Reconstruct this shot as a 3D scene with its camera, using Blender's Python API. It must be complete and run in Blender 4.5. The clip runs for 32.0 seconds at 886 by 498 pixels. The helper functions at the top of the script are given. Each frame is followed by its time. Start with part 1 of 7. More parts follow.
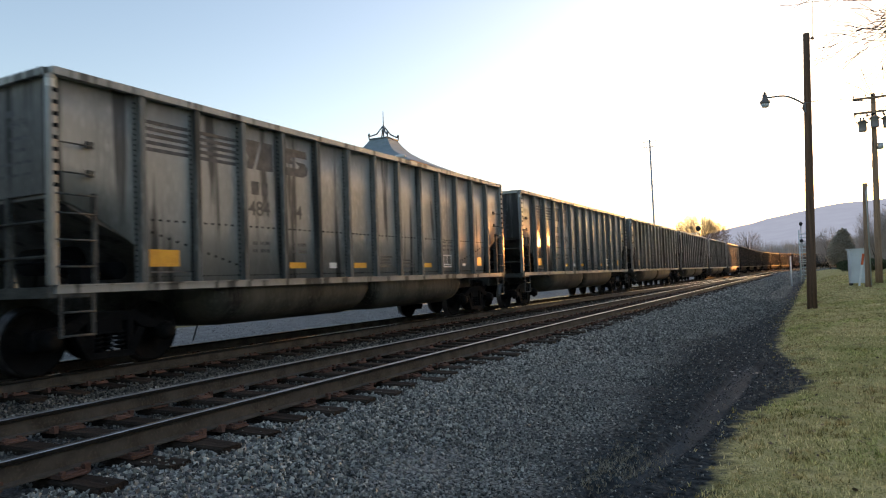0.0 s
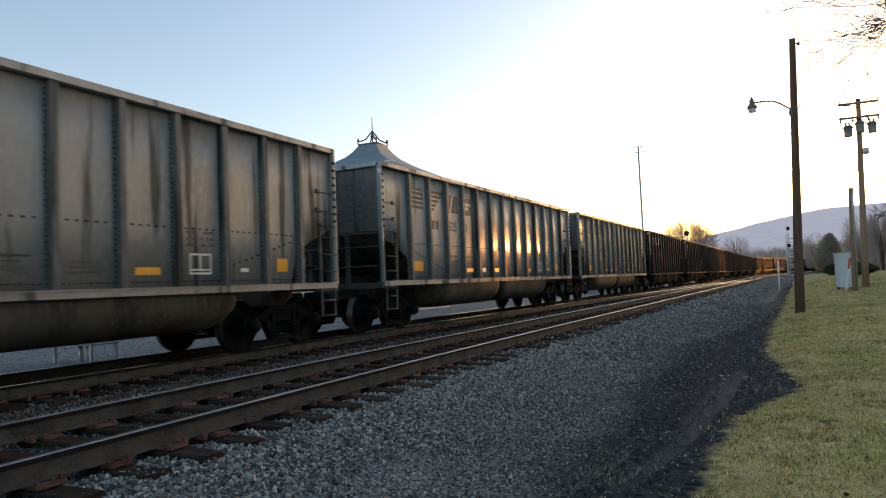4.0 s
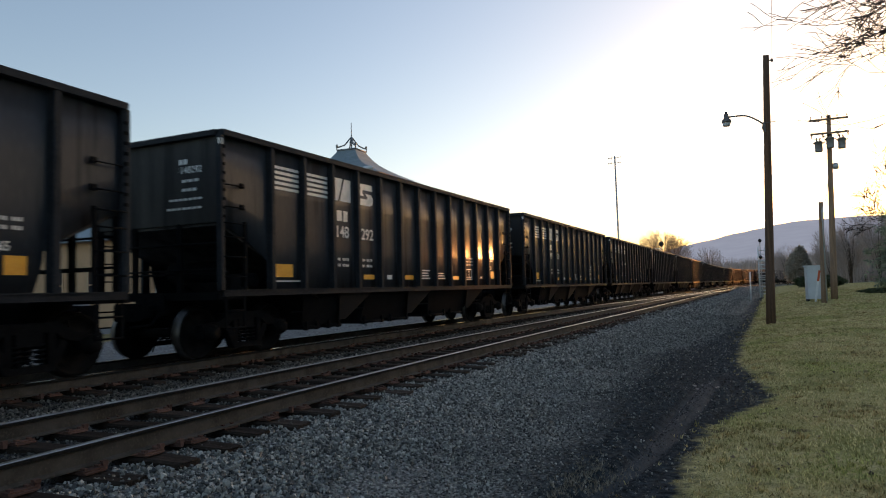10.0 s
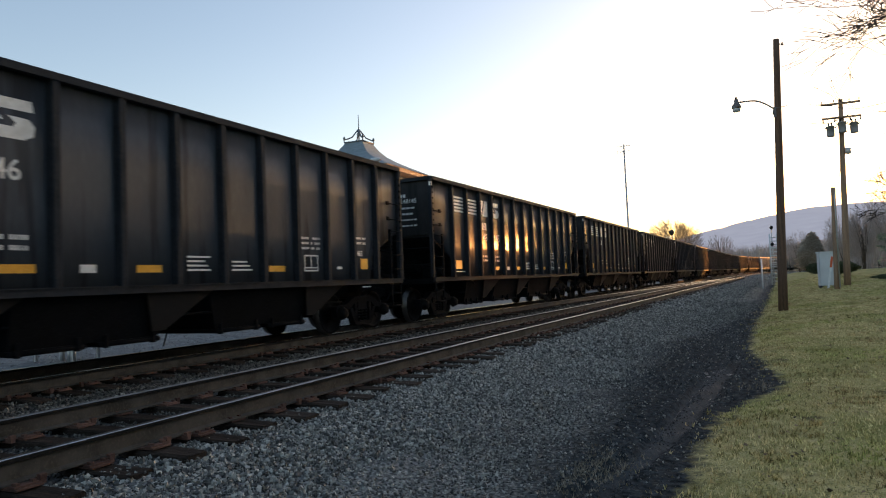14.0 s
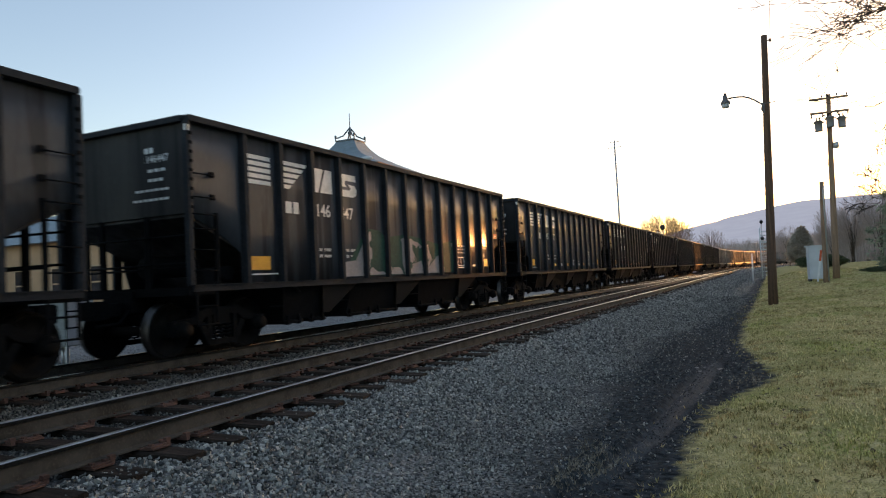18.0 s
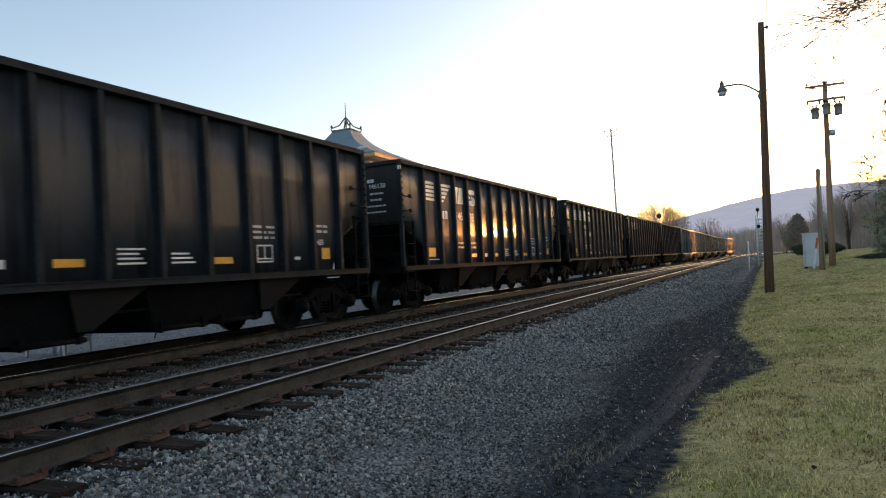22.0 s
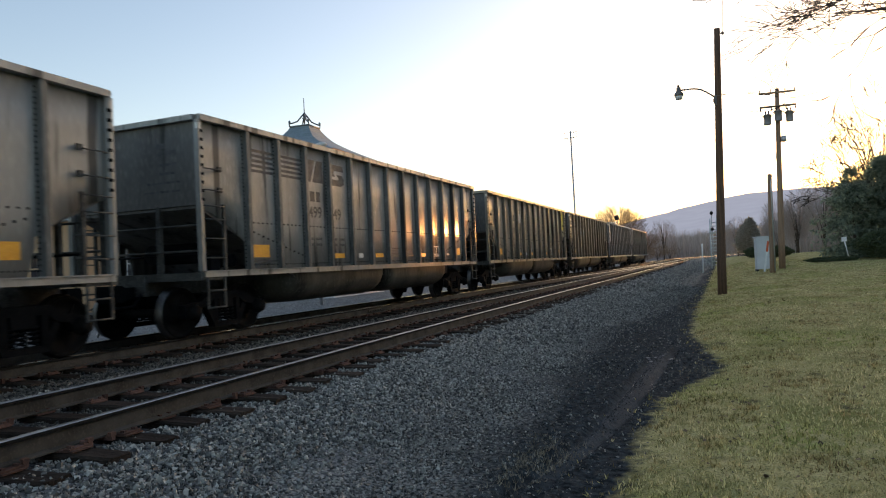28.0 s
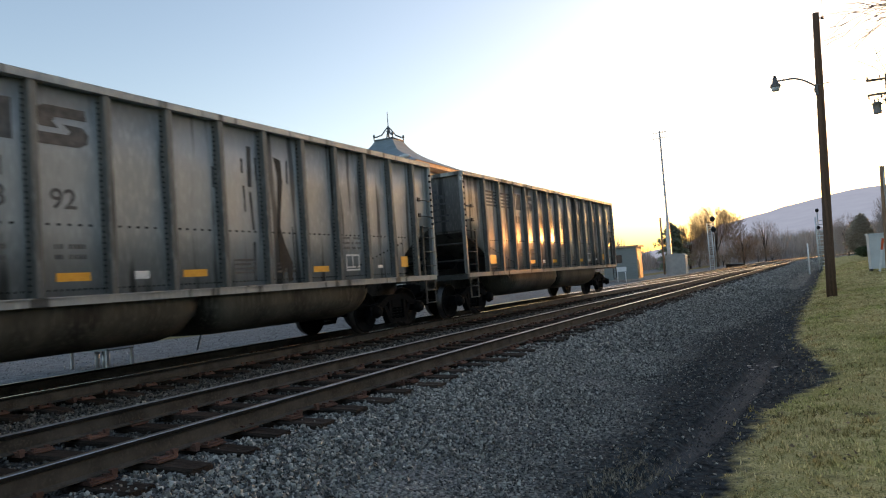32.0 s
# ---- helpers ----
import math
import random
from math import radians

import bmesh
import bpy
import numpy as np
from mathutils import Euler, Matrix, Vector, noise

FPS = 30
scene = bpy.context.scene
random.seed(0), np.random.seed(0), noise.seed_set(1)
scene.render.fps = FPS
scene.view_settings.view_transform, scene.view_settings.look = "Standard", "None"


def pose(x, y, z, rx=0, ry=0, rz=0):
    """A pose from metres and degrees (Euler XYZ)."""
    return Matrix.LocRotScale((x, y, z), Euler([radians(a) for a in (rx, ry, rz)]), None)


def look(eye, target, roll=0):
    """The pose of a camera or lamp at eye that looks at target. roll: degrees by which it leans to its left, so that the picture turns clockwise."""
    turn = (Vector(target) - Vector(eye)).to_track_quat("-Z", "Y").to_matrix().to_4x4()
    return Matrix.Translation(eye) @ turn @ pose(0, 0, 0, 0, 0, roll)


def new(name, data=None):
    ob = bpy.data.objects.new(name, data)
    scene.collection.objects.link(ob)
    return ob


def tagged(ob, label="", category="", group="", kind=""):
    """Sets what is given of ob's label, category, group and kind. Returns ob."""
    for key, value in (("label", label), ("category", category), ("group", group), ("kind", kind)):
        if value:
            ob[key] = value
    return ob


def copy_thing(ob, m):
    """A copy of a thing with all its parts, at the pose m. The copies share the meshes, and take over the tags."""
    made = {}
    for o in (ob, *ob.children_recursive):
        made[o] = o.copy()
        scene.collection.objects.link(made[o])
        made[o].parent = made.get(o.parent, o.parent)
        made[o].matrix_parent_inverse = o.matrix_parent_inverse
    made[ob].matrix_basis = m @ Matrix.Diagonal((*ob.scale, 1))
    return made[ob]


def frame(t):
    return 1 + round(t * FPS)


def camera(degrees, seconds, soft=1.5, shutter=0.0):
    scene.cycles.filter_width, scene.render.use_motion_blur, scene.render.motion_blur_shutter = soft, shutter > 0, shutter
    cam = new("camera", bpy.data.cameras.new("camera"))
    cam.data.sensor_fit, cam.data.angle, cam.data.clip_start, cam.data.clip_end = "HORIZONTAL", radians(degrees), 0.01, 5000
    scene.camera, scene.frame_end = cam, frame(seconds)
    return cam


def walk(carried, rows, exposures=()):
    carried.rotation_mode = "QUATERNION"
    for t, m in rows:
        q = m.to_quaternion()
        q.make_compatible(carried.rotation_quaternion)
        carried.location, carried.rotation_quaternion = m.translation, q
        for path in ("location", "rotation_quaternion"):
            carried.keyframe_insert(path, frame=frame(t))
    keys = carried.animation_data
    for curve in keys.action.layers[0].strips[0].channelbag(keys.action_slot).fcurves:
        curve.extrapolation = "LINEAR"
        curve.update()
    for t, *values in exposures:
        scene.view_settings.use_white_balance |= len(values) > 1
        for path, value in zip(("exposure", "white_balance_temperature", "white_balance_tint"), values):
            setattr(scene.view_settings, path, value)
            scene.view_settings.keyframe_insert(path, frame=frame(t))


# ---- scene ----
# The world: metres, z = 0 on the rail tops, y along the line at the eye, x to the lawn side.
cam = camera(66.0, 32.0, soft=1.1, shutter=0.13)
PATH = [
    (0, 0.000, 0.000, 1.104, 25.00, 2.42, -2.10),
    (0.5, 0.001, -0.025, 1.117, 23.94, 2.16, -2.25),
    (1, -0.018, 0.051, 1.096, 22.93, 2.16, -2.00),
    (1.5, -0.020, 0.108, 1.088, 22.96, 2.38, -2.00),
    (2, -0.017, 0.048, 1.097, 23.23, 2.50, -1.55),
    (2.5, -0.013, 0.090, 1.083, 23.49, 2.60, -1.77),
    (4.5, -0.010, 0.088, 1.088, 24.20, 2.90, -2.31),
    (5, -0.012, 0.083, 1.088, 24.25, 2.92, -1.99),
    (5.5, -0.006, 0.027, 1.111, 24.64, 3.19, -2.28),
    (6, 0.001, 0.014, 1.107, 24.46, 3.35, -2.36),
    (6.5, -0.003, 0.017, 1.107, 24.20, 3.29, -2.36),
    (7, -0.006, -0.001, 1.112, 23.90, 3.06, -1.86),
    (7.5, -0.010, 0.032, 1.098, 23.46, 3.06, -1.80),
    (8, -0.007, 0.016, 1.108, 22.80, 3.00, -1.90),
    (8.5, -0.014, 0.061, 1.105, 22.78, 3.47, -1.53),
    (9, -0.015, 0.044, 1.100, 22.78, 3.65, -1.21),
    (9.5, -0.021, 0.064, 1.097, 22.84, 3.29, -1.17),
    (10, -0.022, 0.032, 1.102, 22.18, 3.38, -1.58),
    (10.5, -0.028, 0.062, 1.097, 21.98, 3.49, -1.50),
    (11, -0.020, 0.053, 1.101, 22.14, 3.52, -1.87),
    (11.5, -0.010, 0.076, 1.092, 22.08, 3.42, -1.80),
    (12, -0.015, 0.086, 1.086, 22.24, 2.56, -1.81),
    (12.5, -0.009, 0.023, 1.106, 22.27, 2.57, -2.33),
    (13, -0.013, 0.079, 1.091, 22.43, 2.71, -2.20),
    (13.5, -0.016, 0.115, 1.084, 22.81, 2.76, -2.38),
    (14, -0.020, 0.116, 1.079, 23.00, 2.70, -2.30),
    (14.5, -0.012, 0.142, 1.078, 23.42, 2.56, -2.43),
    (16.5, -0.003, 0.024, 1.101, 22.91, 2.44, -2.44),
    (17, -0.007, 0.082, 1.092, 22.90, 2.58, -2.71),
    (17.5, -0.004, 0.054, 1.095, 22.96, 2.64, -2.90),
    (18, 0.001, 0.025, 1.099, 22.35, 2.44, -2.92),
    (18.5, -0.006, 0.050, 1.103, 21.61, 2.14, -2.52),
    (19, -0.021, 0.102, 1.086, 21.65, 2.25, -2.53),
    (19.5, -0.010, 0.124, 1.082, 21.94, 2.27, -2.61),
    (20, -0.005, 0.125, 1.081, 22.32, 1.98, -2.79),
    (20.5, -0.004, 0.095, 1.089, 22.44, 1.87, -2.95),
    (21, -0.017, 0.101, 1.089, 22.49, 1.81, -3.08),
    (21.5, -0.015, 0.096, 1.084, 22.76, 1.69, -3.04),
    (22, -0.012, 0.033, 1.101, 22.13, 1.55, -3.25),
    (22.5, -0.026, 0.012, 1.102, 21.54, 1.54, -2.98),
    (23, -0.037, 0.004, 1.100, 21.22, 1.57, -2.70),
    (23.5, -0.079, -0.009, 1.100, 21.07, 1.65, -2.48),
    (24, -0.063, -0.014, 1.104, 20.01, 1.26, -2.01),
    (24.5, 0.014, 0.174, 1.095, 19.27, 1.32, -1.95),
    (25, 0.081, 0.330, 1.089, 19.41, 1.46, -3.88),
    (25.5, 0.076, 0.264, 1.107, 19.40, 1.59, -4.23),
    (26, 0.015, 0.250, 1.099, 19.52, 1.45, -3.78),
    (26.5, -0.028, 0.143, 1.125, 18.18, 1.34, -2.52),
    (28.5, -0.004, 0.343, 1.100, 19.71, 1.28, -2.92),
    (29, -0.027, 0.336, 1.099, 22.14, 1.64, -3.66),
    (29.5, -0.055, 0.281, 1.103, 22.70, 2.06, -2.76),
    (30, -0.059, 0.232, 1.092, 22.37, 1.93, -1.62),
    (30.5, -0.010, 0.271, 1.117, 22.00, 1.68, -2.06),
    (31, 0.027, 0.468, 1.085, 22.26, 2.14, -2.91),
    (31.5, 0.051, 0.506, 1.085, 23.43, 2.31, -3.66),
    (32, 0.025, 0.529, 1.082, 26.13, 2.50, -4.06),
]


def eye_pose(x, y, z, yaw, pitch, roll):
    a, p = radians(yaw), radians(pitch)
    way = Vector((-math.sin(a) * math.cos(p), math.cos(a) * math.cos(p), math.sin(p)))
    eye = Vector((x, y, z))
    return look(eye, eye + 2 * way, roll)


walk(cam, [(t, eye_pose(x, y, z, yaw, pitch, roll)) for t, x, y, z, yaw, pitch, roll in PATH], [(t, 2.09 + d, k, 18) for t, d, k in ((0, 0.15, 6570), (1, 0.14, 6570), (2, 0.05, 6560), (5, 0.05, 6560), (6, -0.1, 6500), (8, -0.14, 6480), (9, -0.26, 6450), (10, -0.34, 6430), (11, -0.34, 6430), (12, -0.27, 6440), (13, -0.12, 6500), (14, -0.05, 6520), (17, 0.08, 6550), (26, 0.1, 6570), (28, 0.0, 6560), (29, -0.06, 6540), (30, 0.1, 6570), (32, 0.06, 6560))])

# ---- light ----
SUN_AZ, SUN_EL = radians(23.0), radians(2.7)
world = bpy.data.worlds.new("world")
scene.world = world
world.use_nodes = True
wn = world.node_tree.nodes
sky = wn.new("ShaderNodeTexSky")
sky.sky_type = "NISHITA"
sky.sun_disc = False
sky.sun_elevation, sky.sun_rotation = SUN_EL, SUN_AZ
sky.altitude, sky.air_density, sky.dust_density, sky.ozone_density = 200, 0.82, 1.9, 1.1
wn["Background"].inputs["Strength"].default_value = 0.15
world.node_tree.links.new(sky.outputs[0], wn["Background"].inputs["Color"])
sun_way = Vector((math.sin(SUN_AZ) * math.cos(SUN_EL), math.cos(SUN_AZ) * math.cos(SUN_EL), math.sin(SUN_EL)))
sun = new("sun", bpy.data.lights.new("sun", "SUN"))
sun.data.energy, sun.data.angle, sun.data.color = 0.68, radians(0.6), (1.0, 0.40, 0.10)
sun.matrix_world = look(sun_way * 400, (0, 0, 0))


# ---- materials ----
def mat(name, base, rough=0.7, metal=0.0, second=None, scale=3.0, third=None, fine=40.0, bump=0.15, bump_scale=60.0,
        stretch=(1, 1, 1), contrast=0.5, spec=0.5, per_object=0.0, coords="Object"):
    """A surface of two noises: large stains towards second, fine grain towards third, and a fine relief."""
    m = bpy.data.materials.new(name)
    m.use_nodes = True
    n, l = m.node_tree.nodes, m.node_tree.links
    b = n["Principled BSDF"]
    b.inputs["Roughness"].default_value, b.inputs["Metallic"].default_value = rough, metal
    b.inputs["Specular IOR Level"].default_value = spec
    tc = n.new("ShaderNodeTexCoord")
    mp = n.new("ShaderNodeMapping")
    mp.inputs["Scale"].default_value = stretch
    l.new(tc.outputs[coords], mp.inputs["Vector"])
    second = second or tuple(c * 0.6 for c in base)
    third = third or tuple(min(1, c * 1.4) for c in base)
    big = n.new("ShaderNodeTexNoise")
    big.inputs["Scale"].default_value, big.inputs["Detail"].default_value = scale, 5
    l.new(mp.outputs[0], big.inputs["Vector"])
    ramp = n.new("ShaderNodeMapRange")
    ramp.inputs["From Min"].default_value, ramp.inputs["From Max"].default_value = 0.5 - contrast * 0.3, 0.5 + contrast * 0.3
    l.new(big.outputs["Fac"], ramp.inputs["Value"])
    mix = n.new("ShaderNodeMix")
    mix.data_type = "RGBA"
    mix.inputs["A"].default_value, mix.inputs["B"].default_value = (*base, 1), (*second, 1)
    l.new(ramp.outputs[0], mix.inputs["Factor"])
    small = n.new("ShaderNodeTexNoise")
    small.inputs["Scale"].default_value, small.inputs["Detail"].default_value = fine, 3
    l.new(mp.outputs[0], small.inputs["Vector"])
    r2 = n.new("ShaderNodeMapRange")
    r2.inputs["From Min"].default_value, r2.inputs["From Max"].default_value = 0.5, 0.8
    l.new(small.outputs["Fac"], r2.inputs["Value"])
    mix2 = n.new("ShaderNodeMix")
    mix2.data_type = "RGBA"
    mix2.inputs["B"].default_value = (*third, 1)
    l.new(mix.outputs["Result"], mix2.inputs["A"])
    l.new(r2.outputs[0], mix2.inputs["Factor"])
    last = mix2.outputs["Result"]
    if per_object:
        oi = n.new("ShaderNodeObjectInfo")
        mr = n.new("ShaderNodeMapRange")
        mr.inputs["To Min"].default_value, mr.inputs["To Max"].default_value = 1 - per_object, 1 + per_object
        l.new(oi.outputs["Random"], mr.inputs["Value"])
        hs = n.new("ShaderNodeHueSaturation")
        l.new(mr.outputs[0], hs.inputs["Value"])
        l.new(last, hs.inputs["Color"])
        last = hs.outputs["Color"]
    l.new(last, b.inputs["Base Color"])
    if bump:
        bt = n.new("ShaderNodeTexNoise")
        bt.inputs["Scale"].default_value, bt.inputs["Detail"].default_value = bump_scale, 4
        l.new(tc.outputs[coords], bt.inputs["Vector"])
        bn = n.new("ShaderNodeBump")
        bn.inputs["Strength"].default_value, bn.inputs["Distance"].default_value = bump, 0.01
        l.new(bt.outputs["Fac"], bn.inputs["Height"])
        l.new(bn.outputs[0], b.inputs["Normal"])
    return m


def island_mat(name, dark, light, rough=0.9, power=1.0, through_light=0.0, spec=0.25):
    """Colour that varies from piece to piece of one mesh; thin leaves also pass light."""
    m = bpy.data.materials.new(name)
    m.use_nodes = True
    n, l = m.node_tree.nodes, m.node_tree.links
    b = n["Principled BSDF"]
    b.inputs["Roughness"].default_value = rough
    b.inputs["Specular IOR Level"].default_value = spec
    geo = n.new("ShaderNodeNewGeometry")
    pw = n.new("ShaderNodeMath")
    pw.operation = "POWER"
    pw.inputs[1].default_value = power
    l.new(geo.outputs["Random Per Island"], pw.inputs[0])
    cr = n.new("ShaderNodeMix")
    cr.data_type = "RGBA"
    cr.inputs["A"].default_value, cr.inputs["B"].default_value = (*dark, 1), (*light, 1)
    l.new(pw.outputs[0], cr.inputs["Factor"])
    l.new(cr.outputs["Result"], b.inputs["Base Color"])
    if through_light:
        tr = n.new("ShaderNodeBsdfTranslucent")
        ms = n.new("ShaderNodeMixShader")
        ms.inputs[0].default_value = through_light
        l.new(cr.outputs["Result"], tr.inputs["Color"])
        l.new(b.outputs[0], ms.inputs[1])
        l.new(tr.outputs[0], ms.inputs[2])
        l.new(ms.outputs[0], n["Material Output"].inputs["Surface"])
    return m


def panel_mat(name, base, stain, dust, rough, metal, streaks=0.5, grime=0.74, spec=0.4, coat=0.0):
    """Car sides: vertical run-down streaks, blotches, and a dusty film over a little old gloss."""
    m = mat(name, base, rough, metal, stain, 0.9, dust, 26, 0.25, 7.0, (1, 1, 0.22), streaks, spec=spec)
    n, l = m.node_tree.nodes, m.node_tree.links
    b = n["Principled BSDF"]
    tc = [x for x in n if x.bl_idname == "ShaderNodeTexCoord"][0]
    info = n.new("ShaderNodeObjectInfo")
    add = n.new("ShaderNodeVectorMath")
    add.operation = "MULTIPLY_ADD"
    add.inputs[1].default_value = (1, 1, 0.07)
    sc = n.new("ShaderNodeVectorMath")
    sc.operation = "SCALE"
    sc.inputs["Scale"].default_value = 40
    cx = n.new("ShaderNodeCombineXYZ")
    for i in range(3):
        l.new(info.outputs["Random"], cx.inputs[i])
    l.new(cx.outputs[0], sc.inputs[0])
    l.new(tc.outputs["Object"], add.inputs[0])
    l.new(sc.outputs[0], add.inputs[2])
    run = n.new("ShaderNodeTexNoise")
    run.inputs["Scale"].default_value, run.inputs["Detail"].default_value = 3.6, 8
    l.new(add.outputs[0], run.inputs["Vector"])
    r = n.new("ShaderNodeMapRange")
    r.inputs["From Min"].default_value, r.inputs["From Max"].default_value = 0.52, 0.585
    r.inputs["To Max"].default_value = grime
    less = n.new("ShaderNodeMath")
    less.operation = "MULTIPLY_ADD"
    less.inputs[1].default_value = -0.085
    l.new(info.outputs["Random"], less.inputs[0])
    l.new(run.outputs["Fac"], less.inputs[2])
    l.new(less.outputs[0], r.inputs["Value"])
    old = b.inputs["Base Color"].links[0].from_socket
    mix = n.new("ShaderNodeMix")
    mix.data_type = "RGBA"
    mix.inputs["B"].default_value = (*[c * 0.16 for c in base], 1)
    l.new(old, mix.inputs["A"])
    l.new(r.outputs[0], mix.inputs["Factor"])
    l.new(mix.outputs["Result"], b.inputs["Base Color"])
    b.inputs["Coat Weight"].default_value, b.inputs["Coat Roughness"].default_value = coat, 0.13
    rr = n.new("ShaderNodeMapRange")
    rr.inputs["From Min"].default_value, rr.inputs["From Max"].default_value = 0.35, 0.65
    rr.inputs["To Min"].default_value, rr.inputs["To Max"].default_value = rough - 0.05, min(1, rough + 0.16)
    l.new(run.outputs["Fac"], rr.inputs["Value"])
    l.new(rr.outputs[0], b.inputs["Roughness"])
    return m


M_GREY = panel_mat("aluminium_sheet", (0.30, 0.303, 0.29), (0.218, 0.22, 0.21), (0.36, 0.36, 0.343), 0.5, 0.28, 0.5, 0.9, 0.3, 0.15)
M_BLUE = panel_mat("blue_grey_sheet", (0.315, 0.34, 0.347), (0.237, 0.257, 0.264), (0.37, 0.397, 0.40), 0.5, 0.28, 0.5, 0.9, 0.3, 0.15)
M_BROWN = panel_mat("dusty_tan_sheet", (0.31, 0.274, 0.22), (0.218, 0.191, 0.153), (0.366, 0.322, 0.264), 0.5, 0.28, 0.5, 0.85, 0.3, 0.15)
M_BLACK = panel_mat("black_paint", (0.025, 0.030, 0.038), (0.030, 0.036, 0.0445), (0.038, 0.045, 0.053), 0.48, 0.0, 0.6, 0.6, 0.14, 0.16)
M_BLACK2 = panel_mat("faded_black_paint", (0.041, 0.048, 0.0585), (0.048, 0.056, 0.0675), (0.058, 0.067, 0.079), 0.48, 0.0, 0.6, 0.6, 0.14, 0.16)
M_RIB_G = panel_mat("darker_grey_ribs", (0.20, 0.202, 0.19), (0.10, 0.10, 0.094), (0.25, 0.25, 0.235), 0.5, 0.0, 0.7, 0.85, 0.15)
M_RIB_B = panel_mat("darker_brown_ribs", (0.19, 0.166, 0.132), (0.10, 0.087, 0.069), (0.22, 0.19, 0.15), 0.5, 0.0, 0.7, 0.85, 0.15)
M_RIB_K = mat("matt_black_ribs", (0.027, 0.031, 0.0370), 0.6, 0.0, (0.018, 0.0205, 0.024), 3, (0.038, 0.042, 0.047), 26, 0.2, spec=0.05)
# Darker than the side sheets, for ladders, steps and end frames.
M_TRIM_G = mat("dark_grey_steps", (0.085, 0.086, 0.080), 0.65, 0.0, (0.035, 0.034, 0.032), 4, (0.13, 0.13, 0.12), 30, 0.15, spec=0.15)
# Near-black, for what hangs below the sills and for rivets.
M_UNDER = mat("near_black_underframe", (0.0070, 0.0080, 0.0095), 0.85, 0.0, (0.0045, 0.005, 0.0058), 2.2, (0.0135, 0.0138, 0.0145), 30, 0.2, spec=0.05)
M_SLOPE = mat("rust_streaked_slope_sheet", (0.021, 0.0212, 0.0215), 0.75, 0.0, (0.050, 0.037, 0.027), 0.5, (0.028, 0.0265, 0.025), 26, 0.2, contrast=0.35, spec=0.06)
M_TUB = mat("dusty_tub_metal", (0.088, 0.083, 0.066), 0.5, 0.0, (0.022, 0.021, 0.018), 1.3, (0.12, 0.113, 0.092), 24, 0.15, 12, (1, 1, 0.15), 0.4, spec=0.15)
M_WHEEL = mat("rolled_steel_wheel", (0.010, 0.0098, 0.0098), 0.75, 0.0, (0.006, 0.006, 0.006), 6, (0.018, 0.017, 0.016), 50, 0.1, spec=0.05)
M_TREAD = mat("worn_tread", (0.12, 0.115, 0.11), 0.45, 1.0, (0.08, 0.075, 0.07), 6, None, 60, 0.03)
M_WHITE = mat("white_stencil_paint", (0.74, 0.74, 0.72), 0.45, 0, (0.58, 0.58, 0.55), 6, (0.5, 0.5, 0.48), 20, 0.05)
M_DARK = mat("dark_stencil_paint", (0.03, 0.031, 0.033), 0.6, 0, (0.09, 0.09, 0.09), 6, None, 20, 0.05)
M_YELLOW = mat("yellow_reflector", (0.80, 0.38, 0.015), 0.4, 0, (0.68, 0.30, 0.012), 8, (0.85, 0.45, 0.05), 30, 0.04)
M_LEMON = mat("chalky_yellow_paint", (0.62, 0.50, 0.07), 0.6, 0, (0.50, 0.42, 0.09), 4, (0.40, 0.35, 0.12), 20, 0.06, spec=0.2)
M_RED = mat("red_stencil_paint", (0.55, 0.06, 0.04), 0.5, 0, None, 8)
M_SOOT_G = panel_mat("sooty_grey_end_sheet", (0.16, 0.155, 0.145), (0.03, 0.028, 0.026), (0.19, 0.18, 0.165), 0.6, 0.0, 0.9, 0.9)
M_SOOT_K = panel_mat("sooty_black_end_sheet", (0.009, 0.009, 0.0095), (0.005, 0.005, 0.005), (0.018, 0.017, 0.016), 0.6, 0.0, 0.6)
M_TAG1 = mat("pale_spray_paint", (0.42, 0.44, 0.44), 0.5, 0, (0.28, 0.30, 0.30), 2.5, (0.5, 0.5, 0.5), 20, 0.05)
M_TAG2 = mat("dark_spray_paint", (0.030, 0.032, 0.034), 0.5, 0, None, 3, spec=0.1)
M_TAG5 = mat("thin_grey_overspray", (0.085, 0.088, 0.088), 0.6, 0, (0.05, 0.052, 0.053), 3, (0.12, 0.12, 0.12), 14, 0.05, spec=0.1)
M_TAG3 = mat("pinkish_spray_paint", (0.36, 0.31, 0.29), 0.6, 0, (0.27, 0.25, 0.24), 2.0, (0.42, 0.39, 0.37), 18, 0.05, spec=0.15)
M_TAG4 = mat("green_spray_paint", (0.030, 0.085, 0.060), 0.6, 0, (0.02, 0.05, 0.038), 2.5, None, 18, 0.05, spec=0.15)
M_RAIL = mat("rusty_rail_side", (0.064, 0.059, 0.050), 0.85, 0.0, (0.026, 0.0245, 0.019), 4, (0.080, 0.069, 0.056), 40, 0.15, spec=0.35)
M_RAILDARK = mat("dark_rail_head_side", (0.014, 0.0138, 0.0125), 0.8, 0.0, (0.009, 0.009, 0.0085), 4, (0.022, 0.020, 0.017), 40, 0.1, spec=0.1)
M_RAILTOP = mat("worn_rail_head", (0.60, 0.585, 0.56), 0.28, 1.0, (0.40, 0.38, 0.355), 3, (0.34, 0.31, 0.28), 15, 0.02)
M_RAILBRIGHT = mat("polished_rail_head", (0.60, 0.58, 0.56), 0.16, 1.0, (0.5, 0.48, 0.45), 3, (0.42, 0.40, 0.38), 15, 0.02)
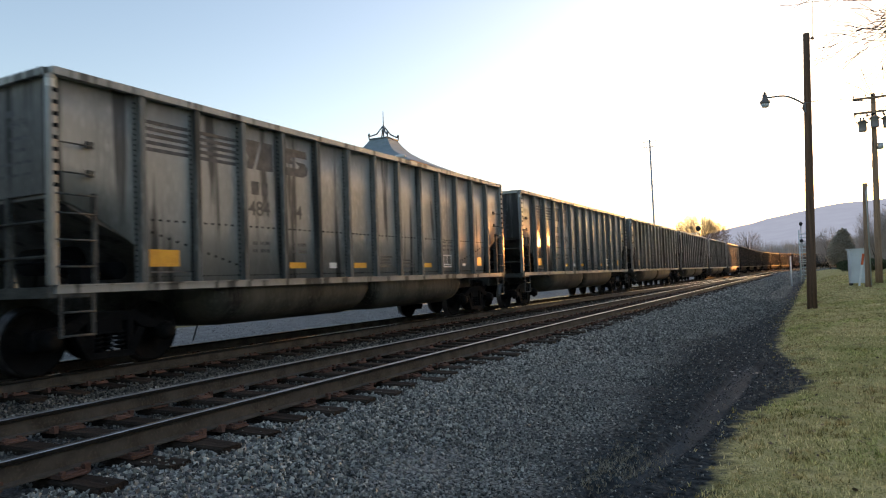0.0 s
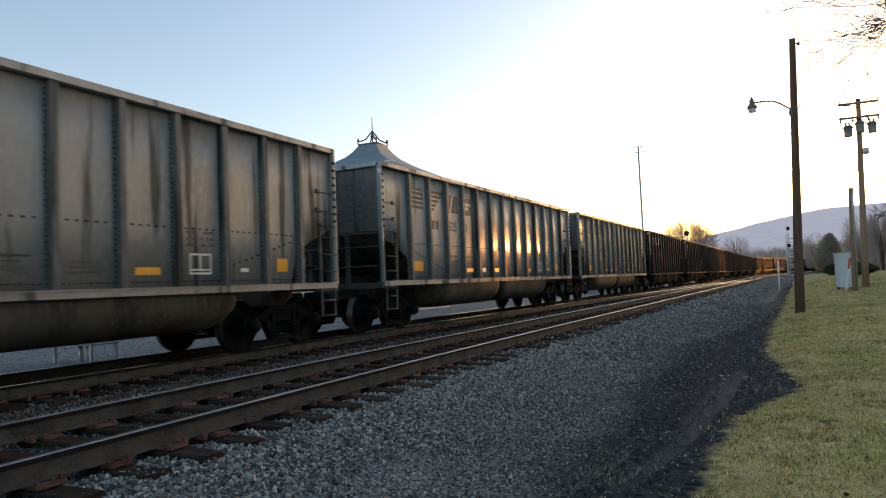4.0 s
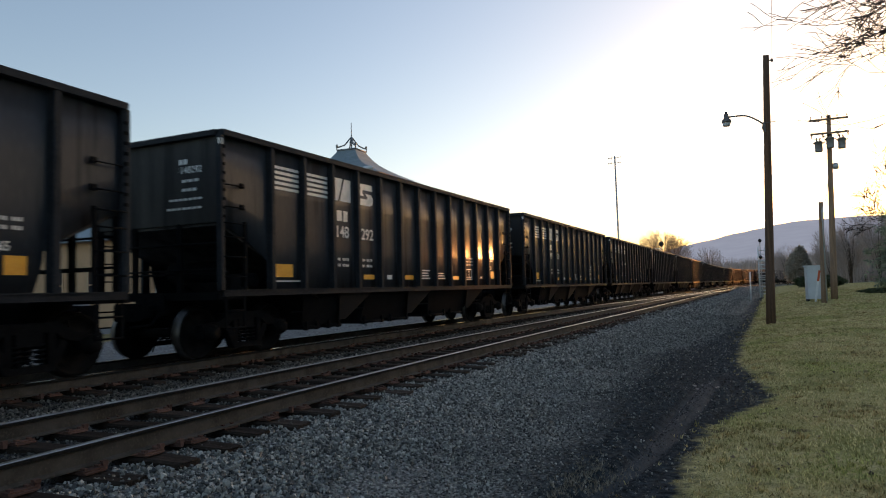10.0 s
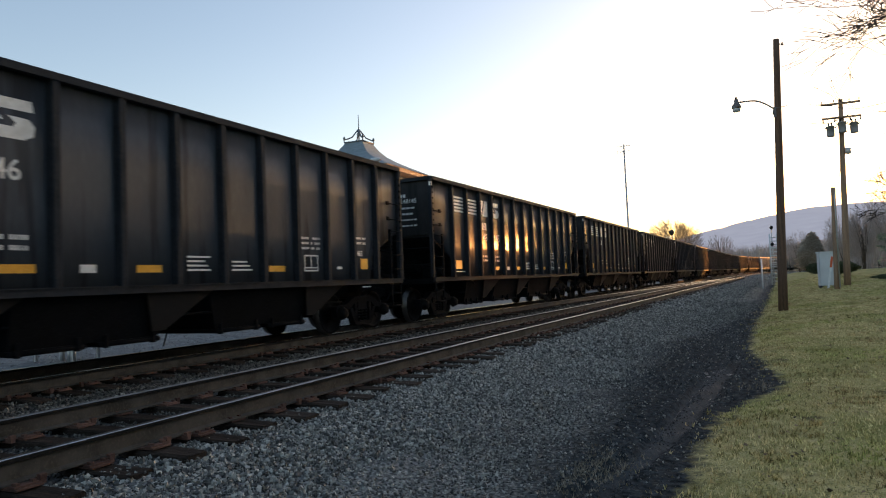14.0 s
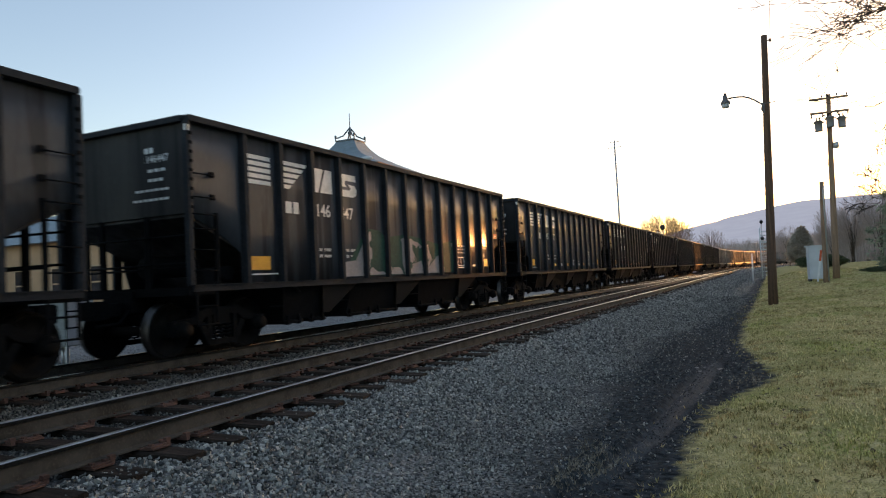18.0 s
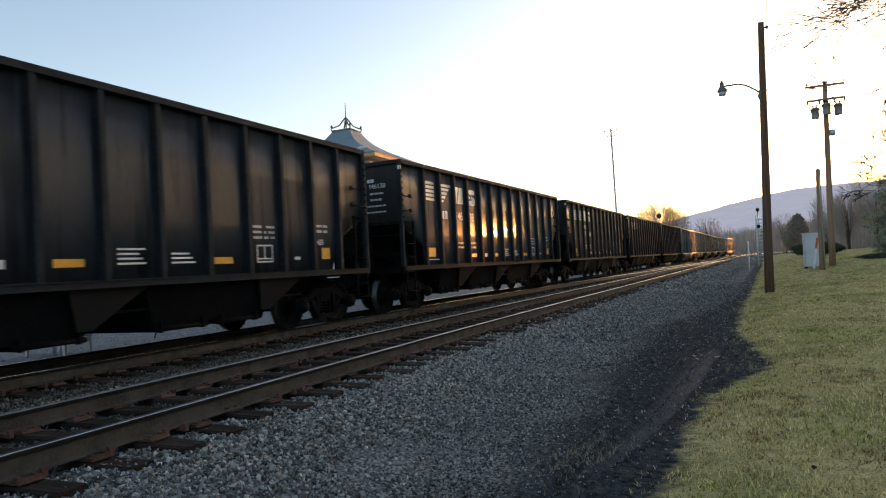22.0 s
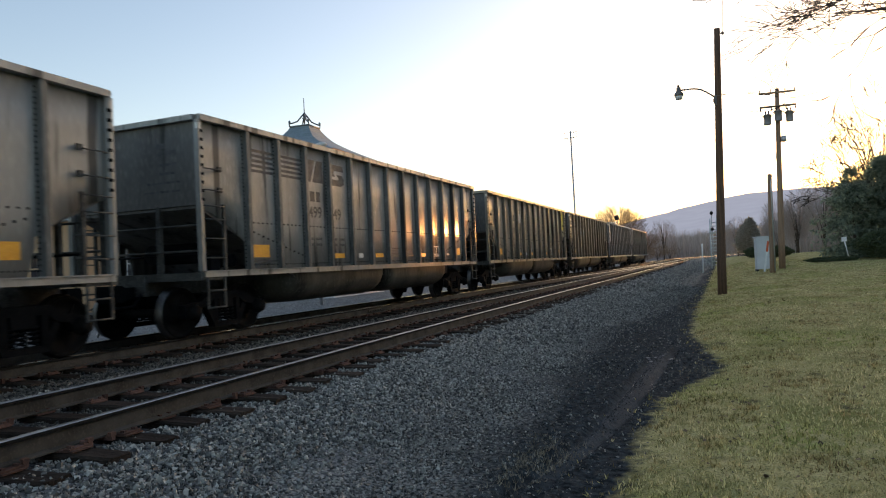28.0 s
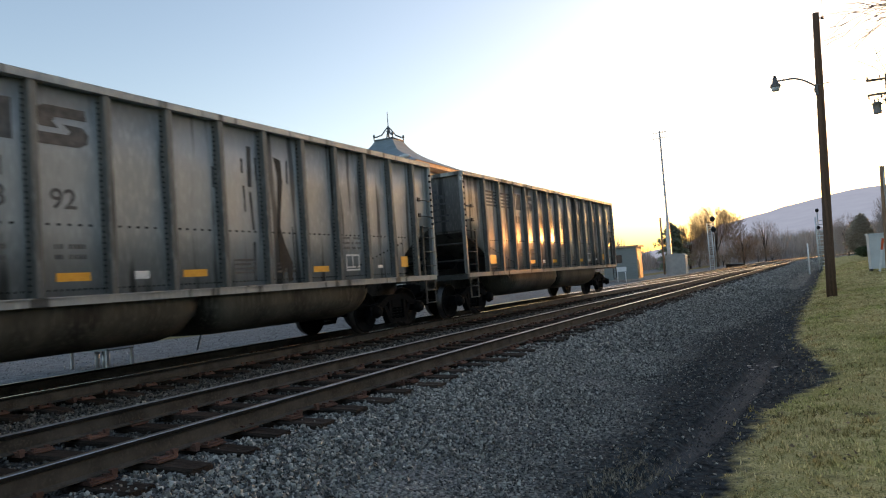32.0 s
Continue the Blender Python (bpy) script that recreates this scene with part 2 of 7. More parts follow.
M_TIE = mat("creosoted_timber", (0.044, 0.033, 0.0255), 0.9, 0, (0.018, 0.0145, 0.012), 5, (0.085, 0.064, 0.050), 22, 0.8, 24, (1, 8, 4), spec=0.08, per_object=0.35)
M_PLATE = mat("rusty_tie_plate", (0.120, 0.066, 0.050), 0.9, 0.0, (0.062, 0.039, 0.031), 8, (0.155, 0.092, 0.072), 40, 0.2, spec=0.1, per_object=0.35)
M_STONE = island_mat("ballast_stone", (0.034, 0.0345, 0.032), (0.44, 0.432, 0.375), 0.55, 1.6, 0.0, 0.5)
M_STONE_DARK = island_mat("dark_ballast_stone", (0.014, 0.0135, 0.012), (0.20, 0.19, 0.16), 0.7, 1.7, 0.0, 0.22)
M_POLE = mat("weathered_pole_timber", (0.33, 0.215, 0.14), 0.85, 0, (0.21, 0.135, 0.092), 2, (0.40, 0.27, 0.18), 25, 0.4, 25, (6, 6, 0.35), spec=0.2)
M_CABIN = mat("weathered_cabin_paint", (0.42, 0.41, 0.38), 0.6, 0, (0.34, 0.33, 0.31), 2, (0.46, 0.45, 0.42), 30, 0.05)
M_POLE_DARK = mat("dark_creosoted_pole", (0.155, 0.092, 0.060), 0.85, 0, (0.085, 0.052, 0.037), 2, (0.20, 0.125, 0.085), 25, 0.5, 25, (6, 6, 0.3), spec=0.2)
M_GALV = mat("galvanised_steel", (0.50, 0.51, 0.52), 0.45, 0.6, (0.40, 0.41, 0.42), 4, (0.58, 0.58, 0.58), 30, 0.06)
M_CAB = mat("pale_grey_cabinet_paint", (0.62, 0.64, 0.65), 0.5, 0, (0.54, 0.56, 0.57), 2, (0.66, 0.67, 0.68), 30, 0.05)
M_ORANGE = mat("orange_marker", (0.75, 0.12, 0.03), 0.5, 0, None, 6)
M_SLATE = mat("slate_roofing", (0.20, 0.255, 0.285), 0.6, 0, (0.14, 0.185, 0.205), 4, (0.26, 0.31, 0.33), 25, 0.3, 20, (1, 1, 3))
M_COPPER = mat("weathered_metal_cresting", (0.20, 0.22, 0.23), 0.6, 0.2, (0.13, 0.14, 0.15), 5)
# Low orange sunlight on the hall's boards is put into this tan.
M_HALL = mat("sunlit_boarding", (0.50, 0.31, 0.17), 0.7, 0, (0.42, 0.26, 0.14), 1.5, (0.38, 0.24, 0.14), 20, 0.1)
M_SIDING = mat("white_painted_siding", (0.74, 0.73, 0.70), 0.6, 0, (0.66, 0.65, 0.62), 1.5, (0.6, 0.59, 0.57), 20, 0.1)
M_WOODY = mat("tan_timber_trim", (0.48, 0.33, 0.2), 0.7, 0, (0.4, 0.27, 0.16), 3)
M_GLASS = mat("dark_window_glass", (0.02, 0.022, 0.025), 0.08, 0, (0.03, 0.03, 0.035), 1, None, 5, 0)
M_SHED = mat("grey_green_shed_siding", (0.23, 0.25, 0.24), 0.8, 0, (0.18, 0.2, 0.19), 2, None, 20, 0.15, 20, (1, 1, 6))
# Orange sun on the shed's right face is mixed into this colour.
M_DOOR = mat("sunlit_door_paint", (0.50, 0.34, 0.15), 0.6, 0, None, 3)
M_BARK = mat("grey_brown_bark", (0.085, 0.062, 0.047), 0.9, 0, (0.055, 0.04, 0.032), 4, (0.13, 0.10, 0.075), 30, 0.5, 20, (3, 3, 1))
M_TWIG = mat("bare_twigs", (0.032, 0.026, 0.022), 0.9, 0, (0.024, 0.019, 0.016), 3, None, 20, 0, spec=0.05)
M_NEEDLE = island_mat("evergreen_sprays", (0.15, 0.185, 0.14), (0.38, 0.42, 0.30), 0.7, 1.0, 0.55)
M_HEDGE = island_mat("clipped_shrub_leaves", (0.05, 0.068, 0.04), (0.13, 0.155, 0.08), 0.9, 1.0, 0.3)
M_GRASS = island_mat("winter_grass", (0.20, 0.185, 0.06), (0.97, 0.83, 0.45), 0.65, 1.0, 0.35, 0.3)


def patchy(m, other, scale, lo, hi):
    """Turns a piece-by-piece colour towards another one in patches of the ground."""
    n, l = m.node_tree.nodes, m.node_tree.links
    b = n["Principled BSDF"]
    src = b.inputs["Base Color"].links[0].from_socket
    tc, nz = n.new("ShaderNodeTexCoord"), n.new("ShaderNodeTexNoise")
    nz.inputs["Scale"].default_value, nz.inputs["Detail"].default_value = scale, 5
    l.new(tc.outputs["Object"], nz.inputs["Vector"])
    r = n.new("ShaderNodeMapRange")
    r.inputs["From Min"].default_value, r.inputs["From Max"].default_value = lo, hi
    l.new(nz.outputs["Fac"], r.inputs["Value"])
    mx = n.new("ShaderNodeMix")
    mx.data_type = "RGBA"
    mx.blend_type = "MULTIPLY"
    mx.inputs["B"].default_value = (*other, 1)
    l.new(src, mx.inputs["A"])
    l.new(r.outputs[0], mx.inputs["Factor"])
    l.new(mx.outputs["Result"], b.inputs["Base Color"])
    for t in [x for x in n if x.bl_idname == "ShaderNodeBsdfTranslucent"]:
        l.new(mx.outputs["Result"], t.inputs["Color"])


patchy(M_GRASS, (0.66, 0.78, 0.52), 0.4, 0.46, 0.60)
patchy(M_GRASS, (0.58, 0.52, 0.46), 0.9, 0.53, 0.64)
patchy(M_GRASS, (0.72, 0.60, 0.50), 2.3, 0.52, 0.66)
patchy(M_GRASS, (0.55, 0.51, 0.45), 9.0, 0.56, 0.68)
# Woods and the olive conifer are paler than bark and needles, for haze.
M_WOOD_FAR = island_mat("haze_paled_woods", (0.27, 0.22, 0.20), (0.48, 0.40, 0.36))
M_OLIVE = island_mat("haze_paled_conifer", (0.32, 0.285, 0.23), (0.56, 0.50, 0.42), 0.9, 1.0, 0.45)
M_WARM = island_mat("warm_bare_twigs", (0.13, 0.09, 0.06), (0.34, 0.24, 0.16))
M_BLACKRUB = mat("black_iron", (0.02, 0.02, 0.021), 0.55, 0.3, None, 5)
M_SIGN = mat("white_sign_face", (0.78, 0.78, 0.77), 0.5, 0, (0.7, 0.7, 0.69), 4)


# ---- mesh tools ----
def box(bm, x0, x1, y0, y1, z0, z1, mi=0):
    v = [bm.verts.new((x, y, z)) for x in (x0, x1) for y in (y0, y1) for z in (z0, z1)]
    for q in ((0, 1, 3, 2), (4, 6, 7, 5), (0, 4, 5, 1), (2, 3, 7, 6), (0, 2, 6, 4), (1, 5, 7, 3)):
        f = bm.faces.new([v[i] for i in q])
        f.material_index = mi
    return v


def prism(bm, ring, direction, mi=0, smooth=False):
    """A closed ring of points pushed along a direction."""
    a = [bm.verts.new(p) for p in ring]
    b = [bm.verts.new(Vector(p) + Vector(direction)) for p in ring]
    n = len(a)
    bm.faces.new(a[::-1]).material_index = mi
    bm.faces.new(b).material_index = mi
    for i in range(n):
        f = bm.faces.new((a[i], a[(i + 1) % n], b[(i + 1) % n], b[i]))
        f.material_index, f.smooth = mi, smooth
    return a + b


def tube(bm, points, radii, sides=8, caps=True, mi=0):
    """A round bar through points; radii one number or one each."""
    pts = [Vector(p) for p in points]
    rad = radii if isinstance(radii, (list, tuple)) else [radii] * len(pts)
    rings = []
    for i, p in enumerate(pts):
        d = (pts[min(i + 1, len(pts) - 1)] - pts[max(i - 1, 0)]).normalized()
        a = d.orthogonal().normalized() if i == 0 else (rings_a - d * rings_a.dot(d)).normalized()
        rings_a = a
        c = d.cross(a)
        rings.append([bm.verts.new(p + rad[i] * (math.cos(2 * math.pi * k / sides) * a + math.sin(2 * math.pi * k / sides) * c)) for k in range(sides)])
    for r, s in zip(rings, rings[1:]):
        for k in range(sides):
            f = bm.faces.new((r[k], r[(k + 1) % sides], s[(k + 1) % sides], s[k]))
            f.smooth, f.material_index = True, mi
    if caps:
        bm.faces.new(rings[0][::-1]).material_index = mi
        bm.faces.new(rings[-1]).material_index = mi


def lathe(bm, profile, sides=24, axis="z", centre=(0, 0, 0), mi=0):
    """Radius and height pairs turned round an axis."""
    rings = []
    for r, h in profile:
        ring = []
        for k in range(sides):
            a = 2 * math.pi * k / sides
            p = (r * math.cos(a), r * math.sin(a), h)
            if axis == "x":
                p = (h, r * math.cos(a), r * math.sin(a))
            ring.append(bm.verts.new(Vector(p) + Vector(centre)))
        rings.append(ring)
    for r, s in zip(rings, rings[1:]):
        for k in range(sides):
            f = bm.faces.new((r[k], r[(k + 1) % sides], s[(k + 1) % sides], s[k]))
            f.smooth, f.material_index = True, mi
    bm.faces.new(rings[0][::-1]).material_index = mi
    bm.faces.new(rings[-1]).material_index = mi


def mesh_of(name, bm, *materials):
    bmesh.ops.recalc_face_normals(bm, faces=bm.faces)
    me = bpy.data.meshes.new(name)
    bm.to_mesh(me)
    bm.free()
    for m in materials:
        me.materials.append(m)
    return me


def part(name, bm, material, parent, label="", m=None):
    """A bmesh, or a mesh that pieces share, as one object under its thing."""
    me = bm if isinstance(bm, bpy.types.Mesh) else mesh_of(name, bm, *(material if isinstance(material, (list, tuple)) else (material,)))
    ob = new(name, me)
    ob.parent = parent
    if m is not None:
        ob.matrix_basis = m
    return tagged(ob, label) if label else ob


def thing(name, m=None, label="", category="", group="", kind=""):
    ob = new(name)
    ob.empty_display_size = 0.2
    if m is not None:
        ob.matrix_basis = m
    return tagged(ob, label, category, group, kind)


def raw(name, verts, faces, material, kind="", label="", category="", parent=None):
    me = bpy.data.meshes.new(name)
    me.from_pydata(verts, [], faces)
    for mm in material if isinstance(material, (list, tuple)) else (material,):
        me.materials.append(mm)
    me.update()
    ob = new(name, me)
    ob.parent = parent
    return tagged(ob, label, category, "", kind)


def soup(name, base_v, base_f, places, scales, turns, material, **tags):
    """Many copies of a small shape in one mesh: places (n,3), scales (n,3), turns (n,3) as matrices are made here."""
    n = len(places)
    c, s = np.cos(turns), np.sin(turns)
    rot = np.zeros((n, 3, 3))
    ca, sa, cb, sb, cc, sc = c[:, 0], s[:, 0], c[:, 1], s[:, 1], c[:, 2], s[:, 2]
    rot[:, 0] = np.stack([cc * cb, cc * sb * sa - sc * ca, cc * sb * ca + sc * sa], -1)
    rot[:, 1] = np.stack([sc * cb, sc * sb * sa + cc * ca, sc * sb * ca - cc * sa], -1)
    rot[:, 2] = np.stack([-sb, cb * sa, cb * ca], -1)
    v = np.einsum("nij,nkj->nki", rot, base_v[None] * scales[:, None]) + places[:, None]
    f = (base_f[None] + (np.arange(n) * len(base_v))[:, None, None]).reshape(-1, base_f.shape[1])
    me = bpy.data.meshes.new(name)
    k = base_f.shape[1]
    me.vertices.add(v.shape[0] * v.shape[1])
    me.vertices.foreach_set("co", v.reshape(-1))
    me.loops.add(f.size)
    me.loops.foreach_set("vertex_index", f.reshape(-1).astype(np.int32))
    me.polygons.add(len(f))
    me.polygons.foreach_set("loop_start", (np.arange(len(f)) * k).astype(np.int32))
    me.update(calc_edges=True)
    me.validate()
    me.shade_flat()
    me.materials.append(material)
    return tagged(new(name, me), **tags)


# ---- the line of the tracks ----
KNOTS = [-30, -6, 0, 15, 30, 50, 80, 120, 180, 300, 700]
BENDS = [0, 0.0030, 0.00539, 0.00146, -0.00056, 0.00039, -0.00022, 0.00001, 0.00385, 0.00779, 0.00779]
LINE_S = np.arange(-120, 640, 0.5)
LINE_TH = np.cumsum(np.interp(LINE_S, KNOTS, BENDS) * 0.5)
LINE_TH -= np.interp(0, LINE_S, LINE_TH)
LINE_X, LINE_Y = np.cumsum(np.sin(LINE_TH) * 0.5), np.cumsum(np.cos(LINE_TH) * 0.5)
LINE_X, LINE_Y = LINE_X - np.interp(0, LINE_S, LINE_X), LINE_Y - np.interp(0, LINE_S, LINE_Y)
NEAR, FAR = -5.41, -9.555


def line(s, off=0.0):
    """The place and heading at s metres along the line, off metres to its right."""
    x, y, th = (float(np.interp(s, LINE_S, a)) for a in (LINE_X, LINE_Y, LINE_TH))
    return x + off * math.cos(th), y - off * math.sin(th), th


def on_line(s, off, z=0.0):
    x, y, th = line(s, off)
    return pose(x, y, z, 0, 0, -math.degrees(th))


# ---- ground ----
def smooth(a, b, v):
    w = np.clip((v - a) / (b - a), 0, 1)
    return w * w * (3 - 2 * w)


# the lawn's worn edge, the black dirt's other edge and the two wheel ruts, as x at each y
EDGE_Y = [-120, 0, 4.8, 6.2, 7.1, 8.5, 9.3, 10.4, 11.2, 12.4, 13.4, 15.5, 21.7, 28, 41, 300]
EDGE_X = [-0.6, -0.58, -0.53, -0.45, -0.40, -0.26, 0.0, 0.42, 0.53, 0.46, 0.34, 0.17, 0.42, 0.85, 1.65, 1.65]
DARK_Y = [-120, 0, 4.5, 7.6, 11, 16.5, 19.6, 26, 41, 300]
DARK_X = [-1.5, -1.5, -1.5, -1.46, -1.53, -1.43, -0.75, 0.1, 1.35, 1.35]
RUT_Y = [3.0, 5.6, 6.06, 6.5, 7.2, 8.0, 8.8, 9.7, 11.9, 14.0]
RUT_A = [-1.40, -0.98, -0.90, -0.80, -0.68, -0.57, -0.50, -0.38, -0.20, -0.02]
RUT_B = [-1.62, -1.13, -1.04, -0.95, -0.86, -0.80, -0.74, -0.66, -0.47, -0.30]


def beside(s, ys, xs):
    """Turns x at y into metres right of the line."""
    s = np.clip(np.asarray(s, float), -110, 300)
    y = np.interp(s, LINE_S, LINE_Y)
    bend = np.where(y > 41, np.interp(41, LINE_Y, LINE_X), np.interp(np.minimum(y, 41), LINE_Y, LINE_X))
    return np.interp(y, ys, xs) - bend


def height(u, s):
    """Ground height at u metres right of the line and s metres along it."""
    u, s = np.asarray(u, float), np.asarray(s, float)
    z = -0.262 - 0.278 * smooth(-3.9, -2.0, u) + 0.0 * s
    z = z - 0.03 * smooth(-2.0, -1.0, u) + 0.06 * smooth(-0.1, 0.6, u - beside(s, EDGE_Y, EDGE_X))
    rise = 0.0105 * np.clip(s - 9, 0, 75) + 0.018 * np.clip(u - 3, 0, 30) * smooth(25, 70, s)
    z = z + rise * smooth(-0.5, 2.5, u) * (1 - smooth(112, 150, s))
    for xs, deep in ((RUT_A, 0.050), (RUT_B, 0.065)):
        d = u - beside(s, RUT_Y, xs)
        z = z + (-deep * np.exp(-(d / 0.055) ** 2) + 0.35 * deep * np.exp(-((np.abs(d) - 0.12) / 0.05) ** 2)) * smooth(3.5, 5.5, s) * (1 - smooth(11, 13.5, s))
    z = z - 0.22 * smooth(-10.9, -12.6, u)
    return z


def ground_sheet():
    us = np.r_[-1500, -700, -350, -180, -100, -60, -40, -30, -24, -20, -17, -15, -14, np.arange(-13, -2.2, 0.2), np.arange(-2.2, 1.6, 0.055), np.arange(1.6, 3.01, 0.16), np.arange(3.5, 8, 0.5), 9, 11, 14, 18, 24, 32, 45, 70, 110, 180, 350, 700, 1500]
    ss = np.r_[-110, -70, -40, -20, -10, -5, np.arange(-3, 26, 0.22), np.arange(26, 60, 0.8), np.arange(60, 130, 3), np.arange(130, 330, 8)]
    verts, at, lawn_at, dark_at, wet_at = [], [], [], [], []
    for s in ss:
        x0, y0, th = line(s)
        if s > 150:
            x0, y0, th = line(150)
            y0, x0 = y0 + (s - 150), x0
        zz = height(us, np.full_like(us, s))
        for u, z in zip(us, zz):
            lump = 0.0
            if -13 < u < 8 and -4 < s < 60:
                amp = 0.02 if u > -0.3 else 0.012
                lump = amp * noise.noise((u * 1.3, s * 1.3, 0)) + amp * 0.6 * noise.noise((u * 5, s * 5, 3))
            verts.append((x0 + u * math.cos(th), y0 - u * math.sin(th), z + lump))
            at.append(u)
            e, d = float(beside(s, EDGE_Y, EDGE_X)), float(beside(s, DARK_Y, DARK_X))
            lawn_at.append(u - e)
            dark_at.append(u - d)
            a, b = float(beside(s, RUT_Y, RUT_A)), float(beside(s, RUT_Y, RUT_B))
            wet_at.append((1 - abs((u - (a + b) / 2) / (0.5 * (a - b) + 0.10))) * float(smooth(4.6, 6.5, s) * (1 - smooth(11.5, 13.5, s))))
    # the far field, on to the horizon
    x0, y0, th = line(150)
    for far in (400, 700, 1200, 2500, 4500):
        for u in us:
            verts.append((x0 + u * math.cos(th), y0 + far - 150 - u * math.sin(th), -0.3))
            at.append(u)
            lawn_at.append(u)
            dark_at.append(u)
            wet_at.append(-1.0)
    n = len(us)
    faces = [(r * n + c, r * n + c + 1, (r + 1) * n + c + 1, (r + 1) * n + c) for r in range(len(verts) // n - 1) for c in range(n - 1)]
    m = bpy.data.materials.new("ground_surface")
    m.use_nodes = True
    nd, l = m.node_tree.nodes, m.node_tree.links
    b = nd["Principled BSDF"]
    b.inputs["Roughness"].default_value = 0.8
    attr = nd.new("ShaderNodeAttribute")
    attr.attribute_name = "across"
    tc = nd.new("ShaderNodeTexCoord")

    def nz_(scale, detail=4):
        t = nd.new("ShaderNodeTexNoise")
        t.inputs["Scale"].default_value, t.inputs["Detail"].default_value = scale, detail
        l.new(tc.outputs["Object"], t.inputs["Vector"])
        return t.outputs["Fac"]

    def math_(op, a, bb, cc=None):
        t = nd.new("ShaderNodeMath")
        t.operation = op
        for i, v in enumerate((a, bb, cc)):
            if v is None:
                continue
            if isinstance(v, (int, float)):
                t.inputs[i].default_value = v
            else:
                l.new(v, t.inputs[i])
        return t.outputs[0]

    def range_(v, lo, hi, t0=0.0, t1=1.0):
        t = nd.new("ShaderNodeMapRange")
        t.inputs["From Min"].default_value, t.inputs["From Max"].default_value = lo, hi
        t.inputs["To Min"].default_value, t.inputs["To Max"].default_value = t0, t1
        l.new(v, t.inputs["Value"])
        return t.outputs[0]

    def mix_(fac, a, bb):
        t = nd.new("ShaderNodeMix")
        t.data_type = "RGBA"
        for key, v in (("A", a), ("B", bb)):
            if isinstance(v, tuple):
                t.inputs[key].default_value = (*v, 1)
            else:
                l.new(v, t.inputs[key])
        l.new(fac, t.inputs["Factor"])
        return t.outputs["Result"]

    u = math_("ADD", attr.outputs["Fac"], math_("MULTIPLY", math_("SUBTRACT", nz_(0.9, 6), 0.5), 1.5))
    u2 = math_("ADD", attr.outputs["Fac"], math_("MULTIPLY", math_("SUBTRACT", nz_(1.1, 4), 0.5), 0.45))
    fine, mid = nz_(38, 5), nz_(6, 5)
    stone = mix_(range_(fine, 0.35, 0.65), (0.06, 0.061, 0.063), (0.31, 0.303, 0.292))
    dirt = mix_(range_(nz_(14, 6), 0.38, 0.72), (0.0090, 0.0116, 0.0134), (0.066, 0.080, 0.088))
    grass = mix_(range_(mid, 0.35, 0.65), (0.40, 0.345, 0.135), (0.60, 0.50, 0.235))
    grass = mix_(range_(nz_(0.7, 4), 0.46, 0.66), grass, (0.30, 0.285, 0.10))
    grass = mix_(range_(nz_(2.2, 5), 0.60, 0.72), grass, (0.13, 0.105, 0.06))
    grass = mix_(range_(fine, 0.55, 0.75), grass, (0.55, 0.48, 0.28))
    grass = mix_(range_(nz_(55, 3), 0.36, 0.5, 0.75, 0.0), grass, (0.10, 0.095, 0.035))
    lot = mix_(range_(nz_(3, 5), 0.3, 0.7), (0.12, 0.122, 0.12), (0.24, 0.243, 0.24))
    lot = mix_(range_(nz_(28, 4), 0.5, 0.68), lot, (0.34, 0.34, 0.33))
    sep = nd.new("ShaderNodeSeparateXYZ")
    l.new(tc.outputs["Object"], sep.inputs[0])
    lawn_a, dark_a, wet_a = (nd.new("ShaderNodeAttribute") for _ in range(3))
    lawn_a.attribute_name, dark_a.attribute_name, wet_a.attribute_name = "lawn", "dark", "wet_sheen"
    wet_sheen = range_(math_("ADD", wet_a.outputs["Fac"], math_("MULTIPLY", math_("SUBTRACT", nz_(5, 4), 0.5), 0.9)), 0.15, 0.55)
    # Blue-grey colour carries the sky's sheen on the damp band between the ruts.
    dirt = mix_(math_("MULTIPLY", wet_sheen, 0.8), dirt, (0.062, 0.072, 0.078))
    gravel = mix_(range_(nz_(30, 5), 0.40, 0.64), (0.045, 0.0455, 0.044), (0.40, 0.395, 0.355))
    fines = mix_(range_(nz_(0.7, 5), 0.38, 0.62), mix_(range_(nz_(34, 5), 0.42, 0.66), (0.032, 0.0325, 0.0325), (0.25, 0.248, 0.23)), gravel)
    shift = math_("MULTIPLY", math_("SUBTRACT", nz_(1.1, 6), 0.5), 1.1)
    c = mix_(range_(math_("ADD", attr.outputs["Fac"], shift), -3.4, -2.2), stone, fines)
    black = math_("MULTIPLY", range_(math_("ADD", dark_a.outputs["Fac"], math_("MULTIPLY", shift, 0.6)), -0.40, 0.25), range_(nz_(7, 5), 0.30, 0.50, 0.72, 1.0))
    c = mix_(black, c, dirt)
    # darker along the far track and between the near rails
    dark_bed = math_("MAXIMUM", range_(attr.outputs["Fac"], -7.9, -7.5, 1.0, 0.0), range_(math_("ABSOLUTE", math_("ADD", attr.outputs["Fac"], 5.41), 0), 0.6, 0.85, 1.0, 0.0))
    c = mix_(math_("MULTIPLY", dark_bed, 0.62), c, (0.028, 0.027, 0.025))
    worn = math_("ADD", lawn_a.outputs["Fac"], math_("ADD", math_("MULTIPLY", math_("SUBTRACT", nz_(6, 5), 0.5), 0.45), math_("MULTIPLY", math_("SUBTRACT", nz_(1.6, 3), 0.5), 0.3)))
    c = mix_(range_(worn, -0.06, 0.14), c, grass)
    c = mix_(range_(attr.outputs["Fac"], -12.6, -11.4, 1.0, 0.0), c, lot)
    edge = math_("ADD", attr.outputs["Fac"], math_("MULTIPLY", math_("SUBTRACT", nz_(0.6, 4), 0.5), 1.6))
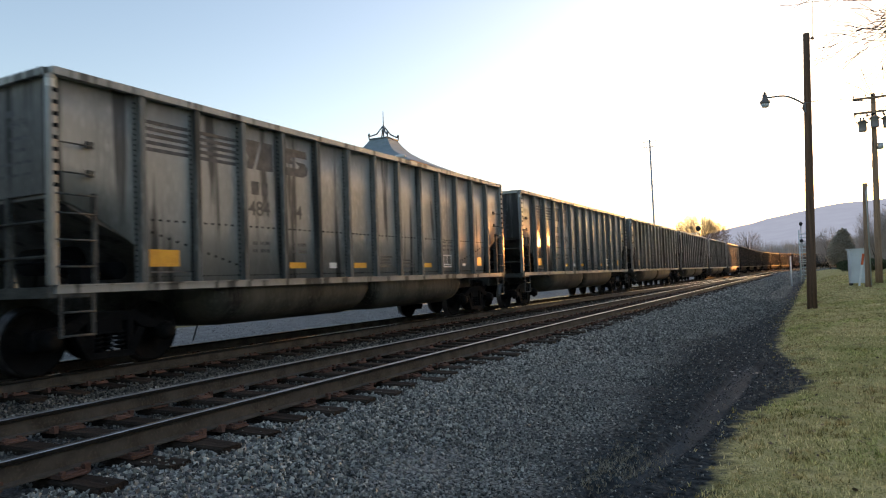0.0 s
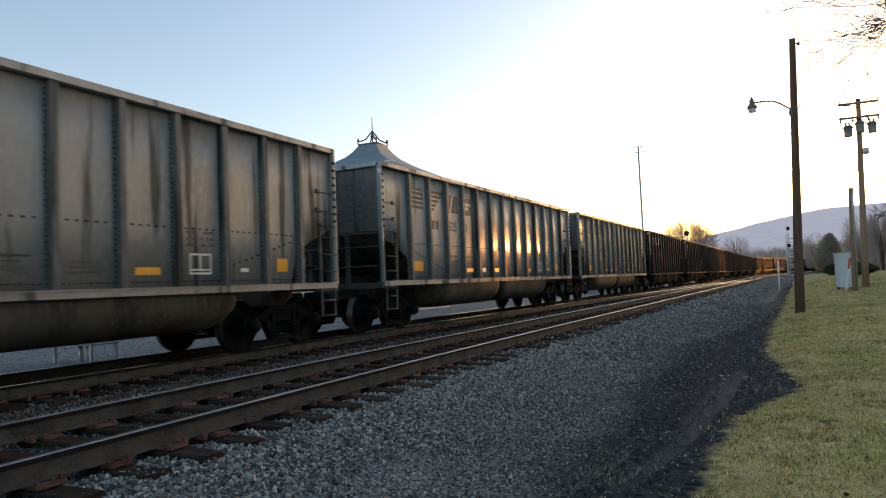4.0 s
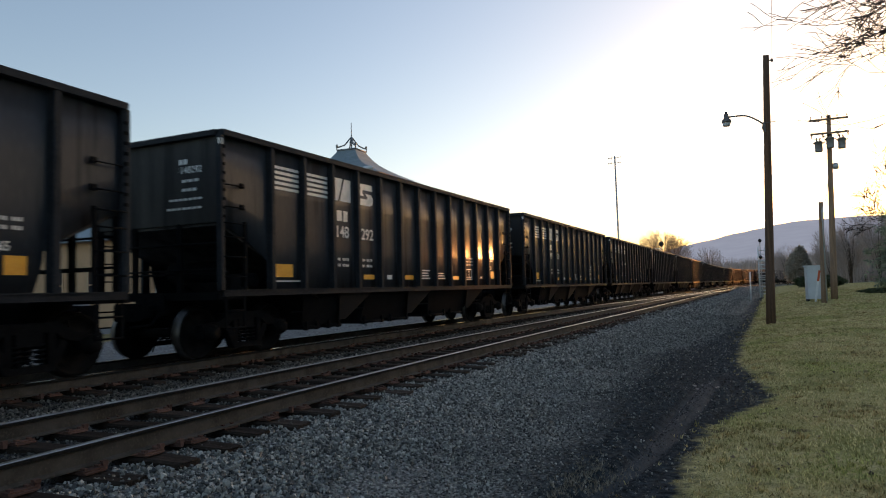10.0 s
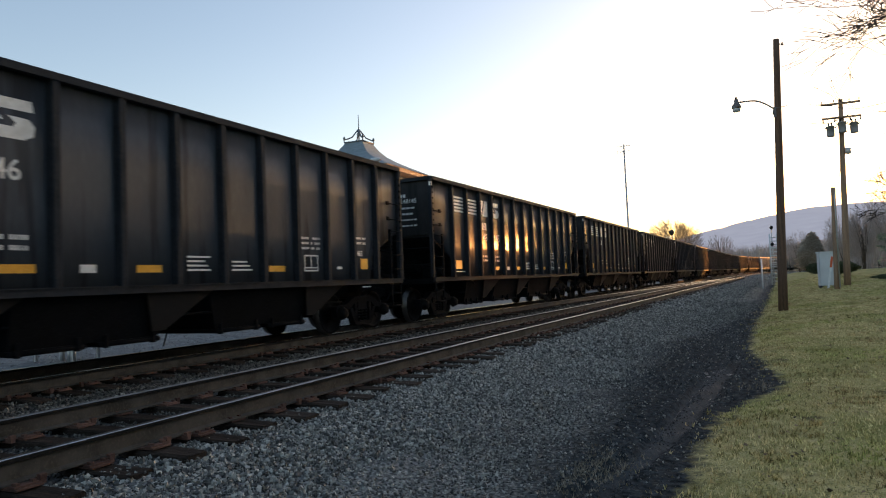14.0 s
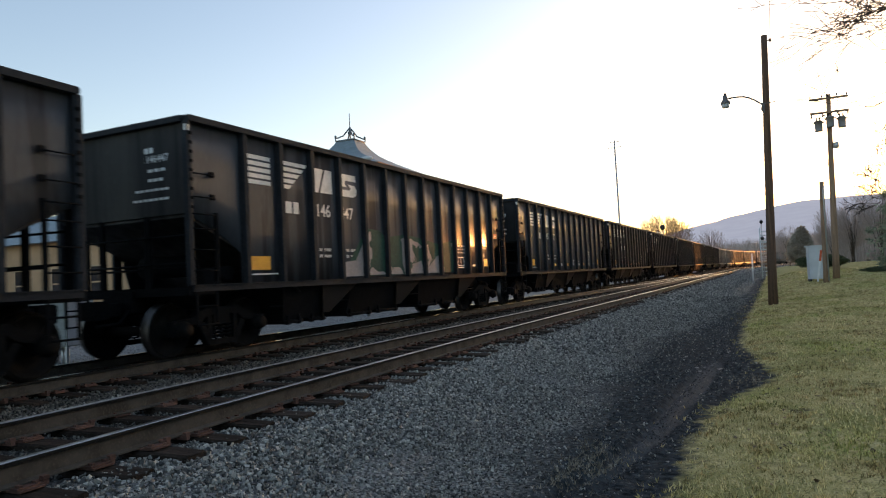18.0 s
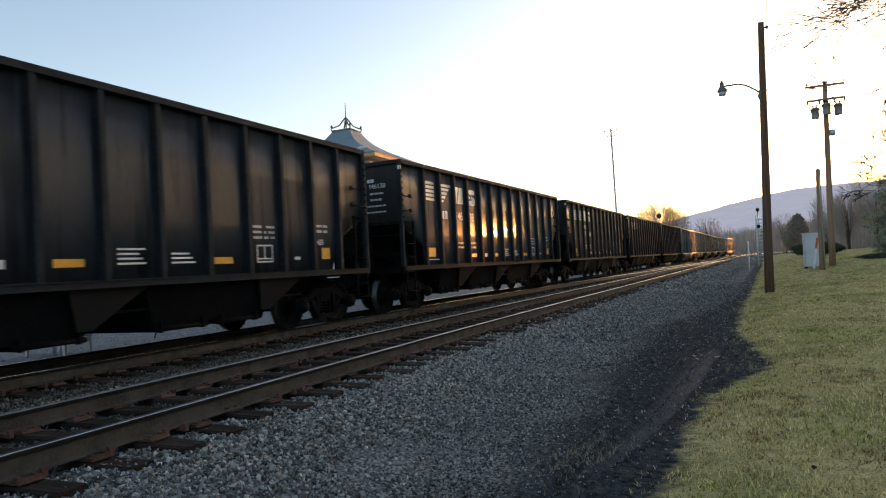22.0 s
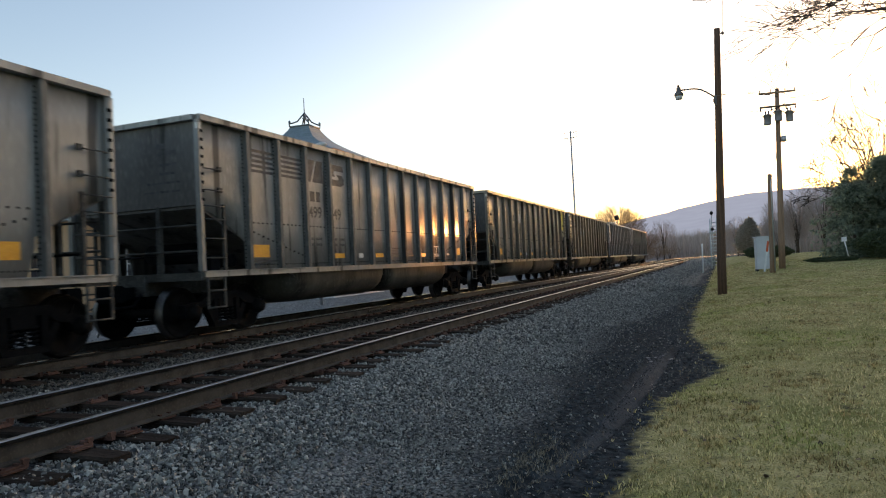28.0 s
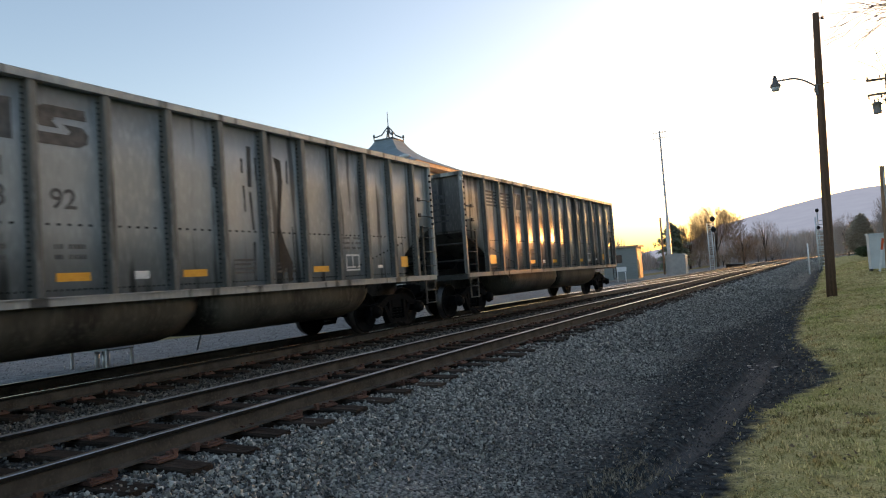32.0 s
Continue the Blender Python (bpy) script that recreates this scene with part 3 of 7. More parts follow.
    verge = mix_(range_(mid, 0.35, 0.65), (0.16, 0.13, 0.065), (0.26, 0.225, 0.11))
    c = mix_(range_(edge, -21.9, -21.3, 1.0, 0.0), c, verge)
    c = mix_(range_(attr.outputs["Fac"], -26.7, -26.4, 1.0, 0.0), c, (0.20, 0.20, 0.20))
    c = mix_(range_(attr.outputs["Fac"], -42, -40, 1.0, 0.0), c, verge)
    l.new(math_("MULTIPLY_ADD", wet_sheen, -0.12, 0.85), b.inputs["Roughness"])
    l.new(math_("MULTIPLY_ADD", wet_sheen, 0.03, 0.01), b.inputs["Specular IOR Level"])
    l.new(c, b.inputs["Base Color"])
    bn = nd.new("ShaderNodeBump")
    bn.inputs["Strength"].default_value, bn.inputs["Distance"].default_value = 0.7, 0.03
    l.new(math_("ADD", math_("ADD", fine, nz_(14, 6)), math_("MULTIPLY", nz_(75, 3), 0.6)), bn.inputs["Height"])
    l.new(bn.outputs[0], b.inputs["Normal"])
    ob = raw("ground", verts, faces, m, "structure", "gravel, black dirt lane and winter lawn beside the railway", "ground")
    a = ob.data.attributes.new("across", "FLOAT", "POINT")
    a.data.foreach_set("value", np.array(at, dtype=np.float32))
    for key, values in (("lawn", lawn_at), ("dark", dark_at), ("wet_sheen", wet_at)):
        ob.data.attributes.new(key, "FLOAT", "POINT").data.foreach_set("value", np.array(values, dtype=np.float32))
    for p in ob.data.polygons:
        p.use_smooth = True
    return ob


ground_sheet()


# ---- tracks ----
def rail_mesh(name, off, s0, s1, parent, label, head=None):
    """One rail swept along the line: base, web, head, with a bright running band."""
    half = [(0.070, -0.175), (0.070, -0.163), (0.012, -0.150), (0.009, -0.045), (0.036, -0.034), (0.037, -0.013), (0.035, -0.005), (0.026, 0.0)]
    prof = half + [(-a, z) for a, z in half[::-1]]
    ss = np.r_[np.arange(s0, 60, 1.0), np.arange(60, s1, 3.0)]
    verts, faces, n = [], [], len(prof)
    for s in ss:
        for a, z in prof:
            x, y, _ = line(s, off + a)
            verts.append((x, y, z))
    for r in range(len(ss) - 1):
        for c in range(n):
            faces.append((r * n + c, r * n + (c + 1) % n, (r + 1) * n + (c + 1) % n, (r + 1) * n + c))
    ob = raw(name, verts, faces, (M_RAIL, head or M_RAILTOP, M_RAILDARK), parent=parent)
    for i, p in enumerate(ob.data.polygons):
        p.material_index = {6: 1, 7: 1, 8: 1, 4: 2, 5: 2}.get(i % n, 0)
    return tagged(ob, label)


def tie_mesh(seed):
    """A hewn sleeper with split ends and a hollowed, cracked top."""
    bm = bmesh.new()
    rng = random.Random(seed)
    rows = []
    for k in range(9):
        x = -1.3 + 2.6 * k / 8 + (rng.uniform(-0.04, 0.04) if k in (0, 8) else 0)
        w, top = 0.115 + rng.uniform(-0.010, 0.008), -0.187 - rng.uniform(0, 0.010) - (0.012 if k in (0, 8) else 0)
        ring = [(-w, -0.33), (-w, top - 0.018), (-w + 0.018, top), (rng.uniform(-0.02, 0.02), top - rng.uniform(0.002, 0.012)), (w - 0.018, top), (w, top - 0.018), (w, -0.33)]
        rows.append([bm.verts.new((x + rng.uniform(-0.012, 0.012), y, z)) for y, z in ring])
    for a, b in zip(rows, rows[1:]):
        for i in range(6):
            bm.faces.new((a[i], a[i + 1], b[i + 1], b[i]))
    bm.faces.new(rows[0])
    bm.faces.new(rows[-1][::-1])
    return mesh_of("sleeper", bm, M_TIE)


def plate_mesh():
    bm = bmesh.new()
    box(bm, -0.17, 0.17, -0.095, 0.095, -0.187, -0.174)
    for sx in (-0.11, 0.11):
        box(bm, sx - 0.035, sx + 0.035, -0.095, 0.095, -0.176, -0.160)
        for sy in (-0.06, 0.06):
            box(bm, sx - 0.022, sx + 0.022, sy - 0.014, sy + 0.014, -0.166, -0.142)
    return mesh_of("tie_plate", bm, M_PLATE)


def anchor_mesh():
    bm = bmesh.new()
    box(bm, -0.095, 0.095, -0.02, 0.02, -0.20, -0.158)
    box(bm, 0.055, 0.095, -0.025, 0.025, -0.165, -0.135)
    return mesh_of("rail_anchor", bm, M_PLATE)


TIES, PLATE, ANCHOR = [tie_mesh(k) for k in range(5)], plate_mesh(), anchor_mesh()


def track(name, off, label):
    t = thing(name, None, label, "railway track", "", "structure")
    rail_mesh("rail", off + 0.755, -40, 330, t, "rusty steel rail with a bright running surface", M_RAILBRIGHT if off < -7 else M_RAILTOP)
    rail_mesh("rail", off - 0.755, -40, 330, t, "rusty steel rail with a bright running surface", M_RAILBRIGHT if off < -7 else M_RAILTOP)
    rng = random.Random(5 if off > -7 else 9)
    far_v, far_f = [], []
    k = 0
    s = -6.0
    while s < 190:
        m = on_line(s, off + rng.uniform(-0.09, 0.09)) @ pose(0, 0, rng.uniform(-0.014, 0.003), 0, rng.uniform(-0.4, 0.4), rng.uniform(-2.2, 2.2))
        if s < 62:
            tie = part("sleeper", rng.choice(TIES), None, t, "", m)
            if s < 40:
                for sx in (-0.755, 0.755):
                    part("tie_plate", PLATE, None, tie, "", pose(sx, 0, 0))
                    if s < 26:
                        part("rail_anchor", ANCHOR, None, tie, "", pose(sx, rng.choice((-0.15, 0.15)), 0))
        else:
            b = len(far_v)
            for x in (-1.3, 1.3):
                for y in (-0.115, 0.115):
                    for z in (-0.33, -0.187):
                        far_v.append(m @ Vector((x, y, z)))
            far_f += [tuple(b + i for i in q) for q in ((0, 1, 3, 2), (4, 6, 7, 5), (0, 4, 5, 1), (2, 3, 7, 6), (1, 5, 7, 3))]
        s += 0.53 + rng.uniform(-0.03, 0.03)
    raw("far_sleepers", far_v, far_f, M_TIE, "stuff", parent=t)
    return t


track("track_near", NEAR, "rusty railway track on dark sleepers in grey ballast")
track("track_far", FAR, "railway track under the coal train")


def crossover():
    """A pair of rails that leads from the far track over to the near one."""
    t = thing("track_crossover", None, "crossover rails between the two tracks", "railway track", "", "structure")
    ss = np.r_[np.arange(22, 97, 1.5)]
    for side in (-0.755, 0.755):
        verts, faces = [], []
        prof = [(-0.07, -0.175), (0.07, -0.175), (0.037, -0.014), (0.022, -0.003), (-0.022, -0.003), (-0.037, -0.014)]
        for s in ss:
            off = FAR + (NEAR - FAR) * float(smooth(22, 96, s)) + side
            verts += [(*line(s, off + a)[:2], z) for a, z in prof]
        for r in range(len(ss) - 1):
            faces += [(r * 6 + c, r * 6 + (c + 1) % 6, (r + 1) * 6 + (c + 1) % 6, (r + 1) * 6 + c) for c in range(6)]
        ob = raw("rail", verts, faces, (M_RAIL, M_RAILTOP), parent=t)
        for i, p in enumerate(ob.data.polygons):
            p.material_index = 1 if i % 6 in (2, 3) else 0
        tagged(ob, "worn steel rail")


crossover()


def joint_bar():
    t = thing("rail_joint_bar", on_line(17.6, FAR + 0.755 + 0.03), "bolted steel joint bar on the rail", "joint bar")
    bm = bmesh.new()
    box(bm, 0, 0.022, -0.45, 0.45, -0.13, -0.055)
    part("bar", bm, M_RAIL, t)
    for i in range(6):
        bm = bmesh.new()
        lathe(bm, [(0.018, 0), (0.018, 0.03), (0.010, 0.032)], 8, "x", (0.022, -0.375 + 0.15 * i, -0.092))
        part("bolt", bm, M_RAIL, t)


joint_bar()


# ---- the coal train ----
BODY, HIGH, SILL, HALF = 14.40, 3.945, 1.19, 1.60
DEEP = 0.115   # how far the side sheets lie behind the rib faces
RIBS = [-7.2 + 1.3 + 1.0 * i for i in range(13)]


def set_ribs(skin):
    """One car has its ribs set nearer to its trailing end."""
    RIBS[:] = [-7.2 + (1.62 if skin == "slate" else 1.3) + 1.0 * i for i in range(13)]


def dish(y):
    """How far a side sheet is pressed in between its ribs."""
    edges = [-BODY / 2] + RIBS + [BODY / 2]
    for a, b in zip(edges, edges[1:]):
        if a <= y <= b:
            v = (y - a) / (b - a)
            return 0.008 * (1 - (2 * v - 1) ** 2)
    return 0.0


def side_mesh(material):
    """One dished side sheet, cut away over the trucks at both ends."""
    bm = bmesh.new()
    h = BODY / 2
    low = [(-h, 2.30), (-h + 0.25, 2.25), (-h + 0.7, 2.05), (-h + 1.22, 1.72), (-h + 1.24, SILL), (h - 1.24, SILL), (h - 1.22, 1.72), (h - 0.7, 2.05), (h - 0.25, 2.25), (h, 2.30)]
    ys = sorted({-h + 1.22, h - 1.22} | {round(a + (b - a) * k / 8, 4) for a, b in zip([-h] + RIBS, RIBS + [h]) for k in range(9)})
    cols = []
    for y in ys:
        z0 = float(np.interp(y, [a for a, _ in low], [b for _, b in low]))
        x = HALF - DEEP - dish(y)
        cols.append([[bm.verts.new((x + o, y, z0 + (HIGH - 0.08 - z0) * k / 3)) for k in range(4)] for o in (0.012, -0.006)])
    for a, b in zip(cols, cols[1:]):
        for o in (0, 1):
            for k in range(3):
                bm.faces.new((a[o][k], b[o][k], b[o][k + 1], a[o][k + 1])).smooth = True
        bm.faces.new((a[0][0], b[0][0], b[1][0], a[1][0]))
        bm.faces.new((a[0][3], b[0][3], b[1][3], a[1][3]))
    return mesh_of("side_sheet", bm, material)


def end_sheet_mesh(material):
    """The end sheet, upright then sloping in under itself."""
    bm = bmesh.new()
    ring = [(0, HIGH - 0.08), (0, 2.36), (2.9, 1.0), (2.9, 0.97), (0.03, 2.30), (0.03, HIGH - 0.08)]
    prism(bm, [(-(HALF - DEEP - 0.02), y, z) for y, z in ring], (2 * (HALF - DEEP - 0.02), 0, 0))
    return mesh_of("end_sheet", bm, material)


def corner_plate_mesh():
    bm = bmesh.new()
    box(bm, HALF + 0.001, HALF + 0.004, -0.05, -0.01, HIGH - 0.26, HIGH - 0.16)
    box(bm, HALF - 0.06, HALF - 0.01, -0.074, -0.071, HIGH - 0.26, HIGH - 0.16)
    return mesh_of("corner_plate", bm, M_WHITE)


def rib_mesh(material):
    bm = bmesh.new()
    x0, x1 = HALF - DEEP, HALF
    ring = [(x0, -0.088), (x0 + 0.014, -0.088), (x0 + 0.016, -0.060), (x1 - 0.01, -0.054), (x1, -0.044), (x1, 0.044), (x1 - 0.01, 0.054), (x0 + 0.016, 0.060), (x0 + 0.014, 0.088), (x0, 0.088)]
    prism(bm, [(x, y, SILL) for x, y in ring], (0, 0, HIGH - 0.09 - SILL))
    return mesh_of("rib", bm, material)


def rivet_rows(material):
    """Seam of round heads along the middle of the side."""
    bm = bmesh.new()
    for k in range(7 * 12):
        y = -5.9 + 12.0 * (k + 0.5) / 84
        if min(abs(y - r) for r in RIBS) > 0.12:
            box(bm, HALF - DEEP - 0.003 - dish(y), HALF - DEEP + 0.023 - dish(y), y - 0.018, y + 0.018, 2.084, 2.112)
    for k in range(150):
        y = -5.9 + 12.0 * (k + 0.5) / 150
        if min(abs(y - r) for r in RIBS) > 0.10:
            x = HALF - DEEP - 0.003 - dish(y)
            box(bm, x, x + 0.022, y - 0.012, y + 0.012, 1.262, 1.286)
    for turn in (-1, 1):
        for k in range(13):
            y = turn * (BODY / 2 - 1.36 - 0.15 * k)
            if min(abs(y - r) for r in RIBS) > 0.10:
                x = HALF - DEEP - 0.003 - dish(y)
                box(bm, x, x + 0.024, y - 0.018, y + 0.018, 1.94 - 0.042 * k, 1.976 - 0.042 * k)
    for r in RIBS:
        for k in range(34):
            z = 1.26 + 0.075 * k
            for e in (-0.074, 0.074):
                box(bm, HALF - DEEP + 0.008, HALF - DEEP + 0.026, r + e - 0.011, r + e + 0.011, z, z + 0.024)
    return mesh_of("seam_rivets", bm, material)


def corner_rivets(material):
    bm = bmesh.new()
    for k in range(9):
        z = 2.42 + 0.15 * k
        box(bm, HALF - 0.02, HALF + 0.012, -0.03, 0.03, z, z + 0.05)
    return mesh_of("corner_rivets", bm, material)


def chord_mesh(material):
    bm = bmesh.new()
    box(bm, HALF - 0.14, HALF + 0.02, -BODY / 2 - 0.03, BODY / 2 + 0.03, HIGH - 0.10, HIGH)
    bmesh.ops.bevel(bm, geom=bm.edges[:], offset=0.018, segments=2)
    return mesh_of("top_chord", bm, material)


def end_chord_mesh(material):
    bm = bmesh.new()
    box(bm, -HALF + 0.1, HALF - 0.1, -0.09, 0.05, HIGH - 0.10, HIGH - 0.004)
    bmesh.ops.bevel(bm, geom=bm.edges[:], offset=0.018, segments=2)
    return mesh_of("end_chord", bm, material)


def sill_mesh(material):
    bm = bmesh.new()
    h = BODY / 2
    box(bm, HALF - 0.10, HALF + 0.01, -h - 0.02, h + 0.02, SILL - 0.11, SILL)
    box(bm, HALF - 0.10, HALF + 0.035, -h - 0.02, h + 0.02, SILL - 0.015, SILL + 0.004)
    return mesh_of("side_sill", bm, material)


def post_mesh(material):
    bm = bmesh.new()
    ring = [(HALF - 0.10, -0.07), (HALF, -0.07), (HALF, 0.0), (HALF - 0.03, 0.05), (HALF - 0.10, 0.05)]
    prism(bm, [(x, y, SILL) for x, y in ring], (0, 0, HIGH - 0.1 - SILL))
    return mesh_of("corner_post", bm, material)


def ladder_mesh(material):
    """The short ladder by the cut-away corner: one stile, rungs and the step below the sill."""
    bm = bmesh.new()
    x = HALF - 0.01
    box(bm, x - 0.03, x + 0.02, 0.50, 0.56, SILL - 0.02, 2.38)
    for z in (1.42, 1.76, 2.10, 2.34):
        tube(bm, [(x + 0.012, 0.0, z), (x + 0.012, 0.56, z)], 0.013, 6)
    return mesh_of("ladder", bm, material)


def step_mesh(material):
    """The hanging step below the sill."""
    bm = bmesh.new()
    x = HALF - 0.01
    for y in (0.06, 0.50):
        box(bm, x - 0.02, x + 0.01, y - 0.02, y + 0.02, 0.52, SILL - 0.05)
    for z in (0.54, 0.84):
        tube(bm, [(x + 0.005, 0.05, z), (x + 0.005, 0.51, z)], 0.016, 6)
    return mesh_of("step", bm, material)


def grab_mesh(material):
    bm = bmesh.new()
    x = HALF - 0.05
    tube(bm, [(x - 0.02, 0.06, 0), (x + 0.055, 0.06, 0), (x + 0.055, 0.50, 0), (x - 0.02, 0.50, 0)], 0.012, 6)
    box(bm, x - 0.025, x + 0.005, 0.46, 0.56, -0.02, 0.07)
    return mesh_of("grab_iron", bm, material)


def end_frame_mesh(material):
    """Platform over the coupler with upright stiffeners and a cross rail."""
    bm = bmesh.new()
    box(bm, -HALF + 0.05, HALF - 0.02, -0.10, 0.55, SILL - 0.16, SILL - 0.02)
    box(bm, -0.35, 0.35, -0.15, 2.6, 0.78, SILL - 0.05)
    return mesh_of("end_platform", bm, material)


def end_stanchion_mesh(material):
    bm = bmesh.new()
    box(bm, -0.05, 0.05, 0.0, 0.07, SILL - 0.02, 2.38)
    return mesh_of("end_stanchion", bm, material)


def end_rail_mesh(material):
    bm = bmesh.new()
    tube(bm, [(-HALF + 0.1, -0.02, 0), (HALF - 0.1, -0.02, 0)], 0.02, 6)
    return mesh_of("end_rail", bm, material)


def coupler_mesh():
    bm = bmesh.new()
    box(bm, -0.11, 0.11, -0.45, 0.4, 0.74, 0.96)
    box(bm, -0.17, 0.15, -0.74, -0.42, 0.70, 1.0)
    bmesh.ops.bevel(bm, geom=bm.edges[:], offset=0.03, segments=2)
    tube(bm, [(0.25, -0.1, 0.85), (0.27, -0.35, 0.62), (0.2, -0.72, 0.60)], 0.03, 6)
    return mesh_of("coupler", bm, M_UNDER)


def brake_mesh():
    """Reservoir, cylinder and rods hung on the end sill under the slope sheet."""
    bm = bmesh.new()
    tube(bm, [(-0.5, 0.9, 1.55), (0.6, 0.9, 1.55)], 0.20, 14)
    tube(bm, [(0.7, 1.15, 1.38), (1.25, 1.15, 1.38)], 0.13, 12)
    tube(bm, [(-1.3, 0.35, 1.5), (1.35, 0.35, 1.5)], 0.02, 6)
    box(bm, 0.9, 1.2, 0.6, 0.85, 1.2, 1.48)
    return mesh_of("brake_gear", bm, M_UNDER)


def hopper_mesh(back, ahead, foot):
    """A discharge bay: sheets narrowing to doors at its foot; foot is a half length, back and ahead the reach of the top."""
    bm = bmesh.new()
    w0, w1 = HALF - 0.16, HALF - 0.42
    a = [bm.verts.new(p) for p in ((-w0, -back, 1.12), (w0, -back, 1.12), (w0, ahead, 1.12), (-w0, ahead, 1.12))]
    b = [bm.verts.new(p) for p in ((-w1, -foot, 0.42), (w1, -foot, 0.42), (w1, foot, 0.42), (-w1, foot, 0.42))]
    bm.faces.new(a)
    bm.faces.new(b[::-1])
    for i in range(4):
        bm.faces.new((a[i], b[i], b[(i + 1) % 4], a[(i + 1) % 4]))
    for y0, y1 in ((-foot - 0.02, -0.10), (0.10, foot + 0.02)):
        box(bm, -w1 - 0.04, w1 + 0.04, y0, y1, 0.35, 0.42)
        tube(bm, [(w1 + 0.02, y0, 0.38), (w1 + 0.02, y1, 0.38)], 0.035, 8)
        for y in (y0 + 0.12, y1 - 0.12):
            box(bm, w1 - 0.02, w1 + 0.07, y - 0.03, y + 0.03, 0.33, 0.52)
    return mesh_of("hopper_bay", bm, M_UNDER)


def spine_mesh():
    """The centre sill that ties the bays together, with the train line along it."""
    bm = bmesh.new()
    box(bm, -0.32, 0.32, -5.1, 5.1, 0.74, 1.10)
    tube(bm, [(1.25, -5.0, 0.72), (1.25, 5.0, 0.72)], 0.022, 6)
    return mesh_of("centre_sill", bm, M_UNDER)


def gusset_mesh():
    """The side plate between a slope sheet and the sill."""
    bm = bmesh.new()
    prism(bm, [(HALF - 0.10, 0.0, SILL - 0.1), (HALF - 0.10, 1.34, SILL - 0.1), (HALF - 0.30, 0.50, 0.50), (HALF - 0.30, 0.26, 0.50)], (-0.02, 0, 0))
    return mesh_of("slope_gusset", bm, M_SLOPE)


def tub_mesh(y0, y1):
    """The rounded belly of a tub car between its trucks."""
    bm = bmesh.new()
    prof = [(HALF - 0.10, 1.10), (HALF - 0.10, 0.86), (HALF - 0.17, 0.68), (HALF - 0.33, 0.53), (HALF - 0.58, 0.45), (0.25, 0.43)]
    ring = prof + [(-x, z) for x, z in prof[::-1]]
    n = len(ring)
    rows = []
    for y, k in ((y0, 0.0), (y0 + 0.12, 0.55), (y0 + 0.32, 0.88), (y0 + 0.6, 1.0), (y1 - 0.6, 1.0), (y1 - 0.32, 0.88), (y1 - 0.12, 0.55), (y1, 0.0)):
        rows.append([bm.verts.new((x * (0.86 + 0.14 * k), y, 1.10 - (1.10 - z) * (0.35 + 0.65 * k))) for x, z in ring])
    for r, s in zip(rows, rows[1:]):
        for i in range(n - 1):
            bm.faces.new((r[i], r[i + 1], s[i + 1], s[i])).smooth = True
    bm.faces.new(rows[0])
    bm.faces.new(rows[-1][::-1])
    return mesh_of("tub", bm, M_TUB)


def side_frame_mesh():
    """Cast truck frame: top bar, sloping arms to the boxes, and the spring window."""
    bm = bmesh.new()
    x0, x1 = 0.96, 1.12
    arm = [(-1.12, 0.36), (-1.12, 0.60), (-0.72, 0.64), (-0.40, 0.80), (0.40, 0.80), (0.72, 0.64), (1.12, 0.60), (1.12, 0.36), (0.80, 0.38), (0.74, 0.52), (0.50, 0.56), (0.36, 0.67), (-0.36, 0.67), (-0.50, 0.56), (-0.74, 0.52), (-0.80, 0.38)]
    prism(bm, [(x0, y, z) for y, z in arm], (x1 - x0, 0, 0))
    low = [(-0.56, 0.52), (-0.44, 0.56), (-0.26, 0.24), (0.26, 0.24), (0.44, 0.56), (0.56, 0.52), (0.34, 0.15), (-0.34, 0.15)]
    prism(bm, [(x0, y, z) for y, z in low], (x1 - x0, 0, 0))
    for sy in (-0.31, 0.31):
        box(bm, x0, x1, sy - 0.05, sy + 0.05, 0.24, 0.68)
    bmesh.ops.bevel(bm, geom=bm.edges[:], offset=0.012, segments=1)
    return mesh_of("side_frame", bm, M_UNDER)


def spring_mesh():
    bm = bmesh.new()
    pts = [(1.04 + 0.06 * math.cos(a * 0.9), 0.06 * math.sin(a * 0.9), 0.25 + 0.27 * a / 30) for a in range(31)]
    tube(bm, pts, 0.02, 5)
    return mesh_of("spring", bm, M_UNDER)


def cap_mesh():
    bm = bmesh.new()
    lathe(bm, [(0.15, 1.10), (0.15, 1.16), (0.11, 1.20), (0.11, 1.24), (0.03, 1.25)], 12, "x", (0, 0, 0.457))
    return mesh_of("bearing_cap", bm, M_WHEEL)


def bolster_mesh():
    bm = bmesh.new()
    box(bm, -1.1, 1.1, -0.2, 0.2, 0.50, 0.76)
    box(bm, -0.3, 0.3, -0.3, 0.3, 0.7, 0.86)
    return mesh_of("bolster", bm, M_UNDER)


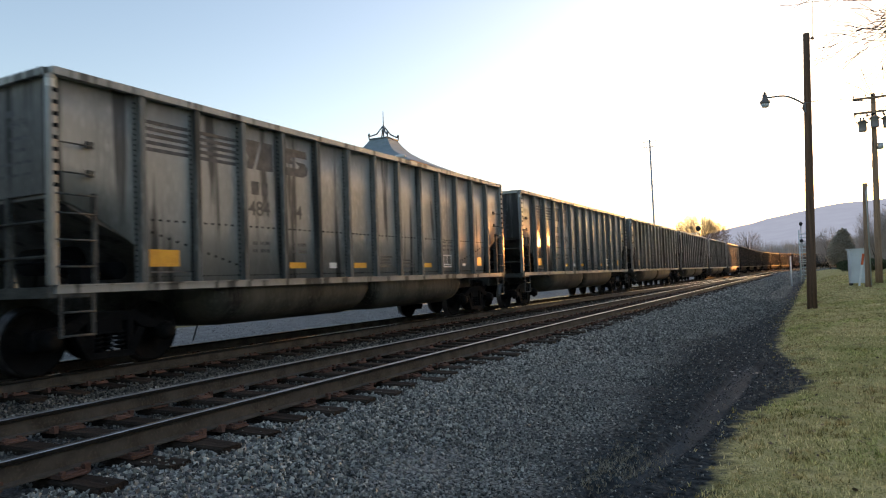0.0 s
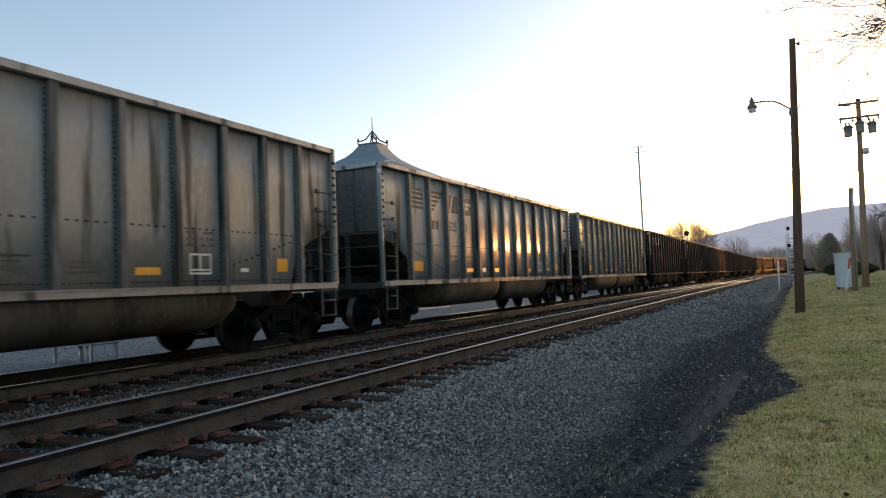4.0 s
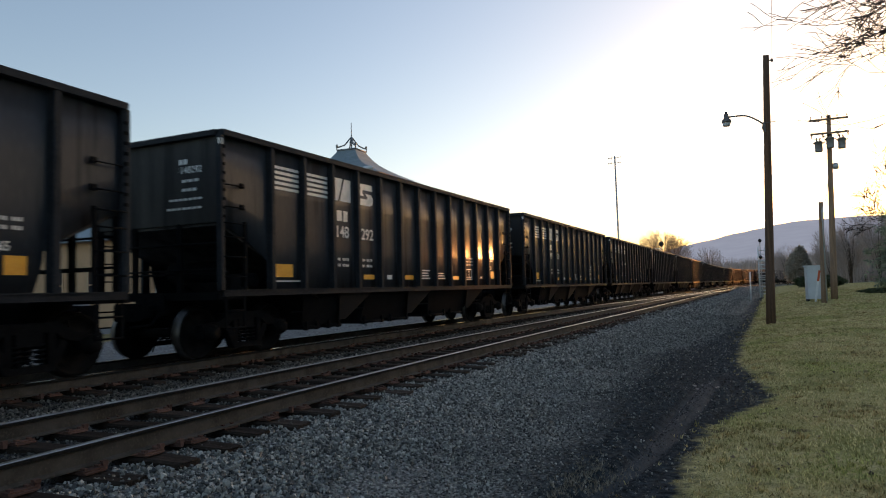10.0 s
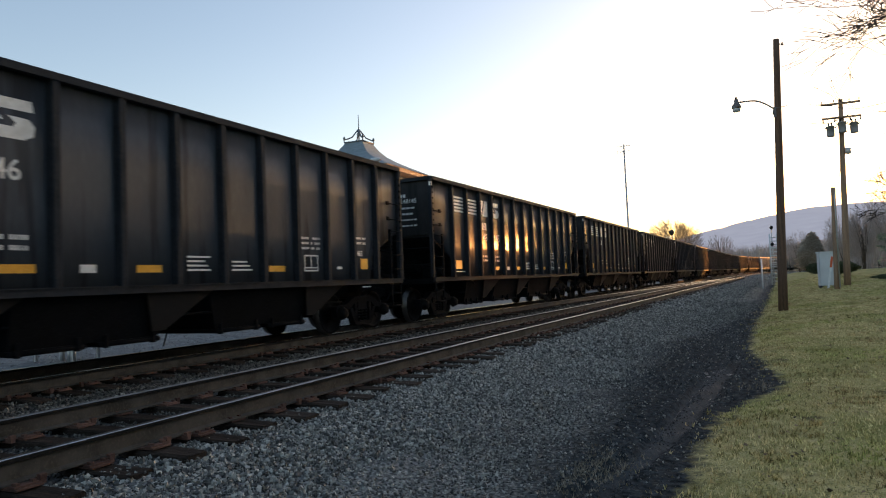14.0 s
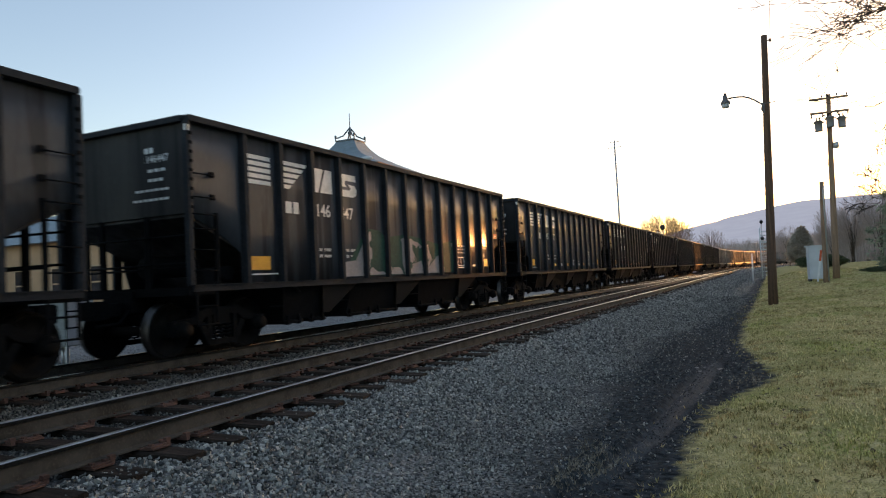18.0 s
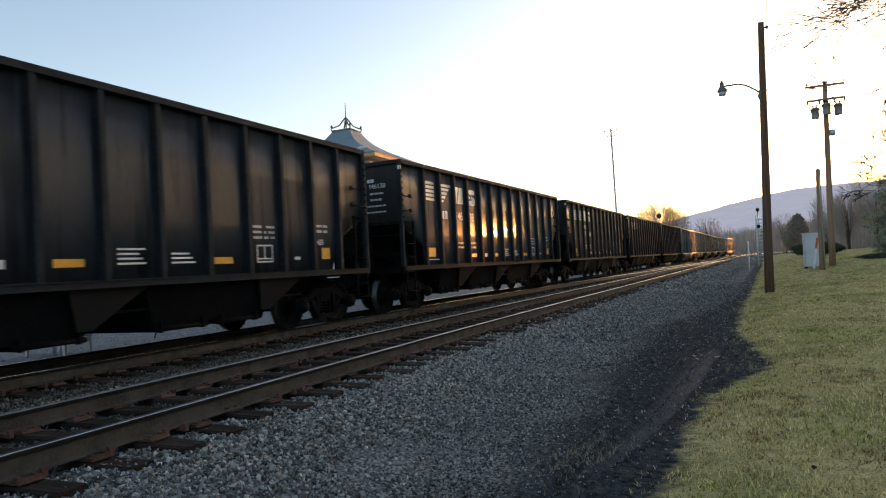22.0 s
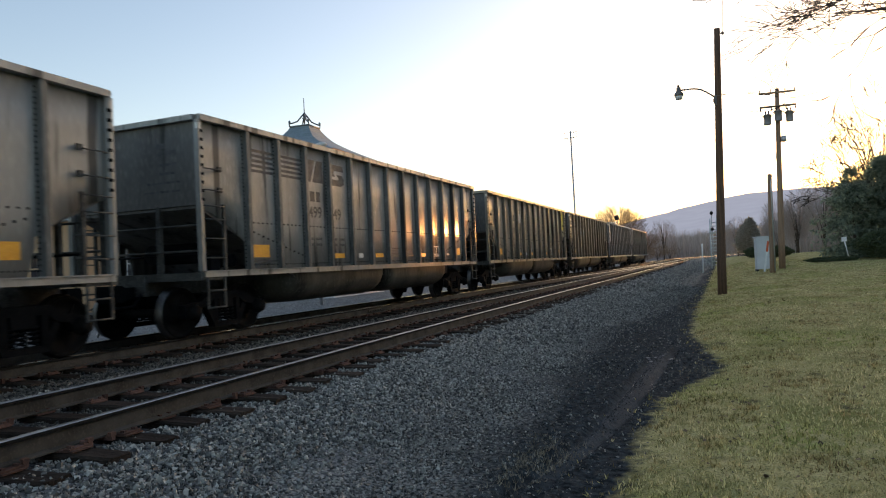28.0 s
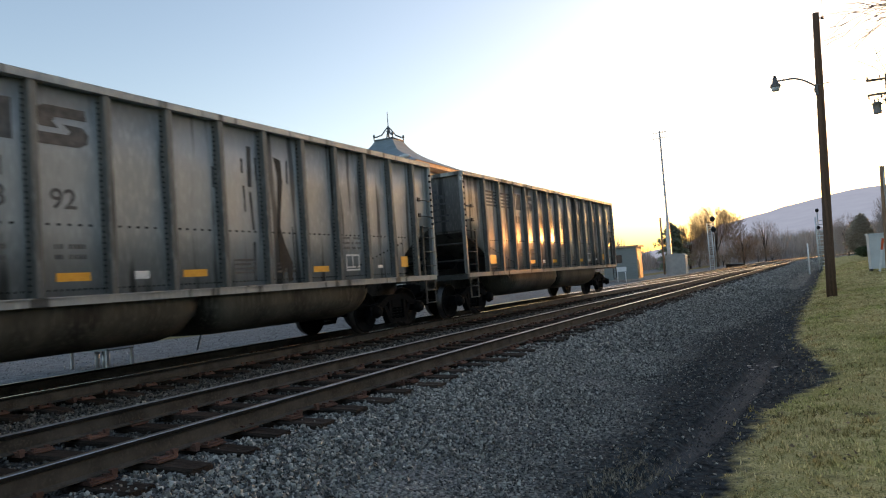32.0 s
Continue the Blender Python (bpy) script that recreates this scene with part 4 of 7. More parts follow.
def wheelset_mesh():
    """Two flanged wheels on an axle, turned round x, with cast web holes marked by ribs."""
    bm = bmesh.new()
    for sx in (-1, 1):
        prof = [(0.10, 0.66), (0.13, 0.67), (0.14, 0.70), (0.33, 0.735), (0.39, 0.70), (0.485, 0.685), (0.485, 0.715), (0.460, 0.735), (0.455, 0.83), (0.40, 0.83), (0.385, 0.785), (0.17, 0.77), (0.14, 0.86), (0.10, 0.87)]
        lathe(bm, [(r, sx * h) for r, h in prof], 22, "x")
        for k in range(5):
            a = 2 * math.pi * k / 5
            c, s = math.cos(a), math.sin(a)
            p = [(sx * 0.79, c * r - s * w, s * r + c * w) for r, w in ((0.19, -0.02), (0.36, -0.012), (0.36, 0.012), (0.19, 0.02))]
            prism(bm, p, (-sx * 0.02, 0, 0))
    tube(bm, [(-1.15, 0, 0), (1.15, 0, 0)], 0.085, 12)
    for f in bm.faces:
        r = [math.hypot(v.co.y, v.co.z) for v in f.verts]
        if min(r) > 0.452:
            f.material_index = 1
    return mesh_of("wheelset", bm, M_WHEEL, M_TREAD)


MESH = {}


def car_template(kind, skin):
    """One empty coal car; kind is tub or hopper."""
    name = "coal_gondola" if kind == "tub" else "coal_hopper"
    t = thing(name)
    trim, iron = (skin, M_TRIM_G) if kind == "tub" else (M_RIB_K, M_UNDER)
    ms = {"side": side_mesh(skin), "esheet": end_sheet_mesh(M_SOOT_G if kind == "tub" else M_SOOT_K), "rib": rib_mesh({"aluminium_sheet": M_RIB_G, "blue_grey_sheet": M_RIB_G, "dusty_tan_sheet": M_RIB_B}.get(skin.name, M_RIB_K)), "chord": chord_mesh(trim), "end_chord": end_chord_mesh(trim), "sill": sill_mesh(trim), "post": post_mesh(trim),
          "ladder": ladder_mesh(iron), "step": step_mesh(iron), "grab": grab_mesh(iron), "end": end_frame_mesh(iron), "cr": corner_rivets(M_UNDER), "st": end_stanchion_mesh(iron), "er": end_rail_mesh(iron)}
    if "truck" not in MESH:
        MESH.update(truck=side_frame_mesh(), spring=spring_mesh(), cap=cap_mesh(), bolster=bolster_mesh(), wheel=wheelset_mesh(), coupler=coupler_mesh(), brake=brake_mesh(),
                    bay_a=hopper_mesh(0.95, 0.76, 0.68), bay_b=hopper_mesh(1.24, 1.6, 1.15), bay_c=hopper_mesh(1.6, 1.7, 1.22), spine=spine_mesh(), gusset=gusset_mesh(), plate=corner_plate_mesh(), tub1=tub_mesh(-4.6, 0.05), tub2=tub_mesh(-0.05, 4.6))
    flip = pose(0, 0, 0, 0, 0, 180)
    for side, m in ((1, pose(0, 0, 0)), (-1, flip)):
        for y in RIBS:
            part("rib", ms["rib"], None, t, "", m @ pose(0, y, 0))
        part("side_sheet", ms["side"], None, t, "", m)
        part("top_chord", ms["chord"], None, t, "", m)
        part("side_sill", ms["sill"], None, t, "", m)
        if kind == "tub":
            if "rv" not in ms:
                ms["rv"] = rivet_rows(M_UNDER)
            tagged(part("seam_rivets", ms["rv"], None, t, "", m), kind="stuff")
        for y, turn in ((-BODY / 2, 1), (BODY / 2, -1)):
            if turn == 1:
                part("corner_post", ms["post"], None, t, "", m @ pose(0, y, 0))
                part("corner_plate", MESH["plate"], None, t, "small white reflector plate", m @ pose(0, y, 0))
            else:
                part("corner_post", ms["post"], None, t, "", m @ pose(0, y, 0) @ Matrix.Diagonal((1, -1, 1, 1)))
            k = Matrix.Diagonal((1, turn, 1, 1))
            part("ladder", ms["ladder"], None, t, "", m @ pose(0, y, 0) @ k)
            part("step", ms["step"], None, t, "", m @ pose(0, y, 0) @ k)
            tagged(part("corner_rivets", ms["cr"], None, t, "", m @ pose(0, y, 0) @ k), kind="stuff")
            for z in (2.62, 3.0):
                part("grab_iron", ms["grab"], None, t, "", m @ pose(0, y, z) @ k)
    for y, m in ((-BODY / 2, pose(0, -BODY / 2, 0)), (BODY / 2, pose(0, BODY / 2, 0, 0, 0, 180))):
        part("end_chord", ms["end_chord"], None, t, "", m)
        part("end_sheet", ms["esheet"], None, t, "soot-darkened end sheet", m)
        part("end_platform", ms["end"], None, t, "", m)
        for x in (-1.45, -0.55, 0.55):
            part("end_stanchion", ms["st"], None, t, "", m @ pose(x, 0, 0))
        for z in (1.55, 2.0):
            part("end_rail", ms["er"], None, t, "", m @ pose(0, 0, z))
        part("coupler", MESH["coupler"], None, t, "", m)
        part("brake_gear", MESH["brake"], None, t, "", m)
    if kind == "tub":
        part("tub", MESH["tub1"], None, t, "dusty rounded belly")
        part("tub", MESH["tub2"], None, t, "dusty rounded belly")
    else:
        for y, key in ((-3.85, "bay_a"), (-1.15, "bay_b"), (2.45, "bay_c")):
            part("hopper_bay", MESH[key], None, t, "", pose(0, y, 0))
        part("centre_sill", MESH["spine"], None, t)
        for y in (-3.6, -0.45, 3.4):
            for m in (pose(0, y, 0), pose(0, -y, 0, 0, 0, 180)):
                part("slope_gusset", MESH["gusset"], None, t, "", m)
    for y in (-6.1, 6.1):
        tr = part("truck", MESH["bolster"], None, t, "near-black cast-steel truck", pose(0, y, 0))
        for m in (pose(0, 0, 0), flip):
            part("side_frame", MESH["truck"], None, tr, "", m)
            for dy in (-0.17, 0.0, 0.17):
                part("spring", MESH["spring"], None, tr, "", m @ pose(0, dy, 0))
            for dy in (-0.915, 0.915):
                part("bearing_cap", MESH["cap"], None, tr, "", m @ pose(0, dy, 0))
        for dy in (-0.915, 0.915):
            part("wheelset", MESH["wheel"], None, tr, "", pose(0, dy, 0.457))
    return t


FONT_CACHE = {}


def text_mesh(text, size, material, bold=0.0):
    key = (text, size, material.name)
    if key not in FONT_CACHE:
        cu = bpy.data.curves.new("lettering", "FONT")
        cu.body, cu.size, cu.offset, cu.extrude = text, size, bold, 0.0015
        ob = new("lettering", cu)
        me = bpy.data.meshes.new_from_object(ob.evaluated_get(bpy.context.evaluated_depsgraph_get()))
        me.materials.clear()
        me.materials.append(material)
        bpy.data.objects.remove(ob)
        FONT_CACHE[key] = me
    return FONT_CACHE[key]


SKIN_X = HALF - DEEP + 0.0135
SIDE = Matrix(((0, 0, 1, 0), (1, 0, 0, 0), (0, 1, 0, 0), (0, 0, 0, 1)))   # flat lettering onto the lawn side, reading along +y


def decal(t, name, polys, material, y, z, label=""):
    """Flat painted shapes on the side sheet; polys in metres along and up."""
    bm = bmesh.new()
    for poly in polys:
        prism(bm, [(-dish(y + a), a, b) for a, b in poly], (0.002, 0, 0))
    return tagged(part(name, bm, material, t, label, pose(SKIN_X, y, z)), kind="stuff" if len(polys) > 1 else "")


def rect(a0, b0, a1, b1):
    return [(a0, b0), (a1, b0), (a1, b1), (a0, b1)]


def lettering(t, text, size, y, z, material, name="lettering"):
    me = text_mesh(text, size, material, 0.004).copy()
    for v in me.vertices:
        v.co.z -= dish(y + v.co.x)
    part(name, me, None, t, "", pose(SKIN_X + 0.004, y, z) @ SIDE)


def bay_y(i):
    """Middle of the panel after rib i (1 to 12)."""
    return RIBS[i - 1] + 0.5


# the emblem's two blocks, plain shapes
BLOCK_A = [[(-0.36, 0), (-0.14, 0), (0.05, 0.5), (-0.36, 0.5), (-0.27, 0.38), (-0.31, 0.30), (-0.24, 0.20), (-0.28, 0.10)], [(-0.07, 0.0), (0.36, 0.0), (0.36, 0.5), (0.12, 0.5)]]
BLOCK_B = [[(-0.33, 0.0), (0.22, 0.0), (0.34, 0.06), (0.36, 0.18), (0.28, 0.27), (0.02, 0.28), (0.12, 0.20), (0.08, 0.15), (-0.35, 0.15)], [(-0.28, 0.22), (-0.04, 0.22), (-0.12, 0.30), (-0.08, 0.36), (0.34, 0.36), (0.32, 0.5), (-0.22, 0.5), (-0.34, 0.44), (-0.36, 0.31)]]


def end_number(t, number, paint):
    """The number in small figures on the leading end."""
    part("end_number", text_mesh(number, 0.17, paint, 0.002), None, t, "", pose(0.60, -BODY / 2 - 0.002, 3.26, 90, 0, 0))


def letter_car(t, style, number, paint, marks, rng):
    """Stripes, emblem blocks, number, reflectors and small data lines on the lawn side."""
    if style == "bars":
        for i, w in ((1, 0.0), (2, 0.0)):
            decal(t, "stripes", [rect(-0.40, 0.10 * k, 0.40, 0.10 * k + 0.055) for k in range(5)], paint, bay_y(i), 3.10)
        by, nz, mz, ny = 3.10, 2.30, 2.66, 3
    elif style == "slant":
        decal(t, "stripes", [[(-0.36 + 0.016 * k, 0.115 * k), (0.36, 0.115 * k), (0.36, 0.115 * k + 0.075), (-0.35 + 0.016 * k, 0.115 * k + 0.075)] for k in range(5)], paint, bay_y(1) - 0.08, 3.0)
        decal(t, "stripes", [[(-0.42, 0.115 * k), (-0.08 + 0.13 * k, 0.115 * k), (0.0 + 0.13 * k, 0.115 * k + 0.075), (-0.42, 0.115 * k + 0.075)] for k in range(5)], paint, bay_y(2) - 0.08, 3.0)
        by, nz, mz, ny = 3.02, 2.52, 2.52, 2
    if style in ("bars", "slant"):
        decal(t, "emblem", BLOCK_A, paint, bay_y(3) - 0.06, by)
        decal(t, "emblem", BLOCK_B, paint, bay_y(4) - 0.08, by)
        decal(t, "reporting_mark", [rect(-0.25, 0, -0.06, 0.23), rect(0.0, 0, 0.16, 0.23)], marks, bay_y(ny) + (-0.05 if style == "slant" else 0), mz)
        if number:
            lettering(t, number[:3], 0.36, bay_y(3) - 0.33, nz, paint, "car_number")
            lettering(t, number[3:], 0.36, bay_y(4) - (0.44 if style == "slant" else 0.28), nz, paint, "car_number")
    elif style == "plain":
        decal(t, "reporting_mark", [rect(-0.28, 0, -0.05, 0.27), rect(0.04, 0, 0.23, 0.27)], paint, bay_y(3), 2.9).matrix_basis.translation.x += 0.004
        if number:
            lettering(t, number[:2], 0.36, bay_y(3) - 0.1, 2.35, paint, "car_number")
            lettering(t, number[2:], 0.36, bay_y(4) - 0.42, 2.35, paint, "car_number")
    for i in (3, 4):
        decal(t, "data_line", [rect(-0.24 + 0.062 * j, 0.13 * k, -0.24 + 0.062 * j + rng.uniform(0.03, 0.048), 0.13 * k + 0.06) for k in range(2) for j in range(7) if j != 2], paint, bay_y(i), 1.66)
    decal(t, "reflector", [rect(-0.30, 0, 0.24, 0.25)], M_YELLOW, bay_y(1) - 0.05, 1.42, "yellow reflective sheet")
    decal(t, "data_line", [rect(-0.32, 0, 0.40, 0.025)], paint, bay_y(1), 1.33)
    for i in (4, 6, 9):
        decal(t, "reflector", [rect(-0.24, 0, 0.22, 0.11)], M_YELLOW, bay_y(i) + rng.uniform(-0.1, 0.05), 1.38, "yellow reflective strip")
    decal(t, "reflector", [rect(-0.14, 0, 0.16, 0.24)], M_YELLOW, bay_y(12), 1.42, "yellow reflective sheet")
    decal(t, "label_patch", [rect(-0.12, 0, 0.12, 0.11)], paint if paint is M_WHITE else M_WHITE, bay_y(5), 1.38)
    for i in (7, 8):
        decal(t, "data_line", [rect(-0.26, 0.07 * k, 0.24 - 0.06 * (k % 3), 0.07 * k + 0.03) for k in range(4 - (i == 8))], paint, bay_y(i), 1.40)
    fr = [rect(-0.23, 0, 0.23, 0.03), rect(-0.23, 0.30, 0.23, 0.33), rect(-0.23, 0.03, -0.20, 0.30), rect(0.20, 0.03, 0.23, 0.30), rect(-0.02, 0.08, 0.01, 0.30), rect(-0.20, 0.06, 0.20, 0.085)]
    decal(t, "data_panel", fr, M_WHITE, bay_y(10), 1.38)
    decal(t, "data_line", [rect(-0.30 + 0.062 * j, 0.10 * k, -0.30 + 0.062 * j + 0.042, 0.10 * k + 0.045) for k in range(3) for j in range(10) if j not in (4, 7 - k)], paint, bay_y(10), 1.82)
    decal(t, "label_patch", [rect(-0.1, 0, 0.1, 0.06)], M_WHITE, bay_y(11), 1.42)
    if paint is M_WHITE:
        lettering(t, "H65", 0.16, bay_y(12) - 0.34, 1.72, paint, "class_mark")
        decal(t, "data_line", [rect(-0.34 + 0.05 * j, 0.11 * k, -0.34 + 0.05 * j + 0.034, 0.11 * k + 0.05) for k in range(2) for j in range(9) if j != 5], paint, bay_y(12), 1.98)
    # the end that leads: number lines
    if number:
        end_number(t, number, paint)
    bm = bmesh.new()
    for k, (x, w, h) in enumerate(((-0.05, 0.22, 0.09), (-0.05, 0.0 if number else 0.44, 0.11), (0.02, 0.42, 0.05), (0.02, 0.36, 0.05), (-0.28, 0.78, 0.04), (-0.34, 0.84, 0.04))):
        z, n = 3.42 - 0.16 * k, max(2, int(w / 0.11))
        for q in range(n):
            a, b = x + w * q / n, x + w * (q + 0.8) / n
            prism(bm, [(a, 0, z), (b, 0, z), (b, 0, z + h), (a, 0, z + h)], (0, -0.002, 0))
    tagged(part("end_lettering", bm, paint, t, "", pose(0.62, -BODY / 2 - 0.001, 0)), kind="stuff")


def scrawl(t, i, z, seed):
    """A quick white spray-can squiggle on one panel."""
    rng = random.Random(seed)
    quads = []
    for cy, r, a0, turn in ((-0.22, 0.13, 2.0, 5.2), (0.02, 0.11, 0.3, -5.6), (0.2, 0.15, 3.4, 4.4), (0.1, 0.22, 4.4, 1.6)):
        n = 14
        ring = [(cy + r * (1 + 0.15 * rng.random()) * math.cos(a0 + turn * j / n), 1.4 * r * math.sin(a0 + turn * j / n), a0 + turn * j / n) for j in range(n + 1)]
        for a, b in zip(ring, ring[1:]):
            quads.append([(p[0] + e * math.cos(p[2]), p[1] + e * math.sin(p[2])) for p, e in ((a, 0.014), (b, 0.014), (b, -0.014), (a, -0.014))])
    ob = decal(t, "spray_scrawl", quads, M_TAG5, bay_y(i), z, "thin grey spray-paint scrawl")
    ob.matrix_basis.translation.x += 0.003


def clip_bay(poly, lo, hi):
    """The piece of an outline between two ribs."""
    for keep, edge in ((lambda p: p[0] >= lo, lo), (lambda p: p[0] <= hi, hi)):
        out = []
        for a, b in zip(poly, poly[1:] + poly[:1]):
            if keep(a):
                out.append(a)
            if keep(a) != keep(b):
                v = (edge - a[0]) / (b[0] - a[0])
                out.append((edge, a[1] + v * (b[1] - a[1])))
        poly = out
        if len(poly) < 3:
            return []
    return poly


def painted(t, name, polys, material, lift, label=""):
    """Flat sprayed shapes over the side; along counts ribs (5.5 is midway between the fifth and the sixth), up in metres."""
    for i in range(1, 13):
        y0 = RIBS[i - 1]
        inside = [clip_bay([(a - i, b) for a, b in poly], 0.075, 0.925) for poly in polys]
        inside = [[(a - 0.5, b) for a, b in p] for p in inside if p]
        if inside:
            ob = decal(t, name, inside, material, y0 + 0.5, 0, label)
            ob.matrix_basis.translation.x += lift


def stroke(points, w, closed=False):
    """Quads along a bent line."""
    pts = points + points[:1] if closed else points
    quads = []
    for (a, b), (c, d) in zip(pts, pts[1:]):
        ln = max(1e-6, math.hypot(c - a, d - b))
        ex, ey = (c - a) / ln * w * 0.5, (d - b) / ln * w * 0.5
        nx, ny = -ey, ex
        quads.append([(a - ex + nx, b - ey + ny), (a - ex - nx, b - ey - ny), (c + ex - nx, d + ey - ny), (c + ex + nx, d + ey + ny)])
    return quads


def ellipse(cx, cz, rx, rz, a0=0.0, turn=6.283, n=22):
    return [(cx + rx * math.cos(a0 + turn * k / n), cz + rz * math.sin(a0 + turn * k / n)) for k in range(n + 1)]


def spray_white(t):
    """A sprayed oval and four tall pale shapes with dark rims."""
    shapes = [[(8.10, 2.02), (8.34, 2.45), (8.50, 2.36), (9.02, 2.16), (9.02, 1.24), (8.72, 1.24), (8.60, 1.52), (8.30, 1.56)],
              [(9.00, 2.14), (9.28, 2.20), (9.50, 2.50), (9.66, 2.46), (9.80, 2.26), (9.98, 2.20), (9.86, 1.72), (9.96, 1.24), (9.00, 1.24)],
              [(10.02, 2.08), (10.32, 2.22), (10.70, 2.24), (11.00, 2.12), (10.98, 1.24), (10.02, 1.24)],
              [(11.02, 2.20), (11.32, 2.40), (11.78, 2.22), (11.52, 1.86), (11.60, 1.62), (11.80, 1.24), (11.02, 1.24)]]
    painted(t, "spray_rim", stroke(ellipse(7.50, 1.76, 0.74, 0.47), 0.045), M_TAG1, 0.003, "pale spray-painted oval")
    painted(t, "spray_haze", [ellipse(7.50, 1.76, 0.68, 0.42)[:-1]], M_TAG5, 0.002)
    loops = stroke(ellipse(7.25, 1.86, 0.15, 0.16, 0.5, 5.2), 0.04) + stroke(ellipse(7.55, 1.90, 0.13, 0.14, 2.0, -5.4), 0.04) + stroke(ellipse(7.80, 1.82, 0.11, 0.20, 1.0, 4.6), 0.04)
    loops += stroke(ellipse(7.35, 1.52, 0.12, 0.12, 3.0, 5.0), 0.035) + stroke(ellipse(7.65, 1.52, 0.14, 0.13, 0.2, -5.0), 0.035) + stroke([(6.95, 1.74), (7.4, 1.70), (8.1, 1.80)], 0.03)
    painted(t, "spray_outline", loops, M_TAG2, 0.006)
    for shape in shapes:
        painted(t, "spray_glow", stroke(shape, 0.13, True), M_TAG1, 0.003)
        painted(t, "spray_letter", [shape], M_TAG1, 0.004, "pale spray-painted letter")
        painted(t, "spray_outline", stroke(shape, 0.055, True), M_TAG2, 0.006)
    inner = stroke([(8.45, 2.25), (8.55, 1.75), (8.85, 1.62)], 0.06) + stroke(ellipse(9.35, 1.95, 0.11, 0.06), 0.05) + stroke([(9.15, 2.05), (9.55, 1.95), (9.72, 1.60), (9.5, 1.50)], 0.05)
    inner += stroke(ellipse(10.55, 2.02, 0.15, 0.06), 0.05) + stroke([(10.1, 1.95), (10.45, 1.80), (10.62, 1.40), (10.8, 1.30)], 0.05) + stroke([(11.15, 1.95), (11.5, 2.10), (11.3, 1.85)], 0.05) + stroke([(11.1, 1.50), (11.3, 1.62), (11.45, 1.32)], 0.05)
    painted(t, "spray_outline", inner, M_TAG2, 0.008)


def tar_streaks(t):
    """Black runs down two panels of the blue-grey car."""
    run = [[(8.30, 3.44), (8.48, 3.40), (8.50, 3.00), (8.42, 2.50), (8.38, 2.20), (8.48, 1.90), (8.66, 1.55), (8.62, 1.24), (8.52, 1.22), (8.48, 1.50), (8.38, 1.26), (8.32, 1.60), (8.30, 2.10), (8.34, 2.60), (8.38, 3.10)]]
    run += stroke([(8.70, 2.2), (8.72, 1.25)], 0.02) + stroke([(8.64, 3.4), (8.63, 3.0)], 0.03)
    painted(t, "black_run", run, M_TAG2, 0.003, "black tar run")
    faint = stroke([(7.70, 3.50), (7.68, 2.90)], 0.09) + stroke([(7.68, 2.75), (7.72, 2.15)], 0.05) + stroke([(7.52, 3.3), (7.52, 3.1)], 0.04) + stroke([(7.54, 2.85), (7.55, 2.45)], 0.035) + stroke([(7.84, 3.35), (7.85, 3.0)], 0.04) + stroke([(7.72, 1.9), (7.70, 1.3)], 0.06) + stroke([(6.88, 3.1), (6.88, 2.8)], 0.04)
    painted(t, "black_run", faint, M_TAG5, 0.003, "thin dark run")


def spray_green(t):
    """Pinkish sprayed letters on a green ground."""
    shapes = [[(4.10, 1.24), (4.16, 1.56), (4.62, 1.60), (4.98, 2.02), (5.02, 1.24)],
              [(5.06, 1.26), (5.02, 2.10), (5.28, 2.28), (5.62, 2.24), (5.78, 2.02), (5.62, 1.80), (5.82, 1.62), (5.80, 1.36), (5.96, 1.26)],
              [(6.02, 2.08), (6.26, 2.10), (6.28, 1.62), (6.50, 1.56), (6.58, 2.12), (6.96, 2.18), (6.96, 1.26), (6.02, 1.26)],
              [(7.04, 2.18), (7.50, 2.16), (7.92, 1.98), (7.70, 1.84), (7.40, 1.86), (7.84, 1.62), (7.98, 1.26), (7.04, 1.26)],
              [(8.06, 2.06), (8.40, 2.02), (8.62, 1.70), (8.96, 1.74), (9.02, 1.26), (8.06, 1.26)],
              [(9.04, 2.00), (9.28, 1.98), (9.40, 1.80), (9.60, 2.08), (9.90, 2.12), (9.62, 1.66), (9.58, 1.26), (9.06, 1.26)]]
    painted(t, "spray_ground", [[(4.4, 1.62), (4.8, 2.02), (5.2, 2.34), (5.7, 2.32), (6.0, 2.16), (6.9, 2.26), (7.6, 2.22), (8.3, 2.14), (9.0, 2.06), (9.96, 2.20), (9.9, 1.26), (4.4, 1.24)]], M_TAG4, 0.003, "green sprayed ground")
    for shape in shapes:
        painted(t, "spray_letter", [shape], M_TAG3, 0.005, "pinkish spray-painted letter")
    holes = [ellipse(5.36, 1.98, 0.13, 0.10)[:-1], [(5.2, 1.26), (5.24, 1.62), (5.5, 1.66), (5.6, 1.30)], [(6.62, 1.26), (6.66, 1.54), (6.8, 1.54), (6.9, 1.26)], [(7.1, 1.44), (7.3, 1.60), (7.55, 1.42), (7.5, 1.30)], [(8.2, 1.6), (8.4, 1.74), (8.46, 1.5)]]
    painted(t, "spray_hole", holes, M_TAG4, 0.007)
    painted(t, "spray_outline", stroke([(5.0, 2.05), (5.02, 1.3)], 0.04) + stroke([(5.6, 1.82), (5.4, 1.78)], 0.04) + stroke([(6.3, 1.6), (6.3, 1.3)], 0.05) + stroke([(7.0, 2.1), (7.0, 1.3)], 0.05) + stroke([(8.02, 2.0), (8.02, 1.3)], 0.05) + stroke([(8.6, 1.72), (8.62, 1.34)], 0.04), M_TAG4, 0.008)


